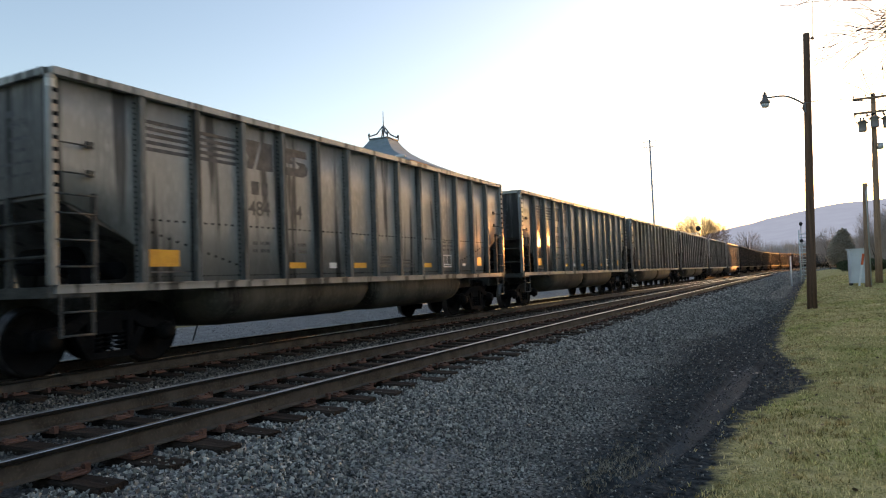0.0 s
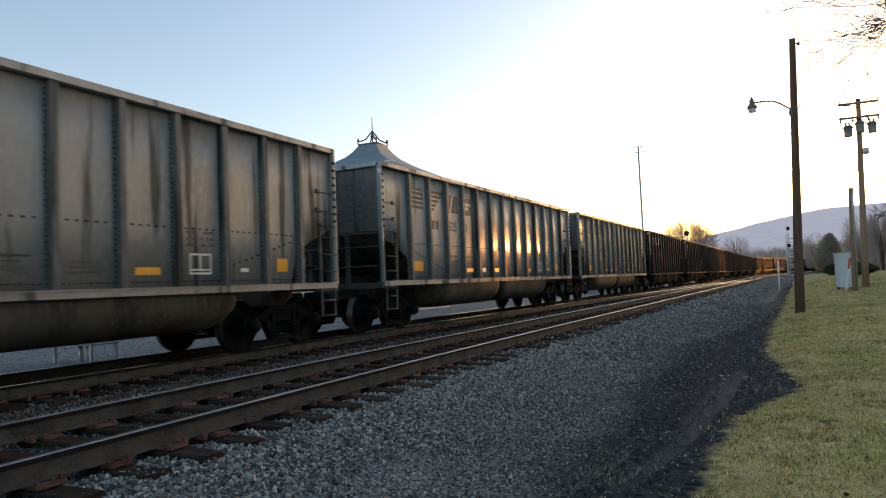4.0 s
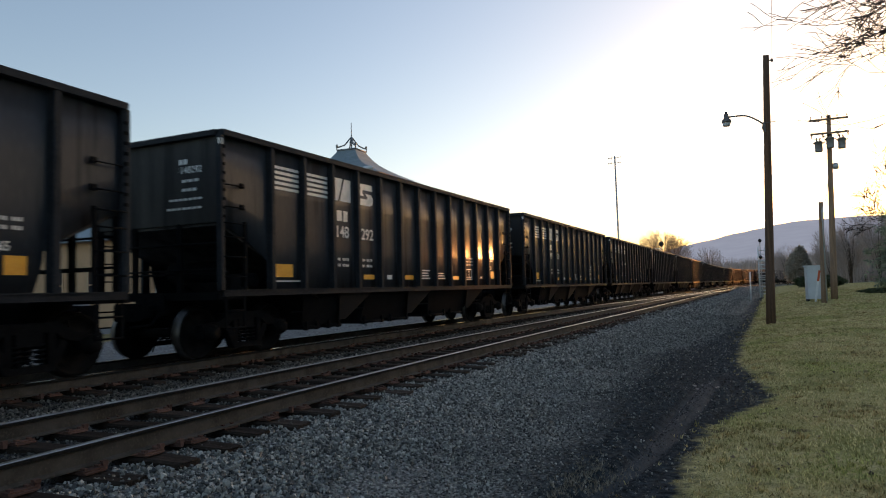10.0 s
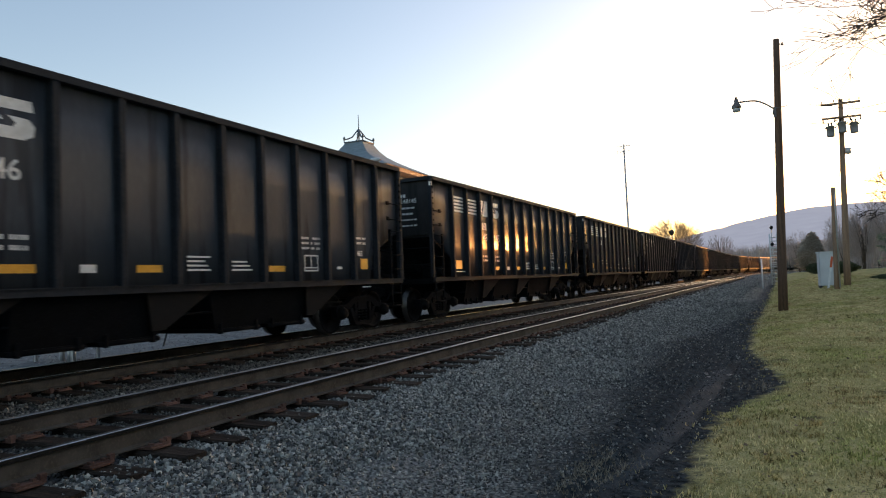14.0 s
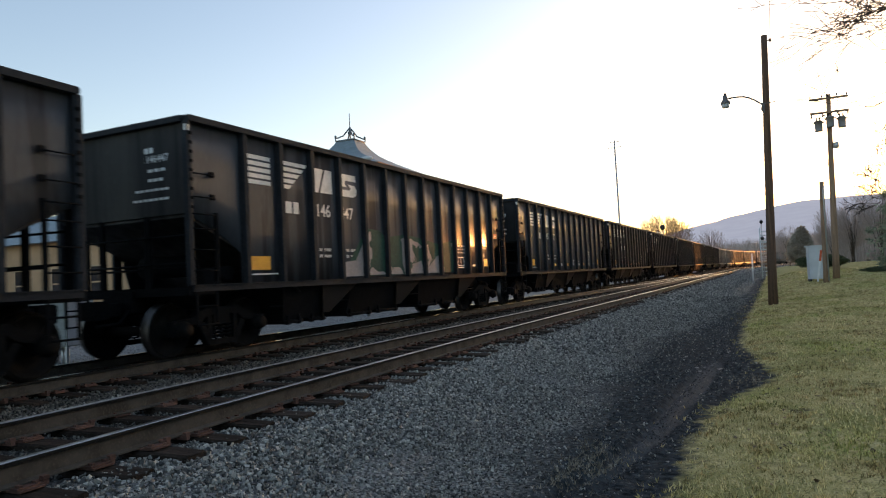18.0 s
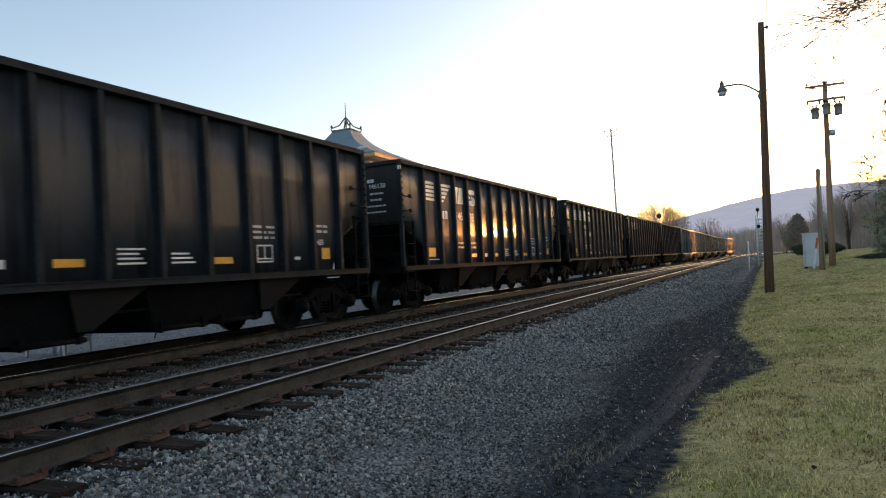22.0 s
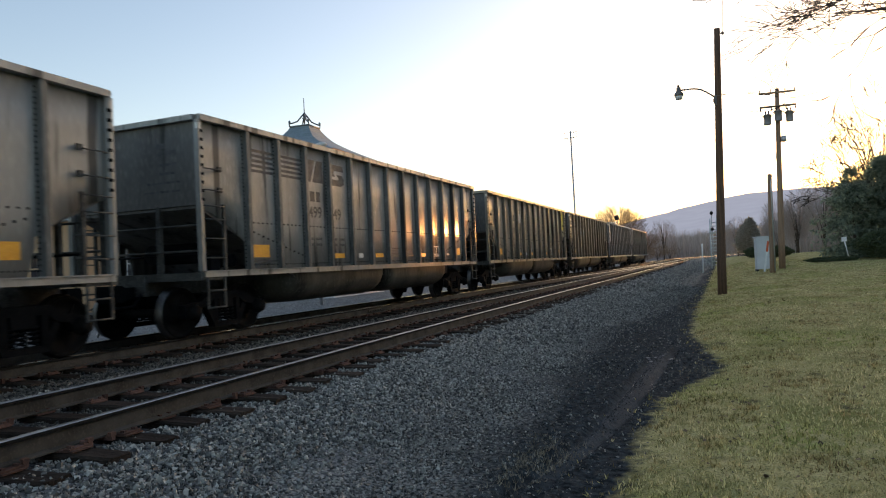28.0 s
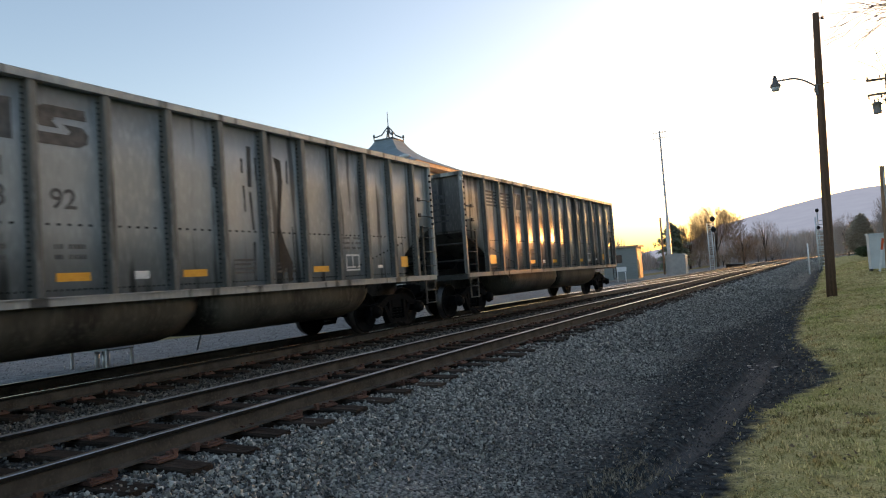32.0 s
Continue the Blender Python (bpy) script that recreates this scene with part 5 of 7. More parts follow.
# kind, skin, lettering style, number, colour of spray paint
CARS = [
    ("tub", "grey", "bars", "482910", ""), ("tub", "grey", "bars", "48474", ""), ("tub", "grey", "bars", "482294", ""), ("tub", "grey", "bars", "474719", ""),
    ("tub", "grey", "bars", "", ""), ("tub", "blue", "slant", "52571", ""), ("tub", "grey", "bars", "48296", ""),
    ("hopper", "black", "bars", "148776", ""), ("hopper", "black", "bars", "146688", "white"), ("hopper", "black", "bars", "149125", ""),
    ("hopper", "black", "bars", "148292", ""), ("hopper", "black", "bars", "149119", ""), ("hopper", "black", "bars", "148384", ""),
    ("hopper", "faded", "slant", "145546", ""), ("hopper", "black", "bars", "148145", ""), ("hopper", "black", "bars", "", ""),
    ("hopper", "faded", "slant", "145275", ""), ("hopper", "faded", "slant", "146447", "green"), ("hopper", "faded", "slant", "145287", ""),
    ("hopper", "black", "bars", "148930", ""), ("hopper", "black", "bars", "147155", ""), ("hopper", "faded", "slant", "146138", ""),
    ("hopper", "black", "bars", "147934", ""), ("hopper", "black", "bars", "146913", ""), ("hopper", "faded", "slant", "146163", ""),
    ("tub", "grey", "bars", "", ""), ("tub", "grey", "bars", "49949", ""), ("tub", "brown", "plain", "10726", ""),
    ("tub", "brown", "bars", "46102", ""), ("tub", "slate", "bars", "48392", ""), ("tub", "grey", "bars", "", ""),
]
LABELS = {"slate": "blue-grey tub coal gondola with black tar runs down its side", "grey": "grey aluminium tub coal gondola with dark stencils, empty and dusty", "blue": "blue-grey tub coal gondola with streaked ribbed sides",
          "brown": "dust-browned tub coal gondola with ribbed sides", "black": "black ribbed coal hopper car with white striped emblem",
          "faded": "faded black coal hopper car with white slanted stripes"}
TRAIN = []


def build_train():
    skins = {"grey": M_GREY, "blue": M_BLUE, "slate": M_BLUE, "brown": M_BROWN, "black": M_BLACK, "faded": M_BLACK2}
    first = {}
    for i, (kind, skin, style, number, spray) in enumerate(CARS):
        set_ribs(skin)
        if skin not in first:
            t = first[skin] = car_template(kind, skins[skin])
        else:
            t = None
        TRAIN.append([t, skin])
    for i, row in enumerate(TRAIN):
        if row[0] is None:
            row[0] = copy_thing(first[row[1]], Matrix())
    for i, (kind, skin, style, number, spray) in enumerate(CARS):
        t = TRAIN[i][0]
        set_ribs(skin)
        paint = M_WHITE if kind == "hopper" else M_DARK
        letter_car(t, style, number, paint, M_RED if number == "145546" else paint, random.Random(i))
        if number in ("148776", "146913"):
            scrawl(t, 1 if number == "148776" else 2, 1.78, i)
        if number == "10726":
            decal(t, "paint_patch", [rect(-0.36, -0.22, 0.42, 0.80)], M_LEMON, BODY / 2 - 0.5, 3.0, "chalky yellow painted corner panel")
            for q, z, h in ((4, 2.85, 0.4), (6, 1.5, 0.5)):
                decal(t, "paint_patch", [rect(-0.3, 0, 0.28, h)], M_BLUE, bay_y(q), z, "pale blue-grey repaint patch")
        if number == "46102":
            decal(t, "paint_patch", [rect(-0.40, 0, 0.40, 0.42)], M_BLUE, bay_y(3), 2.60, "pale blue-grey repaint patch")
            decal(t, "paint_patch", [rect(-0.40, 0, 0.30, 0.42)], M_BLUE, bay_y(4), 2.60, "pale blue-grey repaint patch")
            decal(t, "placard", [rect(-0.30, 0, 0.30, 0.36)], M_WHITE, -BODY / 2 + 0.75, 3.16, "white framed placard")
            decal(t, "placard_face", [rect(-0.26, 0.04, 0.26, 0.32)], M_DARK, -BODY / 2 + 0.75, 3.16).matrix_basis.translation.x += 0.003
        if number == "48392":
            tar_streaks(t)
        if number == "146447":
            decal(t, "notice", [rect(-0.14, 0, 0.14, 0.15)], M_RED, BODY / 2 - 0.62, 2.36, "small red notice with white marks")
            decal(t, "notice_mark", [rect(-0.10 + 0.05 * q, 0.05, -0.07 + 0.05 * q, 0.10) for q in range(4)], M_WHITE, BODY / 2 - 0.62, 2.36).matrix_basis.translation.x += 0.003
        if spray:
            (spray_white if spray == "white" else spray_green)(t)
        tagged(t, LABELS[skin] + (" and spray paint" if spray else ""), "coal car", "cars of the coal train")


build_train()


# ---- ballast stones ----
def stones():
    rng = np.random.default_rng(3)
    # broken, flat-faced lumps
    blocky = np.array([(-1, -0.5, -0.4), (0.7, -0.9, -0.5), (0.9, 0.7, -0.3), (-0.6, 0.8, -0.5), (-0.3, -0.5, 0.8), (0.6, 0.2, 0.65), (-0.5, 0.6, 0.5)])
    blocky_f = np.array([(0, 1, 4), (1, 5, 4), (1, 2, 5), (2, 3, 6), (2, 6, 5), (3, 0, 6), (0, 4, 6), (4, 5, 6), (0, 3, 2), (0, 2, 1)])
    # nearest, middle and distant stretches, with coarser pieces farther off
    for n, s0, s1, lo, hi in ((112000, 1.5, 12.0, 0.011, 0.027), (46000, 11.0, 30.0, 0.017, 0.036), (30000, 28.0, 110.0, 0.030, 0.058), (20000, 105.0, 300.0, 0.08, 0.15)):
        s = s0 + (s1 - s0) * rng.random(n) ** (1.0 if s0 < 5 else 1.25)
        u = np.where(rng.random(n) < 0.55, rng.uniform(-4.7, -0.6, n), rng.uniform(-11.6, -4.2, n))
        lane_side = u - beside(s, DARK_Y, DARK_X)
        thin = np.clip(0.02 - 0.62 * lane_side, 0.02, 1)
        keep = rng.random(n) < thin
        keep &= (s > 0.5 * np.abs(u) + 0.6) & (u < beside(s, EDGE_Y, EDGE_X) - 0.1)
        for rail in (NEAR - 0.755, NEAR + 0.755, FAR - 0.755, FAR + 0.755):
            keep &= np.abs(u - rail) > 0.09
        keep &= ~((np.abs(u - FAR) < 1.3) & (rng.random(n) < 0.4))
        s, u, lane_side = s[keep], u[keep], lane_side[keep]
        n = len(s)
        x, y, th = (np.interp(s, LINE_S, a) for a in (LINE_X, LINE_Y, LINE_TH))
        size = lo + (hi - lo) * rng.beta(1.5, 2.6, n)
        size = size * np.interp(u, [-3.4, -2.0, -1.4], [1.0, 0.66, 0.5])
        z = height(u, s) + rng.uniform(-0.25, 0.7, n) * size
        between = (np.abs(u - NEAR) < 1.3) | (np.abs(u - FAR) < 1.3)
        z = np.where(between, z + rng.uniform(-0.015, 0.024, n), z)
        places = np.stack([x + u * np.cos(th), y - u * np.sin(th), z], -1)
        scales = size[:, None] * rng.uniform(0.5, 1.5, (n, 3))
        dark_bed = (u < -7.7) | (np.abs(u - NEAR) < 0.7)
        spin = rng.uniform(0, 6.28, (n, 3))
        for pick, material, label in ((~dark_bed, M_STONE, "crushed grey stone ballast beside the rails"), (dark_bed, M_STONE_DARK, "darker stone ballast between the rails and along the far track")):
            soup("ballast", blocky, blocky_f, places[pick], scales[pick], spin[pick], material, label=label, category="ballast", kind="stuff")
    n = 6000
    s, u = rng.uniform(7, 34, n), rng.uniform(-21.5, -11.2, n)
    x, y, th = (np.interp(s, LINE_S, a) for a in (LINE_X, LINE_Y, LINE_TH))
    size = rng.uniform(0.008, 0.026, n)
    soup("lot_gravel", blocky, blocky_f, np.stack([x + u * np.cos(th), y - u * np.sin(th), height(u, s) + 0.2 * size], -1), size[:, None] * rng.uniform(0.5, 1.5, (n, 3)), rng.uniform(0, 6.28, (n, 3)), island_mat("lot_stone", (0.10, 0.10, 0.098), (0.42, 0.415, 0.40), 0.8, 1.2, 0.0, 0.2), label="loose grey stones on the lot beyond the tracks", category="gravel", kind="stuff")


stones()


# ---- lawn ----
def lawn():
    rng = np.random.default_rng(8)
    blade = np.array([(-0.5, 0, 0), (0.5, 0, 0), (0.25, 0.25, 0.6), (-0.1, 0.9, 1.0), (1.2, 0.3, 0), (1.6, -0.3, 0), (1.9, 0.1, 0.8), (-1.1, -0.6, 0), (-1.5, -0.2, 0), (-1.7, -0.9, 0.9)])
    bf = np.array([(0, 1, 2), (0, 2, 3), (4, 5, 6), (7, 8, 9)])
    n = 165000
    s = np.where(rng.random(n) < 0.88, 1.0 + 66 * rng.random(n) ** 2.5, rng.uniform(-7, 2, n))
    u = -1.0 + (5.2 + 0.55 * np.abs(s)) * rng.random(n) ** 1.25
    wob = np.array([0.20 * noise.noise((a * 0.8, b * 0.8, 5)) + 0.22 * noise.noise((a * 3.1, b * 3.1, 9)) for a, b in zip(u, s)])
    keep = u > beside(s, EDGE_Y, EDGE_X) + 0.05 + wob + np.abs(rng.normal(0, 0.10, n)) * np.where(rng.random(n) < 0.12, -2.2, 0.6)
    s, u = s[keep], u[keep]
    n = len(s)
    x, y, th = (np.interp(s, LINE_S, a) for a in (LINE_X, LINE_Y, LINE_TH))
    places = np.stack([x + u * np.cos(th), y - u * np.sin(th), height(u, s) - 0.004], -1)
    tall = rng.uniform(0.016, 0.055, n)
    wide = rng.uniform(0.006, 0.011, n) * (1 + s / 14)
    scales = np.stack([wide, wide * 1.6, tall], -1)
    turns = np.stack([rng.normal(0, 0.25, n), rng.normal(0, 0.25, n), rng.uniform(0, 6.28, n)], -1)
    soup("grass", blade, bf, places, scales, turns, M_GRASS, label="short winter grass, half green and half straw", category="grass", kind="stuff")


lawn()


def fallen_leaves():
    rng = np.random.default_rng(12)
    n = 2600
    s = 3.0 + 30 * rng.random(n) ** 1.5
    u = -0.2 + (1.5 + 0.6 * s) * rng.random(n)
    clump = np.array([noise.noise((a * 0.5, b * 0.5, 2)) for a, b in zip(u, s)])
    keep = clump + rng.normal(0, 0.25, n) > 0.02
    s, u = s[keep], u[keep]
    n = len(s)
    x, y, th = (np.interp(s, LINE_S, a) for a in (LINE_X, LINE_Y, LINE_TH))
    leaf = np.array([(-1, 0, 0), (0, -0.6, 0.15), (1, 0, 0.05), (0.1, 0.7, 0.3)])
    soup("fallen_leaves", leaf, np.array([(0, 1, 3), (1, 2, 3)]), np.stack([x + u * np.cos(th), y - u * np.sin(th), height(u, s) + 0.02], -1), rng.uniform(0.012, 0.034, (n, 1)) * np.ones((1, 3)), np.stack([rng.normal(0, 0.4, n), rng.normal(0, 0.4, n), rng.uniform(0, 6.28, n)], -1), island_mat("dead_leaves", (0.045, 0.03, 0.02), (0.36, 0.25, 0.15)), label="dead brown leaves scattered on the lawn", category="leaves", kind="stuff")


fallen_leaves()


def lane():
    """Clods of black mud along the wheel ruts, and dry weed tufts at its edge."""
    rng = np.random.default_rng(17)
    lump = np.array([(-0.9, -0.7, -0.4), (0.8, -0.9, -0.4), (1.0, 0.6, -0.4), (-0.7, 0.9, -0.4), (-0.4, -0.4, 0.5), (0.4, -0.3, 0.7), (0.3, 0.5, 0.5)])
    bf = np.array([(0, 1, 5), (0, 5, 4), (1, 2, 6), (1, 6, 5), (2, 3, 6), (3, 0, 4), (3, 4, 6), (4, 5, 6)])
    n = 16000
    s = 2.5 + 70 * rng.random(n) ** 1.3
    u = np.where(rng.random(n) < 0.6, np.where(rng.random(n) < 0.5, beside(s, RUT_Y, RUT_A), beside(s, RUT_Y, RUT_B)) + rng.choice([-0.12, 0.12], n) + rng.normal(0, 0.05, n), beside(s, DARK_Y, DARK_X) + rng.uniform(-0.3, 1.4, n))
    keep = u < beside(s, EDGE_Y, EDGE_X) + 0.15
    s, u = s[keep], u[keep]
    n = len(s)
    x, y, th = (np.interp(s, LINE_S, a) for a in (LINE_X, LINE_Y, LINE_TH))
    size = rng.uniform(0.003, 0.009, n) * (1 + s / 30)
    soup("mud_clods", lump, bf, np.stack([x + u * np.cos(th), y - u * np.sin(th), height(u, s) + 0.002], -1), size[:, None] * rng.uniform(0.6, 1.4, (n, 3)), np.stack([rng.normal(0, 0.3, n), rng.normal(0, 0.3, n), rng.uniform(0, 6.28, n)], -1), island_mat("black_mud", (0.013, 0.0145, 0.016), (0.11, 0.117, 0.122), 0.8, 1.2), label="clods of black mud and grit in the lane", category="mud", kind="stuff")
    n = 58000
    s = 2.5 + 34 * rng.random(n) ** 1.7
    u = beside(s, EDGE_Y, EDGE_X) - 3.3 * rng.random(n) ** 0.8
    a, b = beside(s, RUT_Y, RUT_A), beside(s, RUT_Y, RUT_B)
    smear = (u > b - 0.06) & (u < a + 0.06) & (s > 6) & (s < 13) & (rng.random(n) < 0.8)
    keep = ~smear & (rng.random(n) < np.interp(u - beside(s, DARK_Y, DARK_X), [-0.5, 0.35], [1.0, 0.24]))
    s, u = s[keep], u[keep]
    n = len(s)
    x, y, th = (np.interp(s, LINE_S, a) for a in (LINE_X, LINE_Y, LINE_TH))
    size = rng.uniform(0.0035, 0.0095, n) * (1 + s / 18)
    soup("lane_gravel", lump, bf, np.stack([x + u * np.cos(th), y - u * np.sin(th), height(u, s) + 0.004], -1), size[:, None] * rng.uniform(0.6, 1.5, (n, 3)), rng.uniform(0, 6.28, (n, 3)), island_mat("fine_dark_gravel", (0.016, 0.0163, 0.0163), (0.42, 0.41, 0.36), 0.6, 2.0, 0.0, 0.45), label="fine dark gravel trodden into the lane", category="gravel", kind="stuff")
    blade = np.array([(-0.5, 0, 0), (0.5, 0, 0), (0.5, 1.2, 1.0), (-0.4, 0.1, 0), (0.1, -0.5, 0), (-2.2, -0.8, 0.8), (0.2, 0.2, 0), (0.8, -0.2, 0), (2.4, -1.2, 0.7)])
    n = 420
    k = rng.choice(5, n, p=(0.42, 0.2, 0.13, 0.1, 0.15))
    cu, cs = np.array([-1.25, -1.34, -1.12, -1.4, 0.0])[k], np.array([5.9, 5.4, 6.2, 6.5, 10.6])[k]
    u, s = cu + rng.normal(0, 0.12, n), cs + rng.normal(0, 0.22, n)
    x, y, th = (np.interp(s, LINE_S, a) for a in (LINE_X, LINE_Y, LINE_TH))
    wide = rng.uniform(0.003, 0.006, n)
    soup("dry_weeds", blade, np.arange(9).reshape(3, 3), np.stack([x + u * np.cos(th), y - u * np.sin(th), height(u, s)], -1), np.stack([wide * 2, wide * 2, rng.uniform(0.02, 0.07, n)], -1), np.stack([rng.normal(0, 0.45, n), rng.normal(0, 0.2, n), rng.uniform(0, 6.28, n)], -1), island_mat("dry_weed_stems", (0.10, 0.085, 0.06), (0.42, 0.37, 0.28)), label="dry weed tufts at the lane's edge", category="weeds", kind="stuff")


lane()


def puddles():
    rng = random.Random(3)
    spots = [(-0.46, 11.85), (-0.20, 11.95)]
    for cx, cy in spots:
        for k in range(4):
            x, y = cx + rng.uniform(-0.10, 0.10), cy + rng.uniform(-0.22, 0.22)
            a = rng.uniform(0.02, 0.045)
            ring = []
            for j in range(12):
                r, c = rng.uniform(0.5, 1.2), 2 * math.pi * j / 12
                ring.append((a * r * math.cos(c), a * 1.4 * r * math.sin(c), 0))
            bm = bmesh.new()
            prism(bm, ring, (0, 0, 0.006))
            z = float(height(x - np.interp(y, LINE_Y, LINE_X), y))
            ob = new("puddle", mesh_of("puddle", bm, M_WATER))
            ob.matrix_basis = pose(x, y, z + 0.010)
            tagged(ob, "small shallow puddle in the black dirt lane", "puddle", "puddles in the lane", "structure")


# The grey base stands in for pale sky reflected in the water.
M_WATER = mat("sky_pale_water", (0.16, 0.17, 0.18), 0.5, 0, (0.03, 0.03, 0.03), 3, None, 10, 0.02)
puddles()


# ---- poles and street furniture ----
def gz(x, y):
    s = float(np.interp(y, LINE_Y, LINE_S))
    return float(height(x - float(np.interp(s, LINE_S, LINE_X)), s))


def timber_pole(parent, x0, x1, h, r0, r1, z0=0.0, skin=None):
    bm = bmesh.new()
    tube(bm, [(x0 + (x1 - x0) * k / 6, 0.012 * math.sin(k * 1.7), z0 - 0.3 * (k == 0) + h * k / 6) for k in range(7)], [r0 + (r1 - r0) * k / 6 for k in range(7)], 14)
    return part("pole", bm, skin or M_POLE, parent, "weathered round timber pole")


M_CAN = mat("grey_can_paint", (0.25, 0.24, 0.232), 0.6, 0.0, (0.19, 0.183, 0.178), 3, (0.29, 0.28, 0.27), 25, 0.05, spec=0.2)
M_IRON = mat("weathered_grey_metal", (0.16, 0.15, 0.145), 0.6, 0.2, (0.11, 0.10, 0.10), 5)


def street_lamp():
    x, y = 1.53, 27.6
    z = gz(x, y)
    t = thing("street_lamp", pose(x, y, z), "leaning timber street-lamp pole with a curved arm, at the lawn's edge", "street lamp")
    timber_pole(t, 0, 0.33, 9.88, 0.165, 0.105, 0.0, M_POLE_DARK)
    ax, az = 0.24, 7.68
    bm = bmesh.new()
    pts = [(ax - 0.1 - 1.25 * k / 8, -0.1, az - 0.38 + 0.42 * math.sin(min(1.0, k / 5) * math.pi / 2)) for k in range(9)]
    tube(bm, pts, 0.030, 8)
    tube(bm, [(ax - 0.12, -0.1, az - 0.62), (ax - 0.17, -0.1, az - 0.52), (ax - 0.13, -0.1, az - 0.36)], 0.025, 7)
    tube(bm, [(ax - 0.16, -0.1, az - 0.34), (ax + 0.32, -0.1, az - 0.30)], 0.016, 6)
    part("arm", bm, M_IRON, t, "thin curved lamp arm")
    bm = bmesh.new()
    hx, hz = pts[-1][0], pts[-1][2]
    lathe(bm, [(0.03, 0.13), (0.075, 0.12), (0.085, 0.0), (0.11, -0.06), (0.165, -0.12), (0.175, -0.20), (0.165, -0.21)], 18, "z", (hx - 0.02, -0.1, hz))
    lamp = part("lamp_head", bm, M_IRON, t, "grey bell-shaped lamp head")
    bm = bmesh.new()
    lathe(bm, [(0.02, 0.21), (0.042, 0.20), (0.045, 0.13), (0.02, 0.125)], 10, "z", (hx - 0.02, -0.1, hz))
    part("photocell", bm, M_BLACKRUB, lamp, "small black photocell")
    bm = bmesh.new()
    lathe(bm, [(0.15, -0.205), (0.13, -0.29), (0.12, -0.34), (0.02, -0.35)], 16, "z", (hx - 0.02, -0.1, hz))
    part("lens", bm, M_CAB, lamp, "clear lamp bowl")
    bm = bmesh.new()
    box(bm, ax - 0.14, ax - 0.06, -0.14, -0.02, az - 0.66, az - 0.30)
    part("bracket", bm, M_IRON, t)
    bm = bmesh.new()
    tube(bm, [(0.33, 0, 9.70), (0.52, -0.02, 9.67)], 0.02, 6)
    lathe(bm, [(0.035, -0.05), (0.055, -0.02), (0.03, 0.0), (0.055, 0.03), (0.03, 0.06)], 10, "z", (0.52, -0.02, 9.67))
    part("insulator", bm, M_BLACKRUB, t)
    wire = thing("overhead_wire", None, "thin overhead wire from the lamp pole", "wire")
    bm = bmesh.new()
    p0, p1 = Vector((x + 0.52, y, z + 9.65)), Vector((0.35, 1.5, 8.6))
    tube(bm, [p0 + (p1 - p0) * k / 12 - Vector((0, 0, 0.6 * math.sin(math.pi * k / 12))) for k in range(13)], 0.009, 5)
    part("cable", bm, M_BLACKRUB, wire)


street_lamp()


def transformer(parent, x, y, z):
    """A round can with a lid, two bushings on top and two on its sides."""
    bm = bmesh.new()
    lathe(bm, [(0.02, 0.33), (0.16, 0.32), (0.235, 0.28), (0.235, 0.24), (0.215, 0.24), (0.21, -0.28), (0.22, -0.29), (0.20, -0.33), (0.02, -0.34)], 20, "z", (x, y, z))
    can = part("transformer", bm, M_CAN, parent, "grey transformer can")
    for dx in (-0.09, 0.08):
        bm = bmesh.new()
        lathe(bm, [(0.035, 0.30), (0.05, 0.37), (0.03, 0.40), (0.05, 0.44), (0.03, 0.48), (0.015, 0.54)], 8, "z", (x + dx, y, z))
        part("bushing", bm, M_BLACKRUB, can)
    for side in (-1, 1):
        bm = bmesh.new()
        tube(bm, [(x + side * 0.20, y - 0.03, z + 0.17), (x + side * 0.28, y - 0.05, z + 0.20), (x + side * 0.33, y - 0.05, z + 0.27)], [0.035, 0.03, 0.018], 7)
        part("side_bushing", bm, M_BLACKRUB, can)


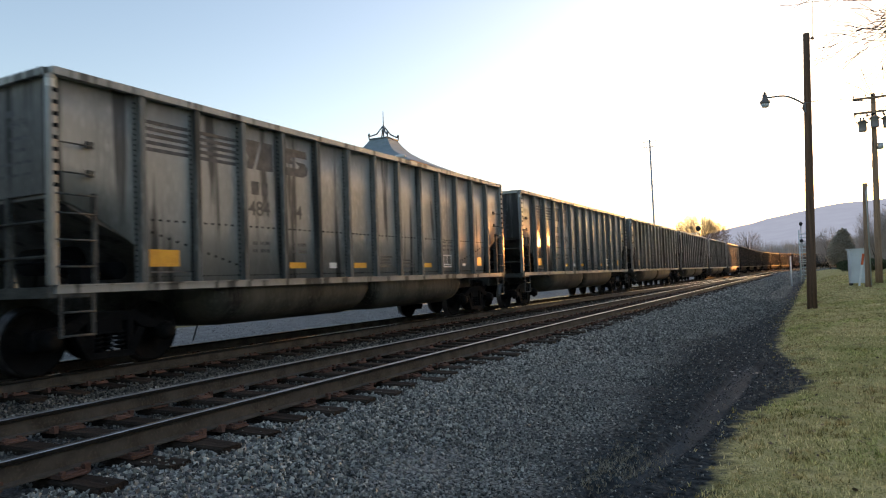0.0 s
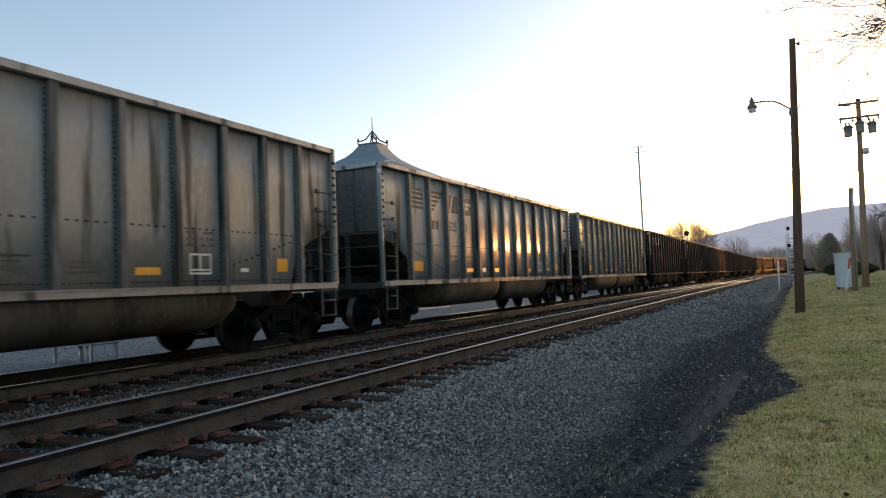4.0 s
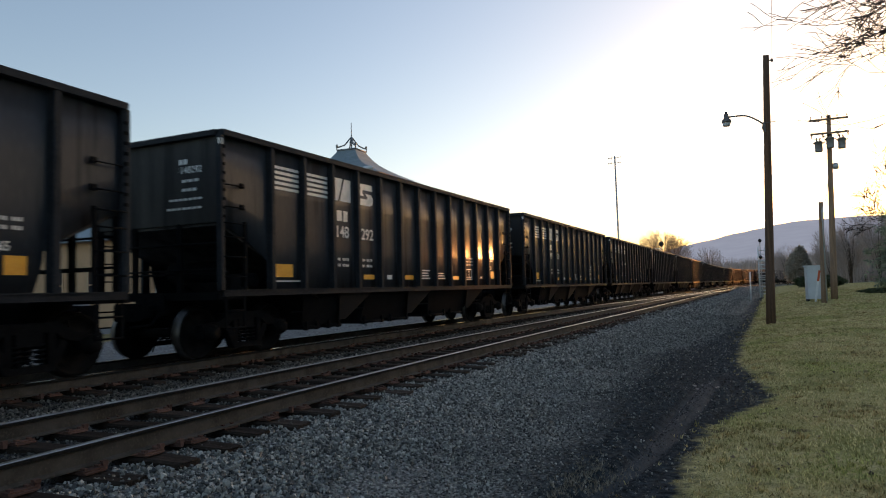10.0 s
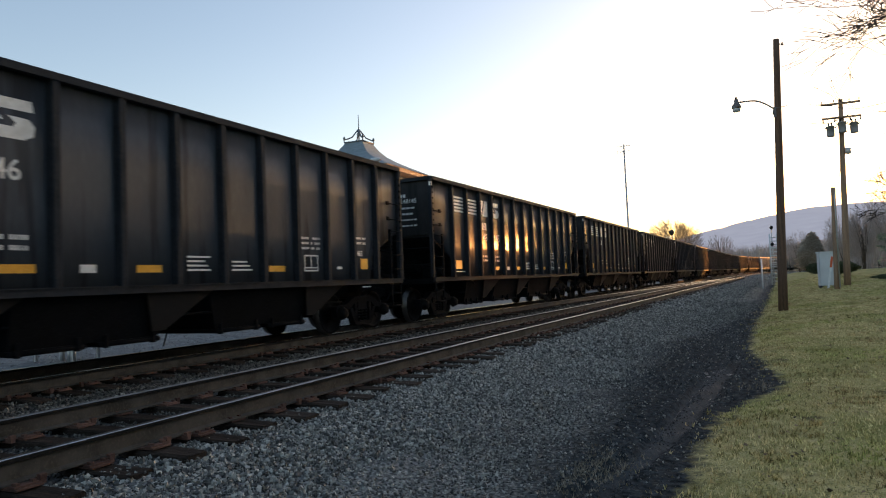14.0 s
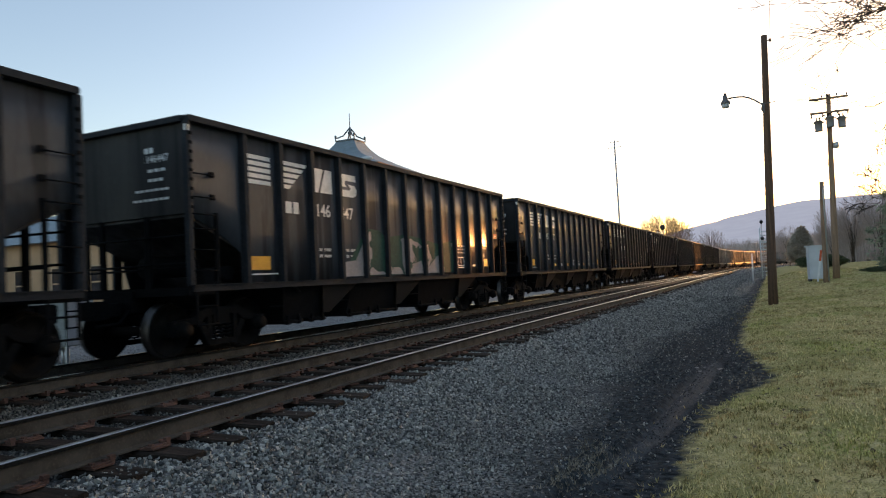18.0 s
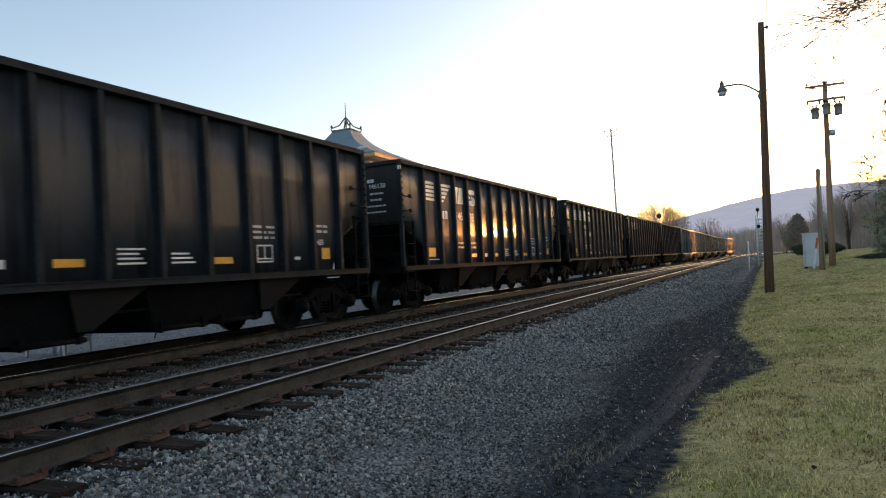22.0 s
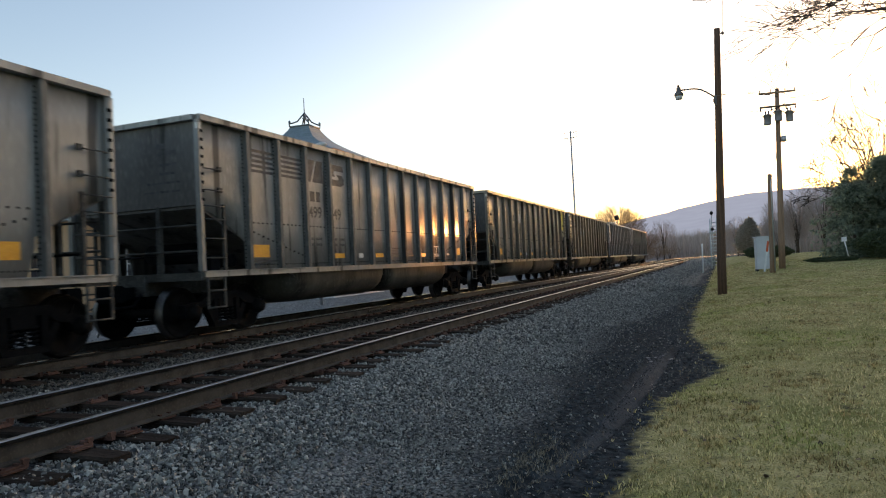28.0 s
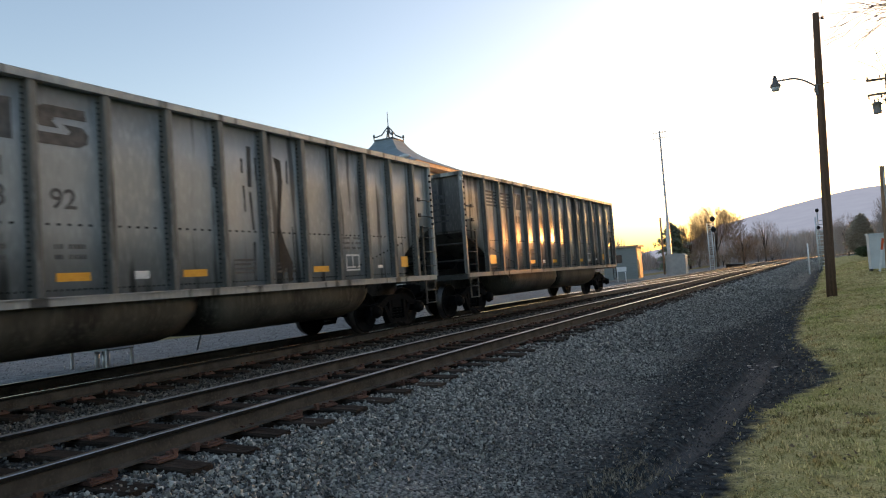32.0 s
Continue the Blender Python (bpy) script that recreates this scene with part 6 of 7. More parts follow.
def power_pole():
    x, y = 6.07, 46.4
    t = thing("power_pole", pose(x, y, gz(x, y)), "timber power pole with two crossarms and three transformers", "utility pole")
    timber_pole(t, 0, 0.28, 11.02, 0.19, 0.12)
    for z, w in ((10.76, 1.02), (9.92, 1.02)):
        bm = bmesh.new()
        box(bm, 0.25 - w, 0.25 + w, -0.21, -0.11, z - 0.06, z + 0.06)
        arm = part("crossarm", bm, M_POLE, t, "timber crossarm")
        for dx in (-w + 0.06, -0.35, 0.45, w - 0.06):
            bm = bmesh.new()
            lathe(bm, [(0.012, 0.06), (0.02, 0.10), (0.05, 0.13), (0.03, 0.16), (0.045, 0.2), (0.02, 0.24)] if z > 10.5 else [(0.015, -0.06), (0.05, -0.1), (0.03, -0.14), (0.05, -0.18), (0.02, -0.26)], 8, "z", (0.25 + dx, -0.16, z))
            part("insulator", bm, M_BLACKRUB, arm)
        bm = bmesh.new()
        for side in (-1, 1):
            tube(bm, [(0.25 + side * 0.42, -0.20, z - 0.05), (0.25 + side * 0.06, -0.16, z - 0.38)], 0.018, 6)
        if z < 10.5:
            part("arm_brace", bm, M_GALV, arm, "thin steel braces")
    for dx, dy, z in ((-0.58, -0.25, 9.14), (0.02, -0.38, 9.30), (0.64, -0.25, 9.24)):
        transformer(t, 0.21 + dx, dy, z)
    bm = bmesh.new()
    lathe(bm, [(0.02, 0.2), (0.15, 0.18), (0.16, -0.16), (0.02, -0.2)], 12, "z", (0.48, -0.12, 7.9))
    part("meter_can", bm, M_GALV, t)
    s = thing("service_pole", pose(4.88, 41.0, gz(4.88, 41)), "short timber service pole beside the cabinet", "utility pole")
    timber_pole(s, 0, 0.12, 5.35, 0.14, 0.11)
    bm = bmesh.new()
    tube(bm, [(0.12, -0.15, 0.1), (0.14, -0.15, 4.9), (0.2, -0.12, 5.1)], 0.035, 6)
    part("conduit", bm, M_GALV, s)


power_pole()


def drop_wire():
    """The slack service wire from the power pole down to the short pole."""
    t = thing("service_wire", None, "slack black service wire between two poles", "wire")
    a, b = Vector((6.24, 46.3, gz(6.07, 46.4) + 8.4)), Vector((5.0, 41.0, gz(4.88, 41) + 5.2))
    bm = bmesh.new()
    tube(bm, [a.lerp(b, k / 14) - Vector((0, 0, 0.9 * math.sin(math.pi * k / 14))) for k in range(15)], 0.016, 5)
    part("cable", bm, M_BLACKRUB, t)


drop_wire()


def lawn_cabinet():
    x, y = 4.8, 44.0
    z = gz(x, y)
    t = thing("equipment_cabinet", pose(x, y, z, 0, 0, 6), "tall pale grey metal equipment cabinet on the lawn", "cabinet")
    bm = bmesh.new()
    box(bm, -0.42, 0.42, -0.3, 0.3, 0.12, 1.95)
    bmesh.ops.bevel(bm, geom=bm.edges[:], offset=0.02, segments=2)
    body = part("body", bm, M_CAB, t)
    bm = bmesh.new()
    box(bm, -0.37, 0.37, -0.325, -0.3, 0.2, 1.86)
    door = part("door", bm, M_CAB, body)
    bm = bmesh.new()
    box(bm, 0.26, 0.30, -0.36, -0.325, 0.95, 1.15)
    part("handle", bm, M_BLACKRUB, door)
    bm = bmesh.new()
    box(bm, -0.48, 0.48, -0.36, 0.36, 1.95, 2.02)
    part("roof", bm, M_CAB, t)
    for dx in (-0.38, 0.38):
        bm = bmesh.new()
        box(bm, dx - 0.05, dx + 0.05, -0.25, 0.25, -0.05, 0.12)
        part("foot", bm, M_BLACKRUB, t)
    m = thing("marker_post", pose(4.68, 42.8, gz(4.68, 42.8), 0, 9, 0), "white plastic marker post with an orange band", "marker post")
    bm = bmesh.new()
    box(bm, -0.05, 0.05, -0.012, 0.012, -0.1, 1.15)
    part("post", bm, M_SIGN, m)
    bm = bmesh.new()
    box(bm, -0.055, 0.055, -0.016, 0.016, 1.15, 1.75)
    part("band", bm, M_ORANGE, m, "orange band")
    w = thing("white_post", pose(2.05, 61, gz(2.05, 61)), "thin white post at the lawn's edge", "post")
    bm = bmesh.new()
    tube(bm, [(0, 0, -0.1), (0.02, 0, 2.4)], 0.055, 8)
    part("post", bm, M_SIGN, w)
    s = thing("lawn_sign", pose(11.75, 56.0, gz(11.75, 56)), "small white sign on a leaning post", "sign")
    bm = bmesh.new()
    tube(bm, [(0, 0, -0.1), (-0.32, 0, 1.6)], 0.04, 8)
    part("post", bm, M_SIGN, s)
    bm = bmesh.new()
    box(bm, -0.48, -0.14, -0.07, -0.05, 1.35, 1.68)
    part("panel", bm, M_SIGN, s)


lawn_cabinet()


def signal_mast(x, y, h, side, big, label):
    """A ladder-like silver mast with round black heads on one side."""
    t = thing("signal_mast", pose(x, y, gz(x, y) if x > 0 else -0.3), label, "railway signal")
    for dx in (-0.32, 0.32):
        bm = bmesh.new()
        tube(bm, [(dx, 0, -0.2), (dx, 0, h - 0.7)], 0.07, 8)
        part("mast", bm, M_CAB, t, "silver-painted mast post")
    k, z = 0, 0.3
    while z < h - 0.8:
        bm = bmesh.new()
        tube(bm, [(-0.32, 0, z), (0.32, 0, z)], 0.045, 5)
        part("rung", bm, M_CAB, t)
        z += 0.36
    bm = bmesh.new()
    tube(bm, [(side, 0, 0.0), (side, 0, h)], 0.05, 8)
    part("head_post", bm, M_GALV, t)
    for z in (h - 0.1, h - 1.75):
        bm = bmesh.new()
        lathe(bm, [(0.02, 0.06), (big, 0.05), (big, -0.05), (0.02, -0.06)], 18, "z", (0, 0, 0))
        for v in bm.verts:
            v.co = Vector((side + v.co.x, -0.12 + v.co.z, z + 1.15 * v.co.y))
        head = part("signal_head", bm, M_BLACKRUB, t, "round black signal head")
        for dz in (-0.2, 0.0, 0.2):
            bm = bmesh.new()
            tube(bm, [(side, -0.17, z + dz), (side, -0.40, z + dz - 0.02)], 0.07, 8, caps=False)
            part("hood", bm, M_BLACKRUB, head)
    for z in (1.9, 3.6):
        bm = bmesh.new()
        box(bm, -0.45, 0.45, -0.12, 0.3, z, z + 0.06)
        part("landing", bm, M_CAB, t)
    return t


signal_mast(3.72, 75, 5.7, -0.12, 0.16, "silver ladder-like railway signal mast with round black heads")
signal_mast(-9.7, 118, 8.0, 0.62, 0.40, "silver ladder-like railway signal mast beyond the tracks")


def sleeper_pile():
    t = thing("sleeper_pile", pose(-6.6, 120, -0.35, 0, 0, 20), "low heap of old dark sleepers beside the track", "timber pile")
    rng = random.Random(6)
    for k in range(9):
        bm = bmesh.new()
        box(bm, -1.25, 1.25, -0.11, 0.11, 0, 0.17)
        part("sleeper", bm, M_TIE, t, "", pose(rng.uniform(-0.3, 0.3), 0.3 * (k % 4) - 0.5, 0.17 * (k // 4) + 0.02 * (k % 2), 0, rng.uniform(-5, 5), rng.uniform(-12, 12)))


sleeper_pile()


def radio_mast():
    t = thing("radio_mast", pose(-10.62, 78, -0.2), "slim lattice radio mast with antenna bars", "radio mast")
    bm = bmesh.new()
    tube(bm, [(0, 0, 0), (0.06, 0, 6.2), (0.06, 0, 6.25), (0.02, 0, 15.75)], [0.18, 0.16, 0.115, 0.085], 8)
    part("mast", bm, M_GALV, t)
    bm = bmesh.new()
    box(bm, -0.22, 0.22, -0.2, 0.2, 0, 4.6)
    part("base_column", bm, M_GALV, t, "square grey base column")
    bm = bmesh.new()
    for z in (14.95, 15.55):
        tube(bm, [(-0.72, 0, z), (0.72, 0, z + 0.05)], 0.035, 5)
        for k in range(5):
            tube(bm, [(-0.70 + 0.35 * k, 0, z - 0.22), (-0.70 + 0.35 * k, 0, z + 0.22)], 0.025, 4)
    part("antenna", bm, M_GALV, t)
    p = thing("lattice_post", pose(-11.6, 80, -0.2), "thin grey post beside the mast", "post")
    bm = bmesh.new()
    tube(bm, [(0, 0, 0), (0, 0, 6.4)], 0.1, 8)
    part("post", bm, M_POLE, p)


radio_mast()


def trackside_buildings():
    t = thing("trackside_shed", pose(-14.25, 71.5, -0.3), "small grey flat-roofed shed with its door side coloured as sunlit", "shed")
    bm = bmesh.new()
    box(bm, -1.75, 1.55, -1.5, 1.5, 0, 3.2)
    wall = part("wall", bm, M_SHED, t)
    bm = bmesh.new()
    box(bm, -1.95, 1.8, -1.7, 1.7, 3.2, 3.38)
    part("roof", bm, M_WOODY, t, "flat tan-edged roof")
    bm = bmesh.new()
    box(bm, 1.55, 1.60, -1.35, 1.2, 0.1, 3.0)
    part("door", bm, M_DOOR, t, "door coloured as sunlit")
    bm = bmesh.new()
    box(bm, -1.0, 0.1, -1.53, -1.5, 1.7, 2.5)
    part("window", bm, M_GLASS, t)
    c = thing("signal_cabin", pose(-9.6, 75, -0.3), "pale grey metal signal equipment cabin", "equipment cabin")
    bm = bmesh.new()
    box(bm, -0.95, 1.0, -1.0, 1.0, 0.15, 1.95)
    part("body", bm, M_CABIN, c)
    bm = bmesh.new()
    prism(bm, [(-1.0, -1.05, 1.95), (1.05, -1.05, 1.95), (0.98, -1.05, 2.12), (0.7, -1.05, 2.24), (0.02, -1.05, 2.3), (-0.66, -1.05, 2.24), (-0.94, -1.05, 2.12)], (0, 2.1, 0))
    part("roof", bm, M_CABIN, c)
    bm = bmesh.new()
    box(bm, 0.1, 0.7, -1.03, -1.0, 0.3, 1.8)
    part("door", bm, M_CABIN, c)
    w = thing("white_board", pose(-14.0, 68.5, -0.4, 0, 0, 4), "white board on two slanting legs before the shed", "sign")
    bm = bmesh.new()
    box(bm, -0.5, 0.5, -0.02, 0.02, 0.95, 1.4)
    part("panel", bm, M_SIGN, w)
    for dx in (-0.4, 0.4):
        bm = bmesh.new()
        tube(bm, [(dx, 0.02, -0.1), (dx * 0.9, 0.02, 0.98)], 0.035, 6)
        part("leg", bm, M_SIGN, w)
    r = thing("relay_cabinet", pose(-14.9, 11.75, -0.47, 0, 0, -4), "grey metal relay cabinet on thin legs beyond the tracks", "cabinet")
    bm = bmesh.new()
    box(bm, -0.75, 0.75, -0.35, 0.35, 0.42, 1.55)
    part("body", bm, M_SHED, r)
    bm = bmesh.new()
    box(bm, -0.80, 0.80, -0.40, 0.40, 1.55, 1.62)
    part("roof", bm, M_CAB, r)
    bm = bmesh.new()
    box(bm, 0.751, 0.76, -0.33, 0.33, 0.45, 1.5)
    part("end_panel", bm, M_CAB, r, "pale end panel")
    bm = bmesh.new()
    box(bm, -0.70, 0.70, -0.362, -0.35, 0.46, 1.5)
    d = part("door", bm, M_SHED, r)
    bm = bmesh.new()
    for k in range(3):
        for j in range(4):
            box(bm, -0.15 + 0.14 * k, -0.06 + 0.14 * k, -0.366, -0.362, 1.0 + 0.045 * j, 1.025 + 0.045 * j)
    part("notice", bm, M_WHITE, d, "rows of small white marks")
    for x in (-0.7, 0.7):
        for y in (-0.32, 0.32):
            bm = bmesh.new()
            box(bm, x - 0.03, x + 0.03, y - 0.03, y + 0.03, -0.1, 0.42)
            part("leg", bm, M_GALV, r)
    for x in (-0.18, 0.1, 0.22):
        bm = bmesh.new()
        tube(bm, [(x, 0, -0.1), (x, 0, 0.42)], 0.06, 8)
        part("conduit", bm, M_GALV, r)


trackside_buildings()


def lot_stake():
    t = thing("marker_stake", pose(-15.37, 15.21, -0.50, -8, 14, 0), "thin dark leaning stake in the gravel lot", "stake")
    bm = bmesh.new()
    box(bm, -0.022, 0.022, -0.012, 0.012, -0.1, 0.62)
    part("stake", bm, M_BLACKRUB, t)


lot_stake()


def station():
    """The station hall across the line: hipped slate roof drawn up to a crested tower cap."""
    cx, cy, zt = -21.75, 38.2, 10.1
    t = thing("station_building", pose(cx, cy, 0), "station building with a flared slate roof and iron roof cresting", "station")
    bm = bmesh.new()
    prof = [(0.66, zt), (0.74, zt - 0.15), (0.95, zt - 0.45), (1.28, zt - 0.80), (1.72, zt - 1.10), (2.2, zt - 1.36), (3.0, zt - 1.74), (3.7, zt - 2.06), (4.3, zt - 2.32)]
    rows = [[bm.verts.new((r * sx, r * sy * 1.05, z)) for sx, sy in ((-1, -1), (1, -1), (1, 1), (-1, 1))] for r, z in prof]
    for a, b in zip(rows, rows[1:]):
        for i in range(4):
            bm.faces.new((a[i], a[(i + 1) % 4], b[(i + 1) % 4], b[i]))
    bm.faces.new(rows[0])
    bm.faces.new(rows[-1][::-1])
    roof = part("tower_roof", bm, M_SLATE, t, "blue-grey flared slate roof")
    bm = bmesh.new()
    box(bm, -4.25, 4.25, -4.45, 4.45, zt - 2.55, zt - 2.321)
    part("cornice", bm, M_WOODY, t, "tan timber cornice")
    bm = bmesh.new()
    box(bm, -3.4, 3.4, -3.5, 3.5, -0.7, zt - 2.55)
    part("tower_wall", bm, M_SIDING, t, "white clapboard wall")
    bm = bmesh.new()
    box(bm, -23.25, -6.25, -11.2, -0.2, -0.7, 4.2)
    part("hall_wall", bm, M_HALL, t, "boarded wall with orange sunlight in its colour")
    bm = bmesh.new()
    prism(bm, [(-23.8, -11.8, 4.2), (-23.8, 0.4, 4.2), (-23.8, -5.7, 6.6)], (18.1, 0, 0))
    part("hall_roof", bm, M_SLATE, t, "grey pitched roof")
    for x in (-21.5, -18.5, -15.5, -12.5, -9.5):
        bm = bmesh.new()
        box(bm, x - 0.5, x + 0.5, -11.24, -11.2, 1.0, 2.7)
        w = part("window", bm, M_GLASS, t)
        bm = bmesh.new()
        for a in (-0.58, 0.5):
            box(bm, x + a, x + a + 0.08, -11.27, -11.2, 0.92, 2.78)
        for z in (0.92, 1.82, 2.70):
            box(bm, x - 0.5, x + 0.5, -11.27, -11.2, z, z + 0.08)
        part("frame", bm, M_WOODY, w)
    for y in (-9.9, -8.3, -6.9, -4.6, -2.2):
        bm = bmesh.new()
        box(bm, -6.25, -6.22, y - 0.32, y + 0.32, 1.0, 2.9)
        w = part("window", bm, M_GLASS, t)
        bm = bmesh.new()
        for a in (-0.40, 0.32):
            box(bm, -6.25, -6.19, y + a, y + a + 0.08, 0.92, 2.98)
        for z in (0.92, 1.92, 2.90):
            box(bm, -6.25, -6.19, y - 0.32, y + 0.32, z, z + 0.08)
        part("frame", bm, M_SIDING, w)
    # cresting
    for sx, sy in ((-1, -1), (1, -1), (1, 1), (-1, 1)):
        bm = bmesh.new()
        pts = [(sx * 0.66, sy * 0.69, zt + 0.02), (sx * 0.69, sy * 0.72, zt + 0.22), (sx * 0.56, sy * 0.58, zt + 0.28), (sx * 0.32, sy * 0.33, zt + 0.42), (sx * 0.12, sy * 0.12, zt + 0.78), (0, 0, zt + 0.98)]
        tube(bm, pts, 0.045, 6)
        lathe(bm, [(0.02, 0.14), (0.07, 0.08), (0.08, 0.0), (0.05, -0.06), (0.02, -0.08)], 8, "z", (sx * 0.67, sy * 0.70, zt + 0.30))
        part("crest_scroll", bm, M_COPPER, t, "scrolled iron cresting")
    bm = bmesh.new()
    for a, b in (((-1, -1), (1, -1)), ((1, -1), (1, 1)), ((1, 1), (-1, 1)), ((-1, 1), (-1, -1))):
        tube(bm, [(a[0] * 0.66, a[1] * 0.69, zt + 0.05), (b[0] * 0.66, b[1] * 0.69, zt + 0.05)], 0.05, 6)
    part("crest_rail", bm, M_COPPER, t)
    bm = bmesh.new()
    lathe(bm, [(0.16, 0.0), (0.05, 0.12), (0.05, 0.5), (0.16, 0.62), (0.05, 0.75), (0.035, 0.95), (0.02, 1.9)], 8, "z", (0, 0, zt + 0.02))
    part("finial", bm, M_COPPER, t, "iron spire")
    l = thing("platform_lamp", pose(-15.4, 28.0, 0.35), "pale grey cobra-head street lamp near the station", "street lamp")
    bm = bmesh.new()
    tube(bm, [(0, 0, -0.9), (-0.6, 0, 6.0), (-0.55, 0, 6.35), (0.1, 0, 6.5)], [0.08, 0.06, 0.04, 0.035], 8)
    part("pole", bm, M_GALV, l)
    bm = bmesh.new()
    lathe(bm, [(0.02, 0.1), (0.12, 0.08), (0.17, 0.0), (0.12, -0.08), (0.03, -0.1)], 12, "z", (0.3, 0, 6.5))
    for v in bm.verts:
        v.co.x = 0.3 + (v.co.x - 0.3) * 1.9
    part("lamp_head", bm, M_CAB, l)


station()


# ---- plants ----
def grow(bm, p, d, length, r, depth, rng, twigs, spread=0.55, droop=0.0, thin=0.0088):
    """A limb that forks; the thin ends gather in twigs."""
    pts, rad = [p], [r]
    q, dd = p.copy(), d.normalized()
    n = 4
    for k in range(n):
        dd = (dd + Vector((rng.gauss(0, 0.13), rng.gauss(0, 0.13), rng.gauss(0, 0.10) - droop))).normalized()
        q = q + dd * length / n
        pts.append(q.copy())
        rad.append(max(thin, r * (1 - 0.42 * (k + 1) / n)))
    tube(bm if depth > 2 else twigs, pts, rad, 7 if depth > 3 else (5 if depth > 1 else 3), caps=False)
    if depth == 0:
        return
    for k in range(rng.choice((2, 3, 3))):
        a = rng.uniform(0, 6.28)
        side = dd.orthogonal().normalized()
        side = (Matrix.Rotation(a, 3, dd) @ side)
        nd = (dd + side * rng.uniform(0.5, 1.2) * spread * 1.4 + Vector((0, 0, 0.10 - droop))).normalized()
        start = pts[rng.choice((2, 3, 4, 4))]
        grow(bm, start, nd, length * rng.uniform(0.62, 0.86), rad[-1] * 0.72, depth - 1, rng, twigs, spread, droop, thin)


def bare_tree(x, y, h, r, depth, seed, label, lean=(0, 0), spread=0.55, z=None, thin=0.0088):
    rng = random.Random(seed)
    t = thing("bare_tree", pose(x, y, gz(x, y) if z is None else z), label, "tree", "bare winter trees")
    trunk, tw = bmesh.new(), bmesh.new()
    grow(trunk, Vector((0, 0, -0.2)), Vector((lean[0], lean[1], 1)), h * 0.34, r, depth, rng, tw, spread, 0.0, thin)
    part("trunk", trunk, M_BARK, t)
    part("crown", tw, M_TWIG, t, "fine bare twigs")


def reaching_tree():
    """A large bare tree outside the lawn whose long limbs reach over it."""
    rng = random.Random(33)
    x, y = 10.3, 25.0
    t = thing("bare_tree", pose(x, y, gz(x, y)), "large bare tree with long fine branches over the lawn", "tree", "bare winter trees")
    trunk, tw = bmesh.new(), bmesh.new()
    tube(trunk, [(0, 0, -0.3), (0.05, 0, 3), (-0.05, 0.05, 7), (0.1, 0, 11)], [0.42, 0.34, 0.24, 0.12], 10)
    for z, dx, dy, dz, ln in ((7.6, -1, 0.05, 0.16, 2.2), (8.6, -1, -0.25, 0.14, 2.7), (9.3, -1, 0.2, 0.10, 2.6), (9.8, -0.9, 0.3, 0.3, 2.4), (7.0, 0.9, 0.3, 0.4, 2.2), (10.2, -0.9, -0.3, 0.3, 2.5), (9.5, 0.4, -0.6, 0.8, 2.0), (10.6, -0.3, 0.2, 1, 2.0)):
        grow(trunk, Vector((0, 0, z)), Vector((dx, dy, dz)), ln * 1.08, 0.10, 5, rng, tw, 0.44, 0.0, 0.0125)
    part("trunk", trunk, M_BARK, t)
    part("crown", tw, M_TWIG, t, "fine bare twigs")


reaching_tree()
bare_tree(15.5, 66, 13, 0.34, 7, 4, "bare tree behind the evergreen shrubs", (-0.05, 0), 0.5, None, 0.02)
bare_tree(18.5, 72, 13, 0.34, 7, 5, "bare tree behind the evergreen shrubs", (0, 0), 0.5, None, 0.02)


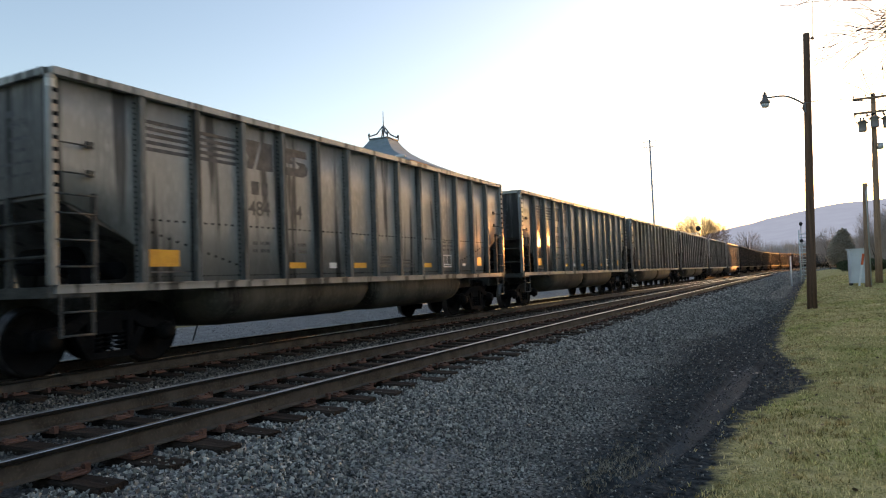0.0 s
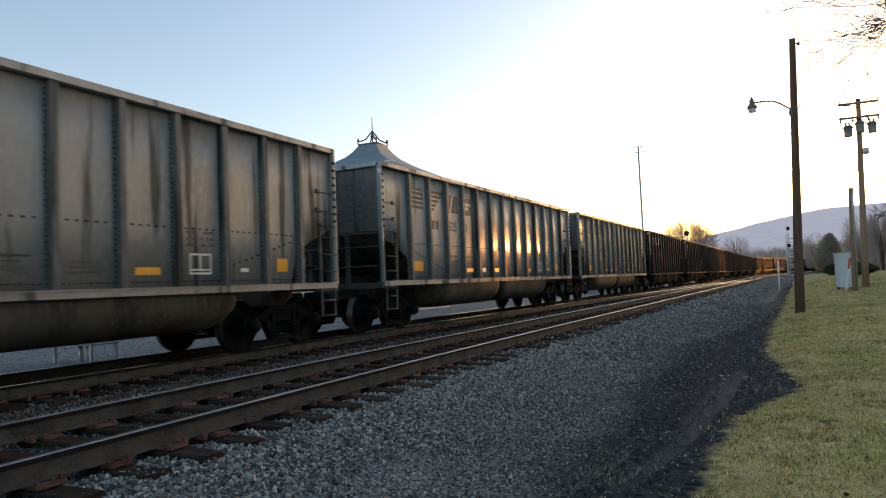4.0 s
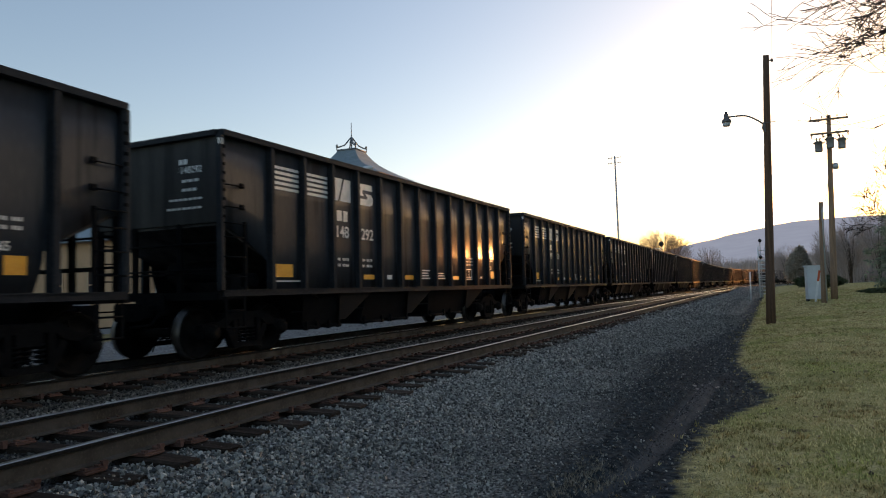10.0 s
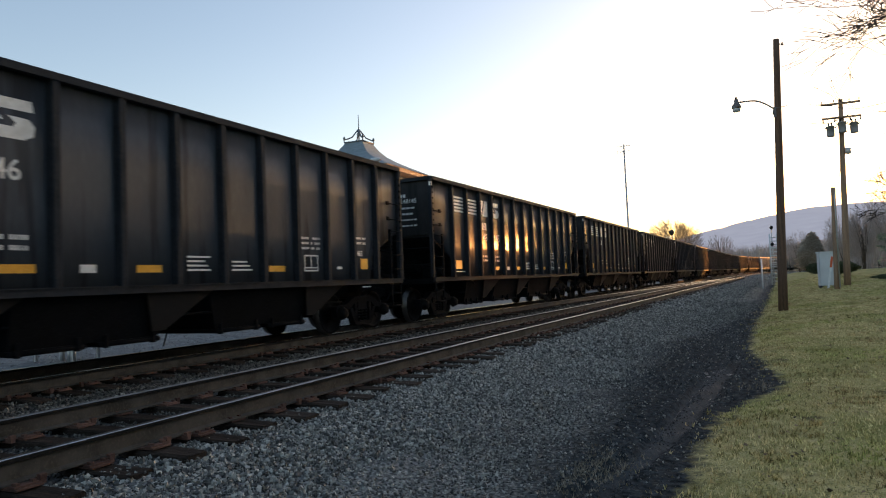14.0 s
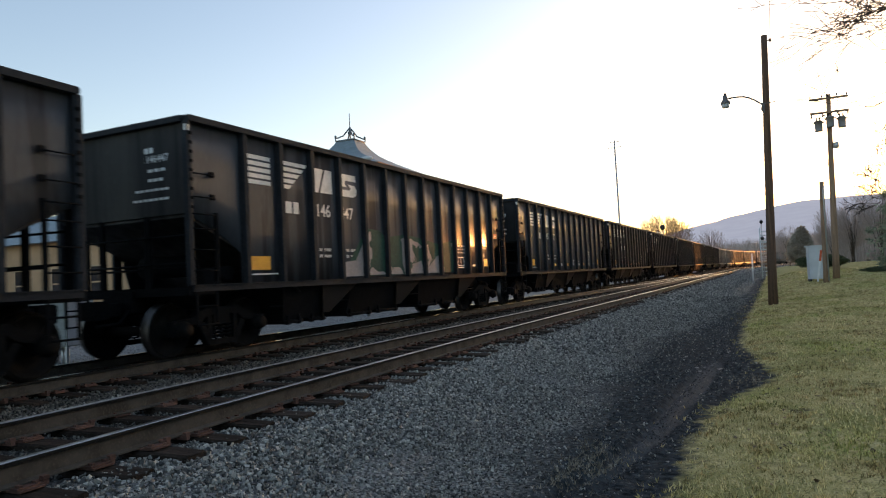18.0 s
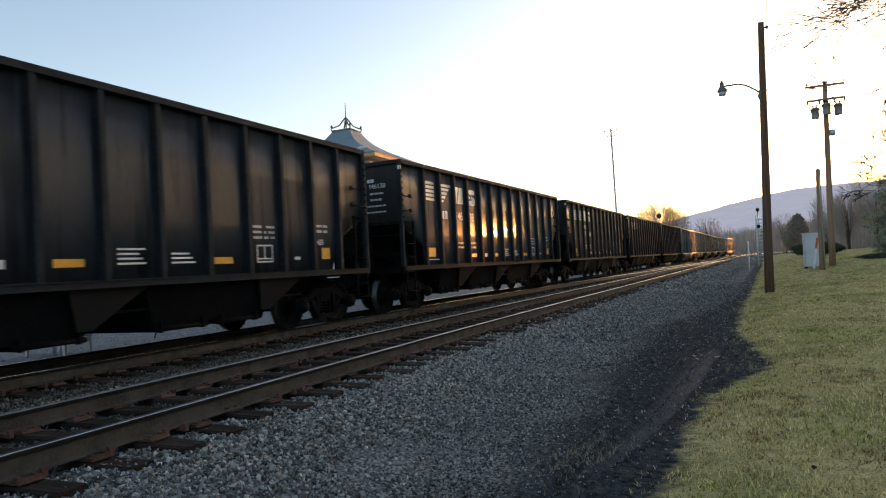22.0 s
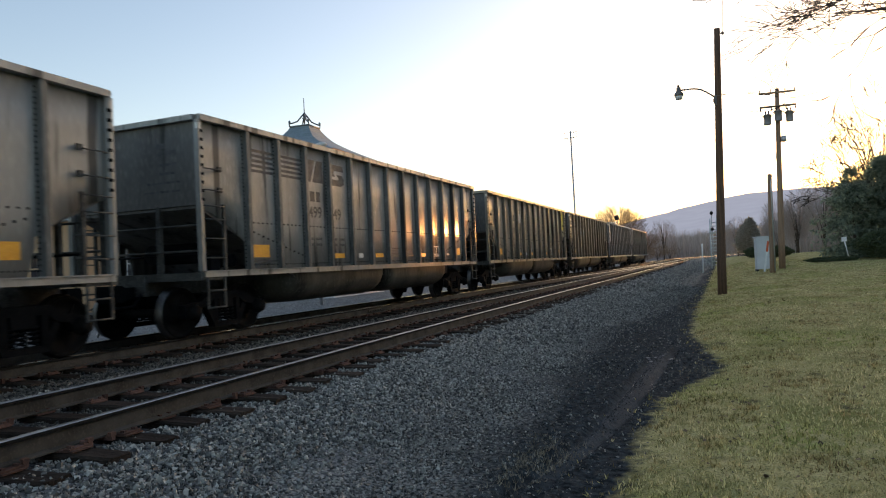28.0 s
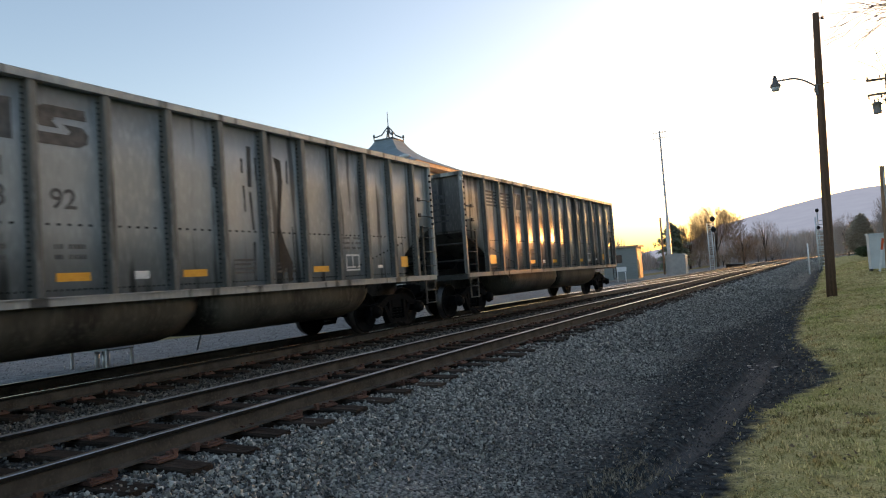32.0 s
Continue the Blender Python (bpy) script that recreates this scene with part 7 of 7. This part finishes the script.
def twig_tree(x, y, w, h, n, seed, material, label, z=-0.3, base=0.22, wide=0.035, trunk=0.22):
    """A bare tree far off: trunk and limbs, and a rounded crown of very many thin upturned twigs."""
    rng = np.random.default_rng(seed)
    t = thing("bare_tree", pose(x, y, z), label, "tree", "bare winter trees")
    rr = random.Random(seed)
    bm, tw = bmesh.new(), bmesh.new()
    for k in range(7):
        a, o = 6.28 * k / 7 + rr.uniform(-0.3, 0.3), rr.uniform(0.2, 0.8)
        e = Vector((o * w * 0.42 * math.cos(a), o * w * 0.42 * math.sin(a), h * (0.92 - 0.35 * o)))
        s0 = Vector((0, 0, h * base * rr.uniform(0.6, 1.3)))
        tube(bm, [s0, s0.lerp(e, 0.5) + Vector((0, 0, h * 0.06)), e], [trunk * 0.55, trunk * 0.35, trunk * 0.12], 5)
    tube(bm, [(0, 0, -0.2), (0.05, 0, h * base), (0, 0.05, h * 0.6)], [trunk, trunk * 0.8, trunk * 0.3], 7)
    stem = part("trunk", bm, M_BARK, t)
    if base < 0.05:
        tagged(stem, kind="stuff")
    v = rng.normal(0, 1, (n, 3))
    v /= np.linalg.norm(v, axis=1)[:, None]
    lob = rng.normal(0, 1, (11, 3))
    lob /= np.linalg.norm(lob, axis=1)[:, None]
    r = (0.70 + 0.34 * np.clip((v @ lob.T).max(1) - 0.7, 0, 1) / 0.3) * rng.random(n) ** 0.42
    c = np.stack([v[:, 0] * r * w / 2, v[:, 1] * r * w / 2, h * (0.5 + base / 2) + v[:, 2] * r * h * (0.5 - base / 2)], -1)
    ln = rng.uniform(0.06, 0.16, n) * h
    twig = np.array([(-0.5, 0, 0), (0.5, 0, 0), (0, 0.3, 1.0), (-0.2, 0.2, 0.4), (0.2, 0.2, 0.45), (5, 1, 1.05), (-0.2, 0, 0.5), (0.2, 0, 0.55), (-5, -1, 0.95)])
    lean = np.stack([np.zeros(n), np.zeros(n), np.arctan2(v[:, 1], v[:, 0])], -1)
    lean[:, 1] = 0.15 + 0.7 * np.hypot(v[:, 0], v[:, 1]) * r + rng.normal(0, 0.25, n)
    wd = wide * rng.uniform(0.5, 1.4, n)
    ob = soup("crown", twig, np.arange(9).reshape(3, 3), c - np.stack([np.zeros(n), np.zeros(n), ln * 0.4], -1), np.stack([wd, wd, ln], -1), lean, material)
    ob.parent = t
    return t


twig_tree(-11.4, 152, 10.5, 13.4, 5200, 6, M_WARM, "broad round-crowned bare tree lit by the low sun")
twig_tree(-16.6, 150, 7.5, 10.0, 3200, 7, M_WARM, "bare tree lit by the low sun")
twig_tree(-6.8, 160, 6.5, 7.5, 2600, 8, M_WARM, "small bare tree beyond the tracks", base=0.08)
twig_tree(-3.0, 190, 6.5, 11.0, 1500, 9, M_WOOD_FAR, "thin bare tree before the mountain", base=0.2)
for k, (x, y, w, h) in enumerate(((-10, 146, 5, 3.6), (-14, 142, 5, 4.2), (-6.5, 152, 4.5, 3.4), (-4.2, 168, 6, 4.0), (-1.5, 178, 6, 4.4), (-19, 152, 6, 4.4))):
    t = twig_tree(x, y, w, h, 1500, 30 + k, M_WARM, "low thicket of brown bare brush", base=0.02, wide=0.03, trunk=0.06)
    t.name = "brush_thicket"
# tall bare trees before the mountain, beyond the lawn
for k, (x, y, w, h) in enumerate(((15.2, 117, 5, 7.6), (17.0, 112, 5, 8.6), (19.8, 108, 5.5, 9.6), (22.5, 112, 6, 10.0), (24.8, 106, 6, 10.6), (11.2, 142, 5, 6.6), (18.6, 124, 5, 8.4), (27.5, 112, 6, 11))):
    twig_tree(x, y, w * 1.1, h * 1.15, 2600, 60 + k, M_WOOD_FAR, "tall thin bare tree at the edge of the woods", z=0.1, base=0.12, wide=0.028, trunk=0.14)


def evergreen(x, y, w, h, n, seed, label, z=None, tiers=15, leaf=0.20, ragged=0.22):
    """A spreading conifer: tiers of branches with drooping sprays, tips of uneven reach."""
    rng = np.random.default_rng(seed)
    z0 = gz(x, y) if z is None else z
    t = thing("evergreen_tree", pose(x, y, z0), label, "tree")
    q = rng.random(n) ** 0.75
    arms = rng.integers(0, tiers * 9, n)
    arm_az, arm_z = rng.uniform(0, 6.28, tiers * 9), np.sort(rng.random(tiers * 9)) ** 1.15
    arm_r = (1 - arm_z) ** 0.62 * (1 + rng.normal(0, ragged, tiers * 9)) * np.where(arm_z < 0.12, 0.8, 1.0)
    a, az_, rr = arms, arm_az[arms], arm_r[arms]
    reach = q * rr * w / 2
    zz = h * (0.03 + 0.93 * arm_z[arms]) + h * (0.07 * q - 0.09 * q ** 2) + rng.normal(0, 0.018 * h, n)
    side = rng.normal(0, 0.055 * w, n) * (1.1 - 0.5 * q)
    pl = np.stack([reach * np.cos(az_) - side * np.sin(az_), reach * np.sin(az_) + side * np.cos(az_), np.maximum(zz, 0.05)], -1)
    spray = np.array([(0, -0.22, 0), (0, 0.22, 0), (0.5, 0.0, 0.16), (1.35, 0.05, -0.12), (0.35, 0.55, -0.05), (0.35, -0.55, 0.0), (0.8, 0.4, -0.2)])
    bf = np.array([(0, 2, 1), (0, 3, 2), (1, 2, 4), (0, 5, 2), (2, 3, 6)])
    turns = np.stack([rng.normal(0, 0.6, n), rng.normal(0.1, 0.45, n), az_ + rng.normal(0, 0.6, n)], -1)
    ob = soup("crown", spray, bf, pl, leaf * rng.uniform(0.6, 1.6, (n, 1)) * np.ones((1, 3)), turns, M_NEEDLE)
    ob.parent = t
    bm = bmesh.new()
    tube(bm, [(0, 0, -0.2), (0.03, 0, h * 0.4), (0, 0.02, h * 0.93)], [0.16, 0.11, 0.02], 7)
    part("trunk", bm, M_BARK, t)
    return t


def leafy(name, x, y, w, d, h, n, seed, material, leaf, label, cat, cone=0.0, z=None, trunk=True):
    """A crown of many small sprays with an uneven outline, round a short stem."""
    rng = np.random.default_rng(seed)
    z0 = gz(x, y) if z is None else z
    t = thing(name, pose(x, y, z0), label, cat)
    tri = np.array([(-0.5, 0, 0), (0.5, 0, 0), (0.15, 0.5, 0.3), (-0.1, 1.0, 0), (0.6, 0.55, -0.25), (-0.6, 0.5, 0.2)])
    bf = np.array([(0, 1, 2), (0, 2, 3), (1, 4, 2), (0, 2, 5)])
    lobes = rng.normal(0, 1, (14, 3))
    lobes /= np.linalg.norm(lobes, axis=1)[:, None]
    v = rng.normal(0, 1, (n, 3))
    v /= np.linalg.norm(v, axis=1)[:, None]
    bump = 0.80 + 0.30 * np.clip((v @ lobes.T).max(1) - 0.75, 0, 1) / 0.25
    r = bump * rng.uniform(0.55, 1.0, n) ** 0.4 * (1 + rng.normal(0, 0.05, n))
    up = v[:, 2] * r
    taper = 1 - cone * (up * 0.5 + 0.5)
    pl = np.stack([v[:, 0] * r * w / 2 * taper, v[:, 1] * r * d / 2 * taper, h * 0.5 + up * h * 0.5], -1)
    pl[:, 2] = np.maximum(pl[:, 2], 0.03 * h)
    turns = np.stack([rng.uniform(-0.9, 0.9, n), rng.uniform(-0.9, 0.9, n), rng.uniform(0, 6.28, n)], -1)
    ob = soup("crown", tri, bf, pl, leaf * rng.uniform(0.6, 1.5, (n, 1)) * np.ones((1, 3)), turns, material)
    ob.parent = t
    if trunk:
        bm = bmesh.new()
        tube(bm, [(0, 0, -0.2), (0.03, 0, h * 0.35), (0, 0.02, h * 0.8)], [0.12, 0.09, 0.03], 7)
        part("trunk", bm, M_BARK, t)
    return t


DARK_FIR = "dense dark evergreen in the partly added row at the lawn's far side"
evergreen(13.0, 60, 6.6, 7.0, 6500, 1, DARK_FIR)
evergreen(15.4, 61, 6.0, 8.0, 6500, 2, DARK_FIR)
evergreen(18.6, 60, 6.4, 8.6, 8000, 12, DARK_FIR)
# Mostly out of view; added to block the low sun and golden sky.
for k, (x, y, h) in enumerate(((23.6, 61, 12.5), (27.6, 62, 14.0), (31.8, 62, 15.0), (36.0, 63, 15.0), (17.2, 58.0, 6.4), (21.2, 59.0, 9.6), (25.5, 60.0, 13.0), (29.6, 61, 14.5), (40, 64, 15.5))):
    evergreen(x, y, 6.2 if h < 10 else 8.4, h, 5000 if h < 10 else 6500, 40 + k, DARK_FIR, leaf=0.26)
leafy("clipped_shrub", 8.45, 73, 3.9, 2.6, 1.25, 6000, 3, M_HEDGE, 0.10, "low rounded dark shrub on the lawn", "shrub", -0.12)
leafy("clipped_shrub", 14.3, 54.5, 4.6, 2.6, 2.15, 7000, 5, M_HEDGE, 0.10, "broad clipped dark shrub on the lawn", "shrub", -0.1)
leafy("low_hedge", 10.3, 54.5, 3.6, 0.9, 0.34, 2600, 4, M_HEDGE, 0.07, "low dark leafy strip on the lawn", "shrub", 0.0, None, False)
leafy("evergreen_tree", 11.1, 118, 5.4, 4.6, 5.8, 5200, 6, M_OLIVE, 0.24, "broad olive-brown conifer beyond the lawn", "tree", 0.55)
evergreen(-19.6, 148, 7.6, 9.6, 4200, 9, "ragged evergreen beyond the trackside shed", -0.3, leaf=0.42, ragged=0.3)


def far_woods():
    """Bare woods at the valley's edge: very many thin upright stems and twigs."""
    rng = np.random.default_rng(4)
    n = 12000
    az = np.radians(rng.uniform(-14, 16, n))
    band = rng.random(n) < 0.45
    dist = np.where(band, rng.uniform(175, 330, n), rng.uniform(560, 780, n))
    tall = rng.uniform(5, 10.5, n) * (0.75 + 0.25 * np.sin(np.degrees(az) * 0.9) + 0.1 * np.sin(np.degrees(az) * 3.1)) * np.where(band, 1.0, 1.5)
    x, y = dist * np.sin(az), dist * np.cos(az)
    # clear of the line's curve, and of the two openings through which the low sun comes
    lx = np.interp(y, LINE_Y[:900], LINE_X[:900])
    foot = y - 2.356 * (x + 7.0)
    open_ = (x > lx - 6) & (dist < 400) & (((foot > 69) & (foot < 92)) | ((foot > 122) & (foot < 190)))
    keep = ~((y < 300) & (np.abs(x - lx + 8) < 16)) & ~open_ & ~((np.degrees(az) < 6.2) & (x > lx - 10) & (dist < 335))
    x, y, tall, band = x[keep], y[keep], tall[keep], band[keep]
    n = len(x)
    stem = np.array([(-0.5, 0, 0), (0.5, 0, 0), (0, 0.2, 1.0), (0, 0.5, 0.15), (1.2, 0.5, 0.25), (9, 0.6, 0.85), (-1.2, 0.3, 0.35), (-8, 0.1, 0.92), (0.6, 2, 0.45), (5, 4, 0.98), (-0.5, -1, 0.3), (-4.5, -3, 0.75)])
    bf = np.array([(0, 1, 2), (3, 4, 5), (3, 6, 7), (3, 8, 9), (3, 10, 11)])
    wide = rng.uniform(0.10, 0.22, n) * np.where(band, 1.0, 1.8)
    turns = np.stack([rng.normal(0, 0.06, n), rng.normal(0, 0.06, n), rng.uniform(0, 6.28, n)], -1)
    soup("far_woods", stem, bf, np.stack([x, y, np.full(n, -0.4)], -1), np.stack([wide, wide, tall], -1), turns, M_WOOD_FAR, label="bare grey-brown woods at the foot of the mountain", category="woods", kind="stuff")


far_woods()


def hill_woods():
    """Bare woods that climb the mountain's foot."""
    rng = np.random.default_rng(21)
    n = 9000
    az = np.radians(rng.uniform(-3, 11.6, n))
    dist = rng.uniform(350, 720, n)
    slope = 0.036 * (dist - 340) * smooth(-2, 7, np.degrees(az))
    tall = rng.uniform(8, 15, n)
    stem = np.array([(-0.5, 0, 0), (0.5, 0, 0), (0, 0.2, 1.0), (0, 0.5, 0.15), (1.2, 0.5, 0.25), (7, 0.6, 0.85), (-1.2, 0.3, 0.35), (-7, 0.1, 0.92), (0.6, 2, 0.45), (4, 4, 0.98)])
    wide = rng.uniform(0.2, 0.4, n)
    turns = np.stack([rng.normal(0, 0.06, n), rng.normal(0, 0.06, n), rng.uniform(0, 6.28, n)], -1)
    soup("hill_woods", stem, np.array([(0, 1, 2), (3, 4, 5), (3, 6, 7), (3, 8, 9)]), np.stack([dist * np.sin(az), dist * np.cos(az), slope - 0.6], -1), np.stack([wide, wide, tall], -1), turns, M_WOOD_FAR, label="bare grey-brown woods climbing the mountain's foot", category="woods", kind="stuff")


hill_woods()


twig_tree(18.3, 73, 8.0, 15.6, 2600, 91, M_TWIG, "tall bare tree with fine tan twigs behind the evergreens", z=0.3, base=0.16, wide=0.026)
for k, (x, y, h) in enumerate(((16.4, 67, 9.4), (19.4, 69, 11.5), (22.5, 70, 12.5), (27, 71, 13))):
    twig_tree(x, y, 5.6, h, 2000, 55 + k, M_TWIG, "twiggy brown winter tree behind the evergreens", z=0.0, base=0.12, wide=0.024)


def screen_row():
    """An added, unseen row beside and behind the camera that blocks low sky."""
    rng = random.Random(2)
    for k in range(20):
        leafy("evergreen_tree", 40 + rng.uniform(-2, 3), -70 + 6.5 * k, 8.0, 8.0, rng.uniform(9.5, 12.5), 2200, 70 + k, M_NEEDLE, 0.8, "tall dense evergreen in the added row beside the lawn", "tree", 0.45, -0.4)


screen_row()


def wood_belt():
    """Added low brush and taller woods east of the line; one gap passes sun."""
    rng = np.random.default_rng(14)
    n = 30000
    foot = rng.uniform(2, 140, n)
    deep = (foot > 27) | (foot < 16.5)
    # low brush close by, that lets the sun over it; tall woods farther off
    x = np.where(deep, rng.uniform(47, 55, n), rng.uniform(27, 40, n))
    y = foot + 2.356 * (x + 7.0)
    hole = (foot > 74) & (foot < 89)
    tall = np.where(deep, 12.6 + 0.7 * np.sin(y * 0.11) + 0.5 * np.sin(y * 0.37 + 1), 5.1 + 0.118 * (x - 26) + 0.5 * np.sin(foot * 2.1))
    z = rng.uniform(0, 1, n) ** 0.85 * (tall - 1.2) - 0.3
    # Sparse tall sprays dapple the sun that crosses the low brush.
    strip = ~deep & (foot > 12) & (rng.random(n) < 0.07) & (np.sin(foot * 2.6) + 0.5 * np.sin(foot * 6.1) > 0.1)
    z = np.where(strip, rng.uniform(4, 10.5, n), z)
    keep = ~hole & (deep | (rng.random(n) < 0.8))
    x, y, z = x[keep], y[keep], z[keep]
    n = len(x)
    spray = np.array([(-0.04, 0, 0), (0.04, 0, 0), (0.1, 0.3, 1.0), (-0.02, 0, 0.3), (0.05, 0.02, 0.36), (0.6, 0.2, 0.9), (-0.03, 0, 0.2), (0.03, 0.03, 0.26), (-0.55, -0.2, 0.8), (0, -0.04, 0.45), (0, 0.04, 0.5), (0.15, -0.6, 1.0), (-0.3, 0, 0.1), (0.3, 0.1, 0.2), (0.05, 0.2, 0.7)])
    bf = np.arange(15).reshape(5, 3)
    size = rng.uniform(1.2, 2.6, n)
    turns = np.stack([rng.normal(0, 0.3, n), rng.normal(0, 0.3, n), rng.uniform(0, 6.28, n)], -1)
    soup("wood_edge", spray, bf, np.stack([x, y, z], -1), size[:, None] * np.ones((1, 3)), turns, M_WOOD_FAR, label="tangled bare woods beyond the lawn, added to shape the low sun", category="woods", kind="stuff")


wood_belt()


def lot_hedge():
    """Added brush beyond the station's lot; hides bright low sky behind the train."""
    rng = np.random.default_rng(19)
    n = 9000
    y = rng.uniform(-70, 60, n)
    x = -46 - 0.25 * np.abs(y - 10) + rng.uniform(-4, 0, n)
    z = rng.random(n) ** 0.9 * (5.6 + 0.7 * np.sin(y * 0.3)) - 0.5
    spray = np.array([(-0.05, 0, 0), (0.05, 0, 0), (0.1, 0.3, 1.0), (-0.02, 0, 0.3), (0.05, 0.02, 0.36), (0.6, 0.2, 0.9), (-0.03, 0, 0.2), (0.03, 0.03, 0.26), (-0.55, -0.2, 0.8), (-0.3, 0, 0.1), (0.3, 0.1, 0.2), (0.05, 0.2, 0.7)])
    turns = np.stack([rng.normal(0, 0.3, n), rng.normal(0, 0.3, n), rng.uniform(0, 6.28, n)], -1)
    soup("lot_hedge", spray, np.arange(12).reshape(4, 3), np.stack([x, y, z], -1), rng.uniform(0.6, 1.4, (n, 1)) * np.ones((1, 3)), turns, M_WOOD_FAR, label="added bare brush that hides low sky beyond the lot", category="hedge", kind="stuff")


lot_hedge()


def mountain():
    """A long wooded ridge, far behind the valley, that sinks behind the line."""
    m = bpy.data.materials.new("glowing_haze_ridge")
    m.use_nodes = True
    nd, l = m.node_tree.nodes, m.node_tree.links
    b = nd["Principled BSDF"]
    b.inputs["Roughness"].default_value = 1.0
    b.inputs["Specular IOR Level"].default_value = 0.0
    tc, nz = nd.new("ShaderNodeTexCoord"), nd.new("ShaderNodeTexNoise")
    nz.inputs["Scale"].default_value, nz.inputs["Detail"].default_value = 0.02, 8
    l.new(tc.outputs["Object"], nz.inputs["Vector"])
    mx = nd.new("ShaderNodeMix")
    mx.data_type = "RGBA"
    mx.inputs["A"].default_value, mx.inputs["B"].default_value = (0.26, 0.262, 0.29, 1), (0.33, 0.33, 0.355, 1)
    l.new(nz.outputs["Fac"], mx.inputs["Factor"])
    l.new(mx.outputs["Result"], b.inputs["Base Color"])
    # The pale tint and a faint glow stand in for distance haze.
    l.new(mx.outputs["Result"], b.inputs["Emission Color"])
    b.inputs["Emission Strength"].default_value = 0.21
    az = [-180, -90, -40, -20, -10, -6, -4.7, -3, -1.2, 1.8, 5.1, 7.8, 11, 14, 17, 19, 24, 40, 90, 180]
    el = [1.2, 1.0, 1.0, 0.9, 0.9, 1.6, 2.4, 2.85, 3.2, 3.8, 4.33, 4.42, 4.4, 4.0, 3.0, 1.6, 1.0, 1.6, 1.6, 1.2]
    verts, faces = [], []
    degs = np.arange(-180, 180.01, 0.4)
    for a in degs:
        e = np.interp(a, az, el) + 0.05 * noise.noise((a * 0.9, 0, 0)) + 0.025 * noise.noise((a * 5, 1, 0))
        for k, (d, f) in enumerate(((1500, 0.0), (1800, 0.45), (2150, 0.8), (2400, 1.0), (2800, 0.6))):
            hh = 1.1 + d * math.tan(radians(e)) * f
            dd = d + 60 * noise.noise((a * 0.3, k, 2))
            verts.append((dd * math.sin(radians(a)), dd * math.cos(radians(a)), hh if k else -2))
    for i in range(len(degs) - 1):
        for k in range(4):
            faces.append((i * 5 + k, (i + 1) * 5 + k, (i + 1) * 5 + k + 1, i * 5 + k + 1))
    ob = raw("mountain_backdrop", verts, faces, m, "structure", "blue-grey wooded mountain ridge with a glow for haze", "mountain")
    for p in ob.data.polygons:
        p.use_smooth = True


mountain()


# ---- what moves ----
PHASE_T = [-2, 0, 1, 2, 5, 6, 7, 8, 9, 10, 11, 12, 13, 14, 17, 18, 19, 20, 21, 22, 23, 24, 25, 26, 29, 30, 32, 34]
PHASE = [1.5, 5.28, 7.28, 9.50, 15.2, 17.12, 18.85, 21.15, 23.1, 24.8, 26.9, 28.6, 30.5, 32.4, 38.1, 40.0, 41.8, 43.6, 45.5, 47.2, 49.1, 50.6, 52.6, 54.27, 59.15, 61.3, 64.45, 67.8]
PITCH = 15.908


def travel(n, t):
    """Metres along the line of the leading end of car n at t seconds."""
    return float(np.interp(t, PHASE_T, PHASE)) + (n - t) * PITCH


def motions():
    for i, (car, _) in enumerate(TRAIN):
        n = i - 1
        rows = []
        for k in range(0, 65):
            t = k * 0.5
            s = travel(n, t) + BODY / 2
            rows.append((t, on_line(max(s, -110), FAR)))
        walk(car, rows)
        # wheels turn while they pass close by
        near = [k / 30 for k in range(0, 961) if -2 < travel(n, k / 30) + BODY / 2 < 34]
        if not near:
            near = [0.0]
        a, b = near[0], near[-1]
        times = sorted({0.0, 32.0} | {a + j / 30 for j in range(int(round((b - a) * 30)) + 1)})
        for truck in [o for o in car.children if o.name.startswith("truck")]:
            for w in [o for o in truck.children if o.name.startswith("wheelset")]:
                y = w.matrix_basis.translation.y
                turns = []
                for t in times:
                    tt = min(max(t, a), b)
                    ang = math.degrees((travel(n, tt) - travel(n, a)) / 0.457)
                    turns.append((t, pose(0, y, 0.457, ang, 0, 0)))
                walk(w, turns)


motions()
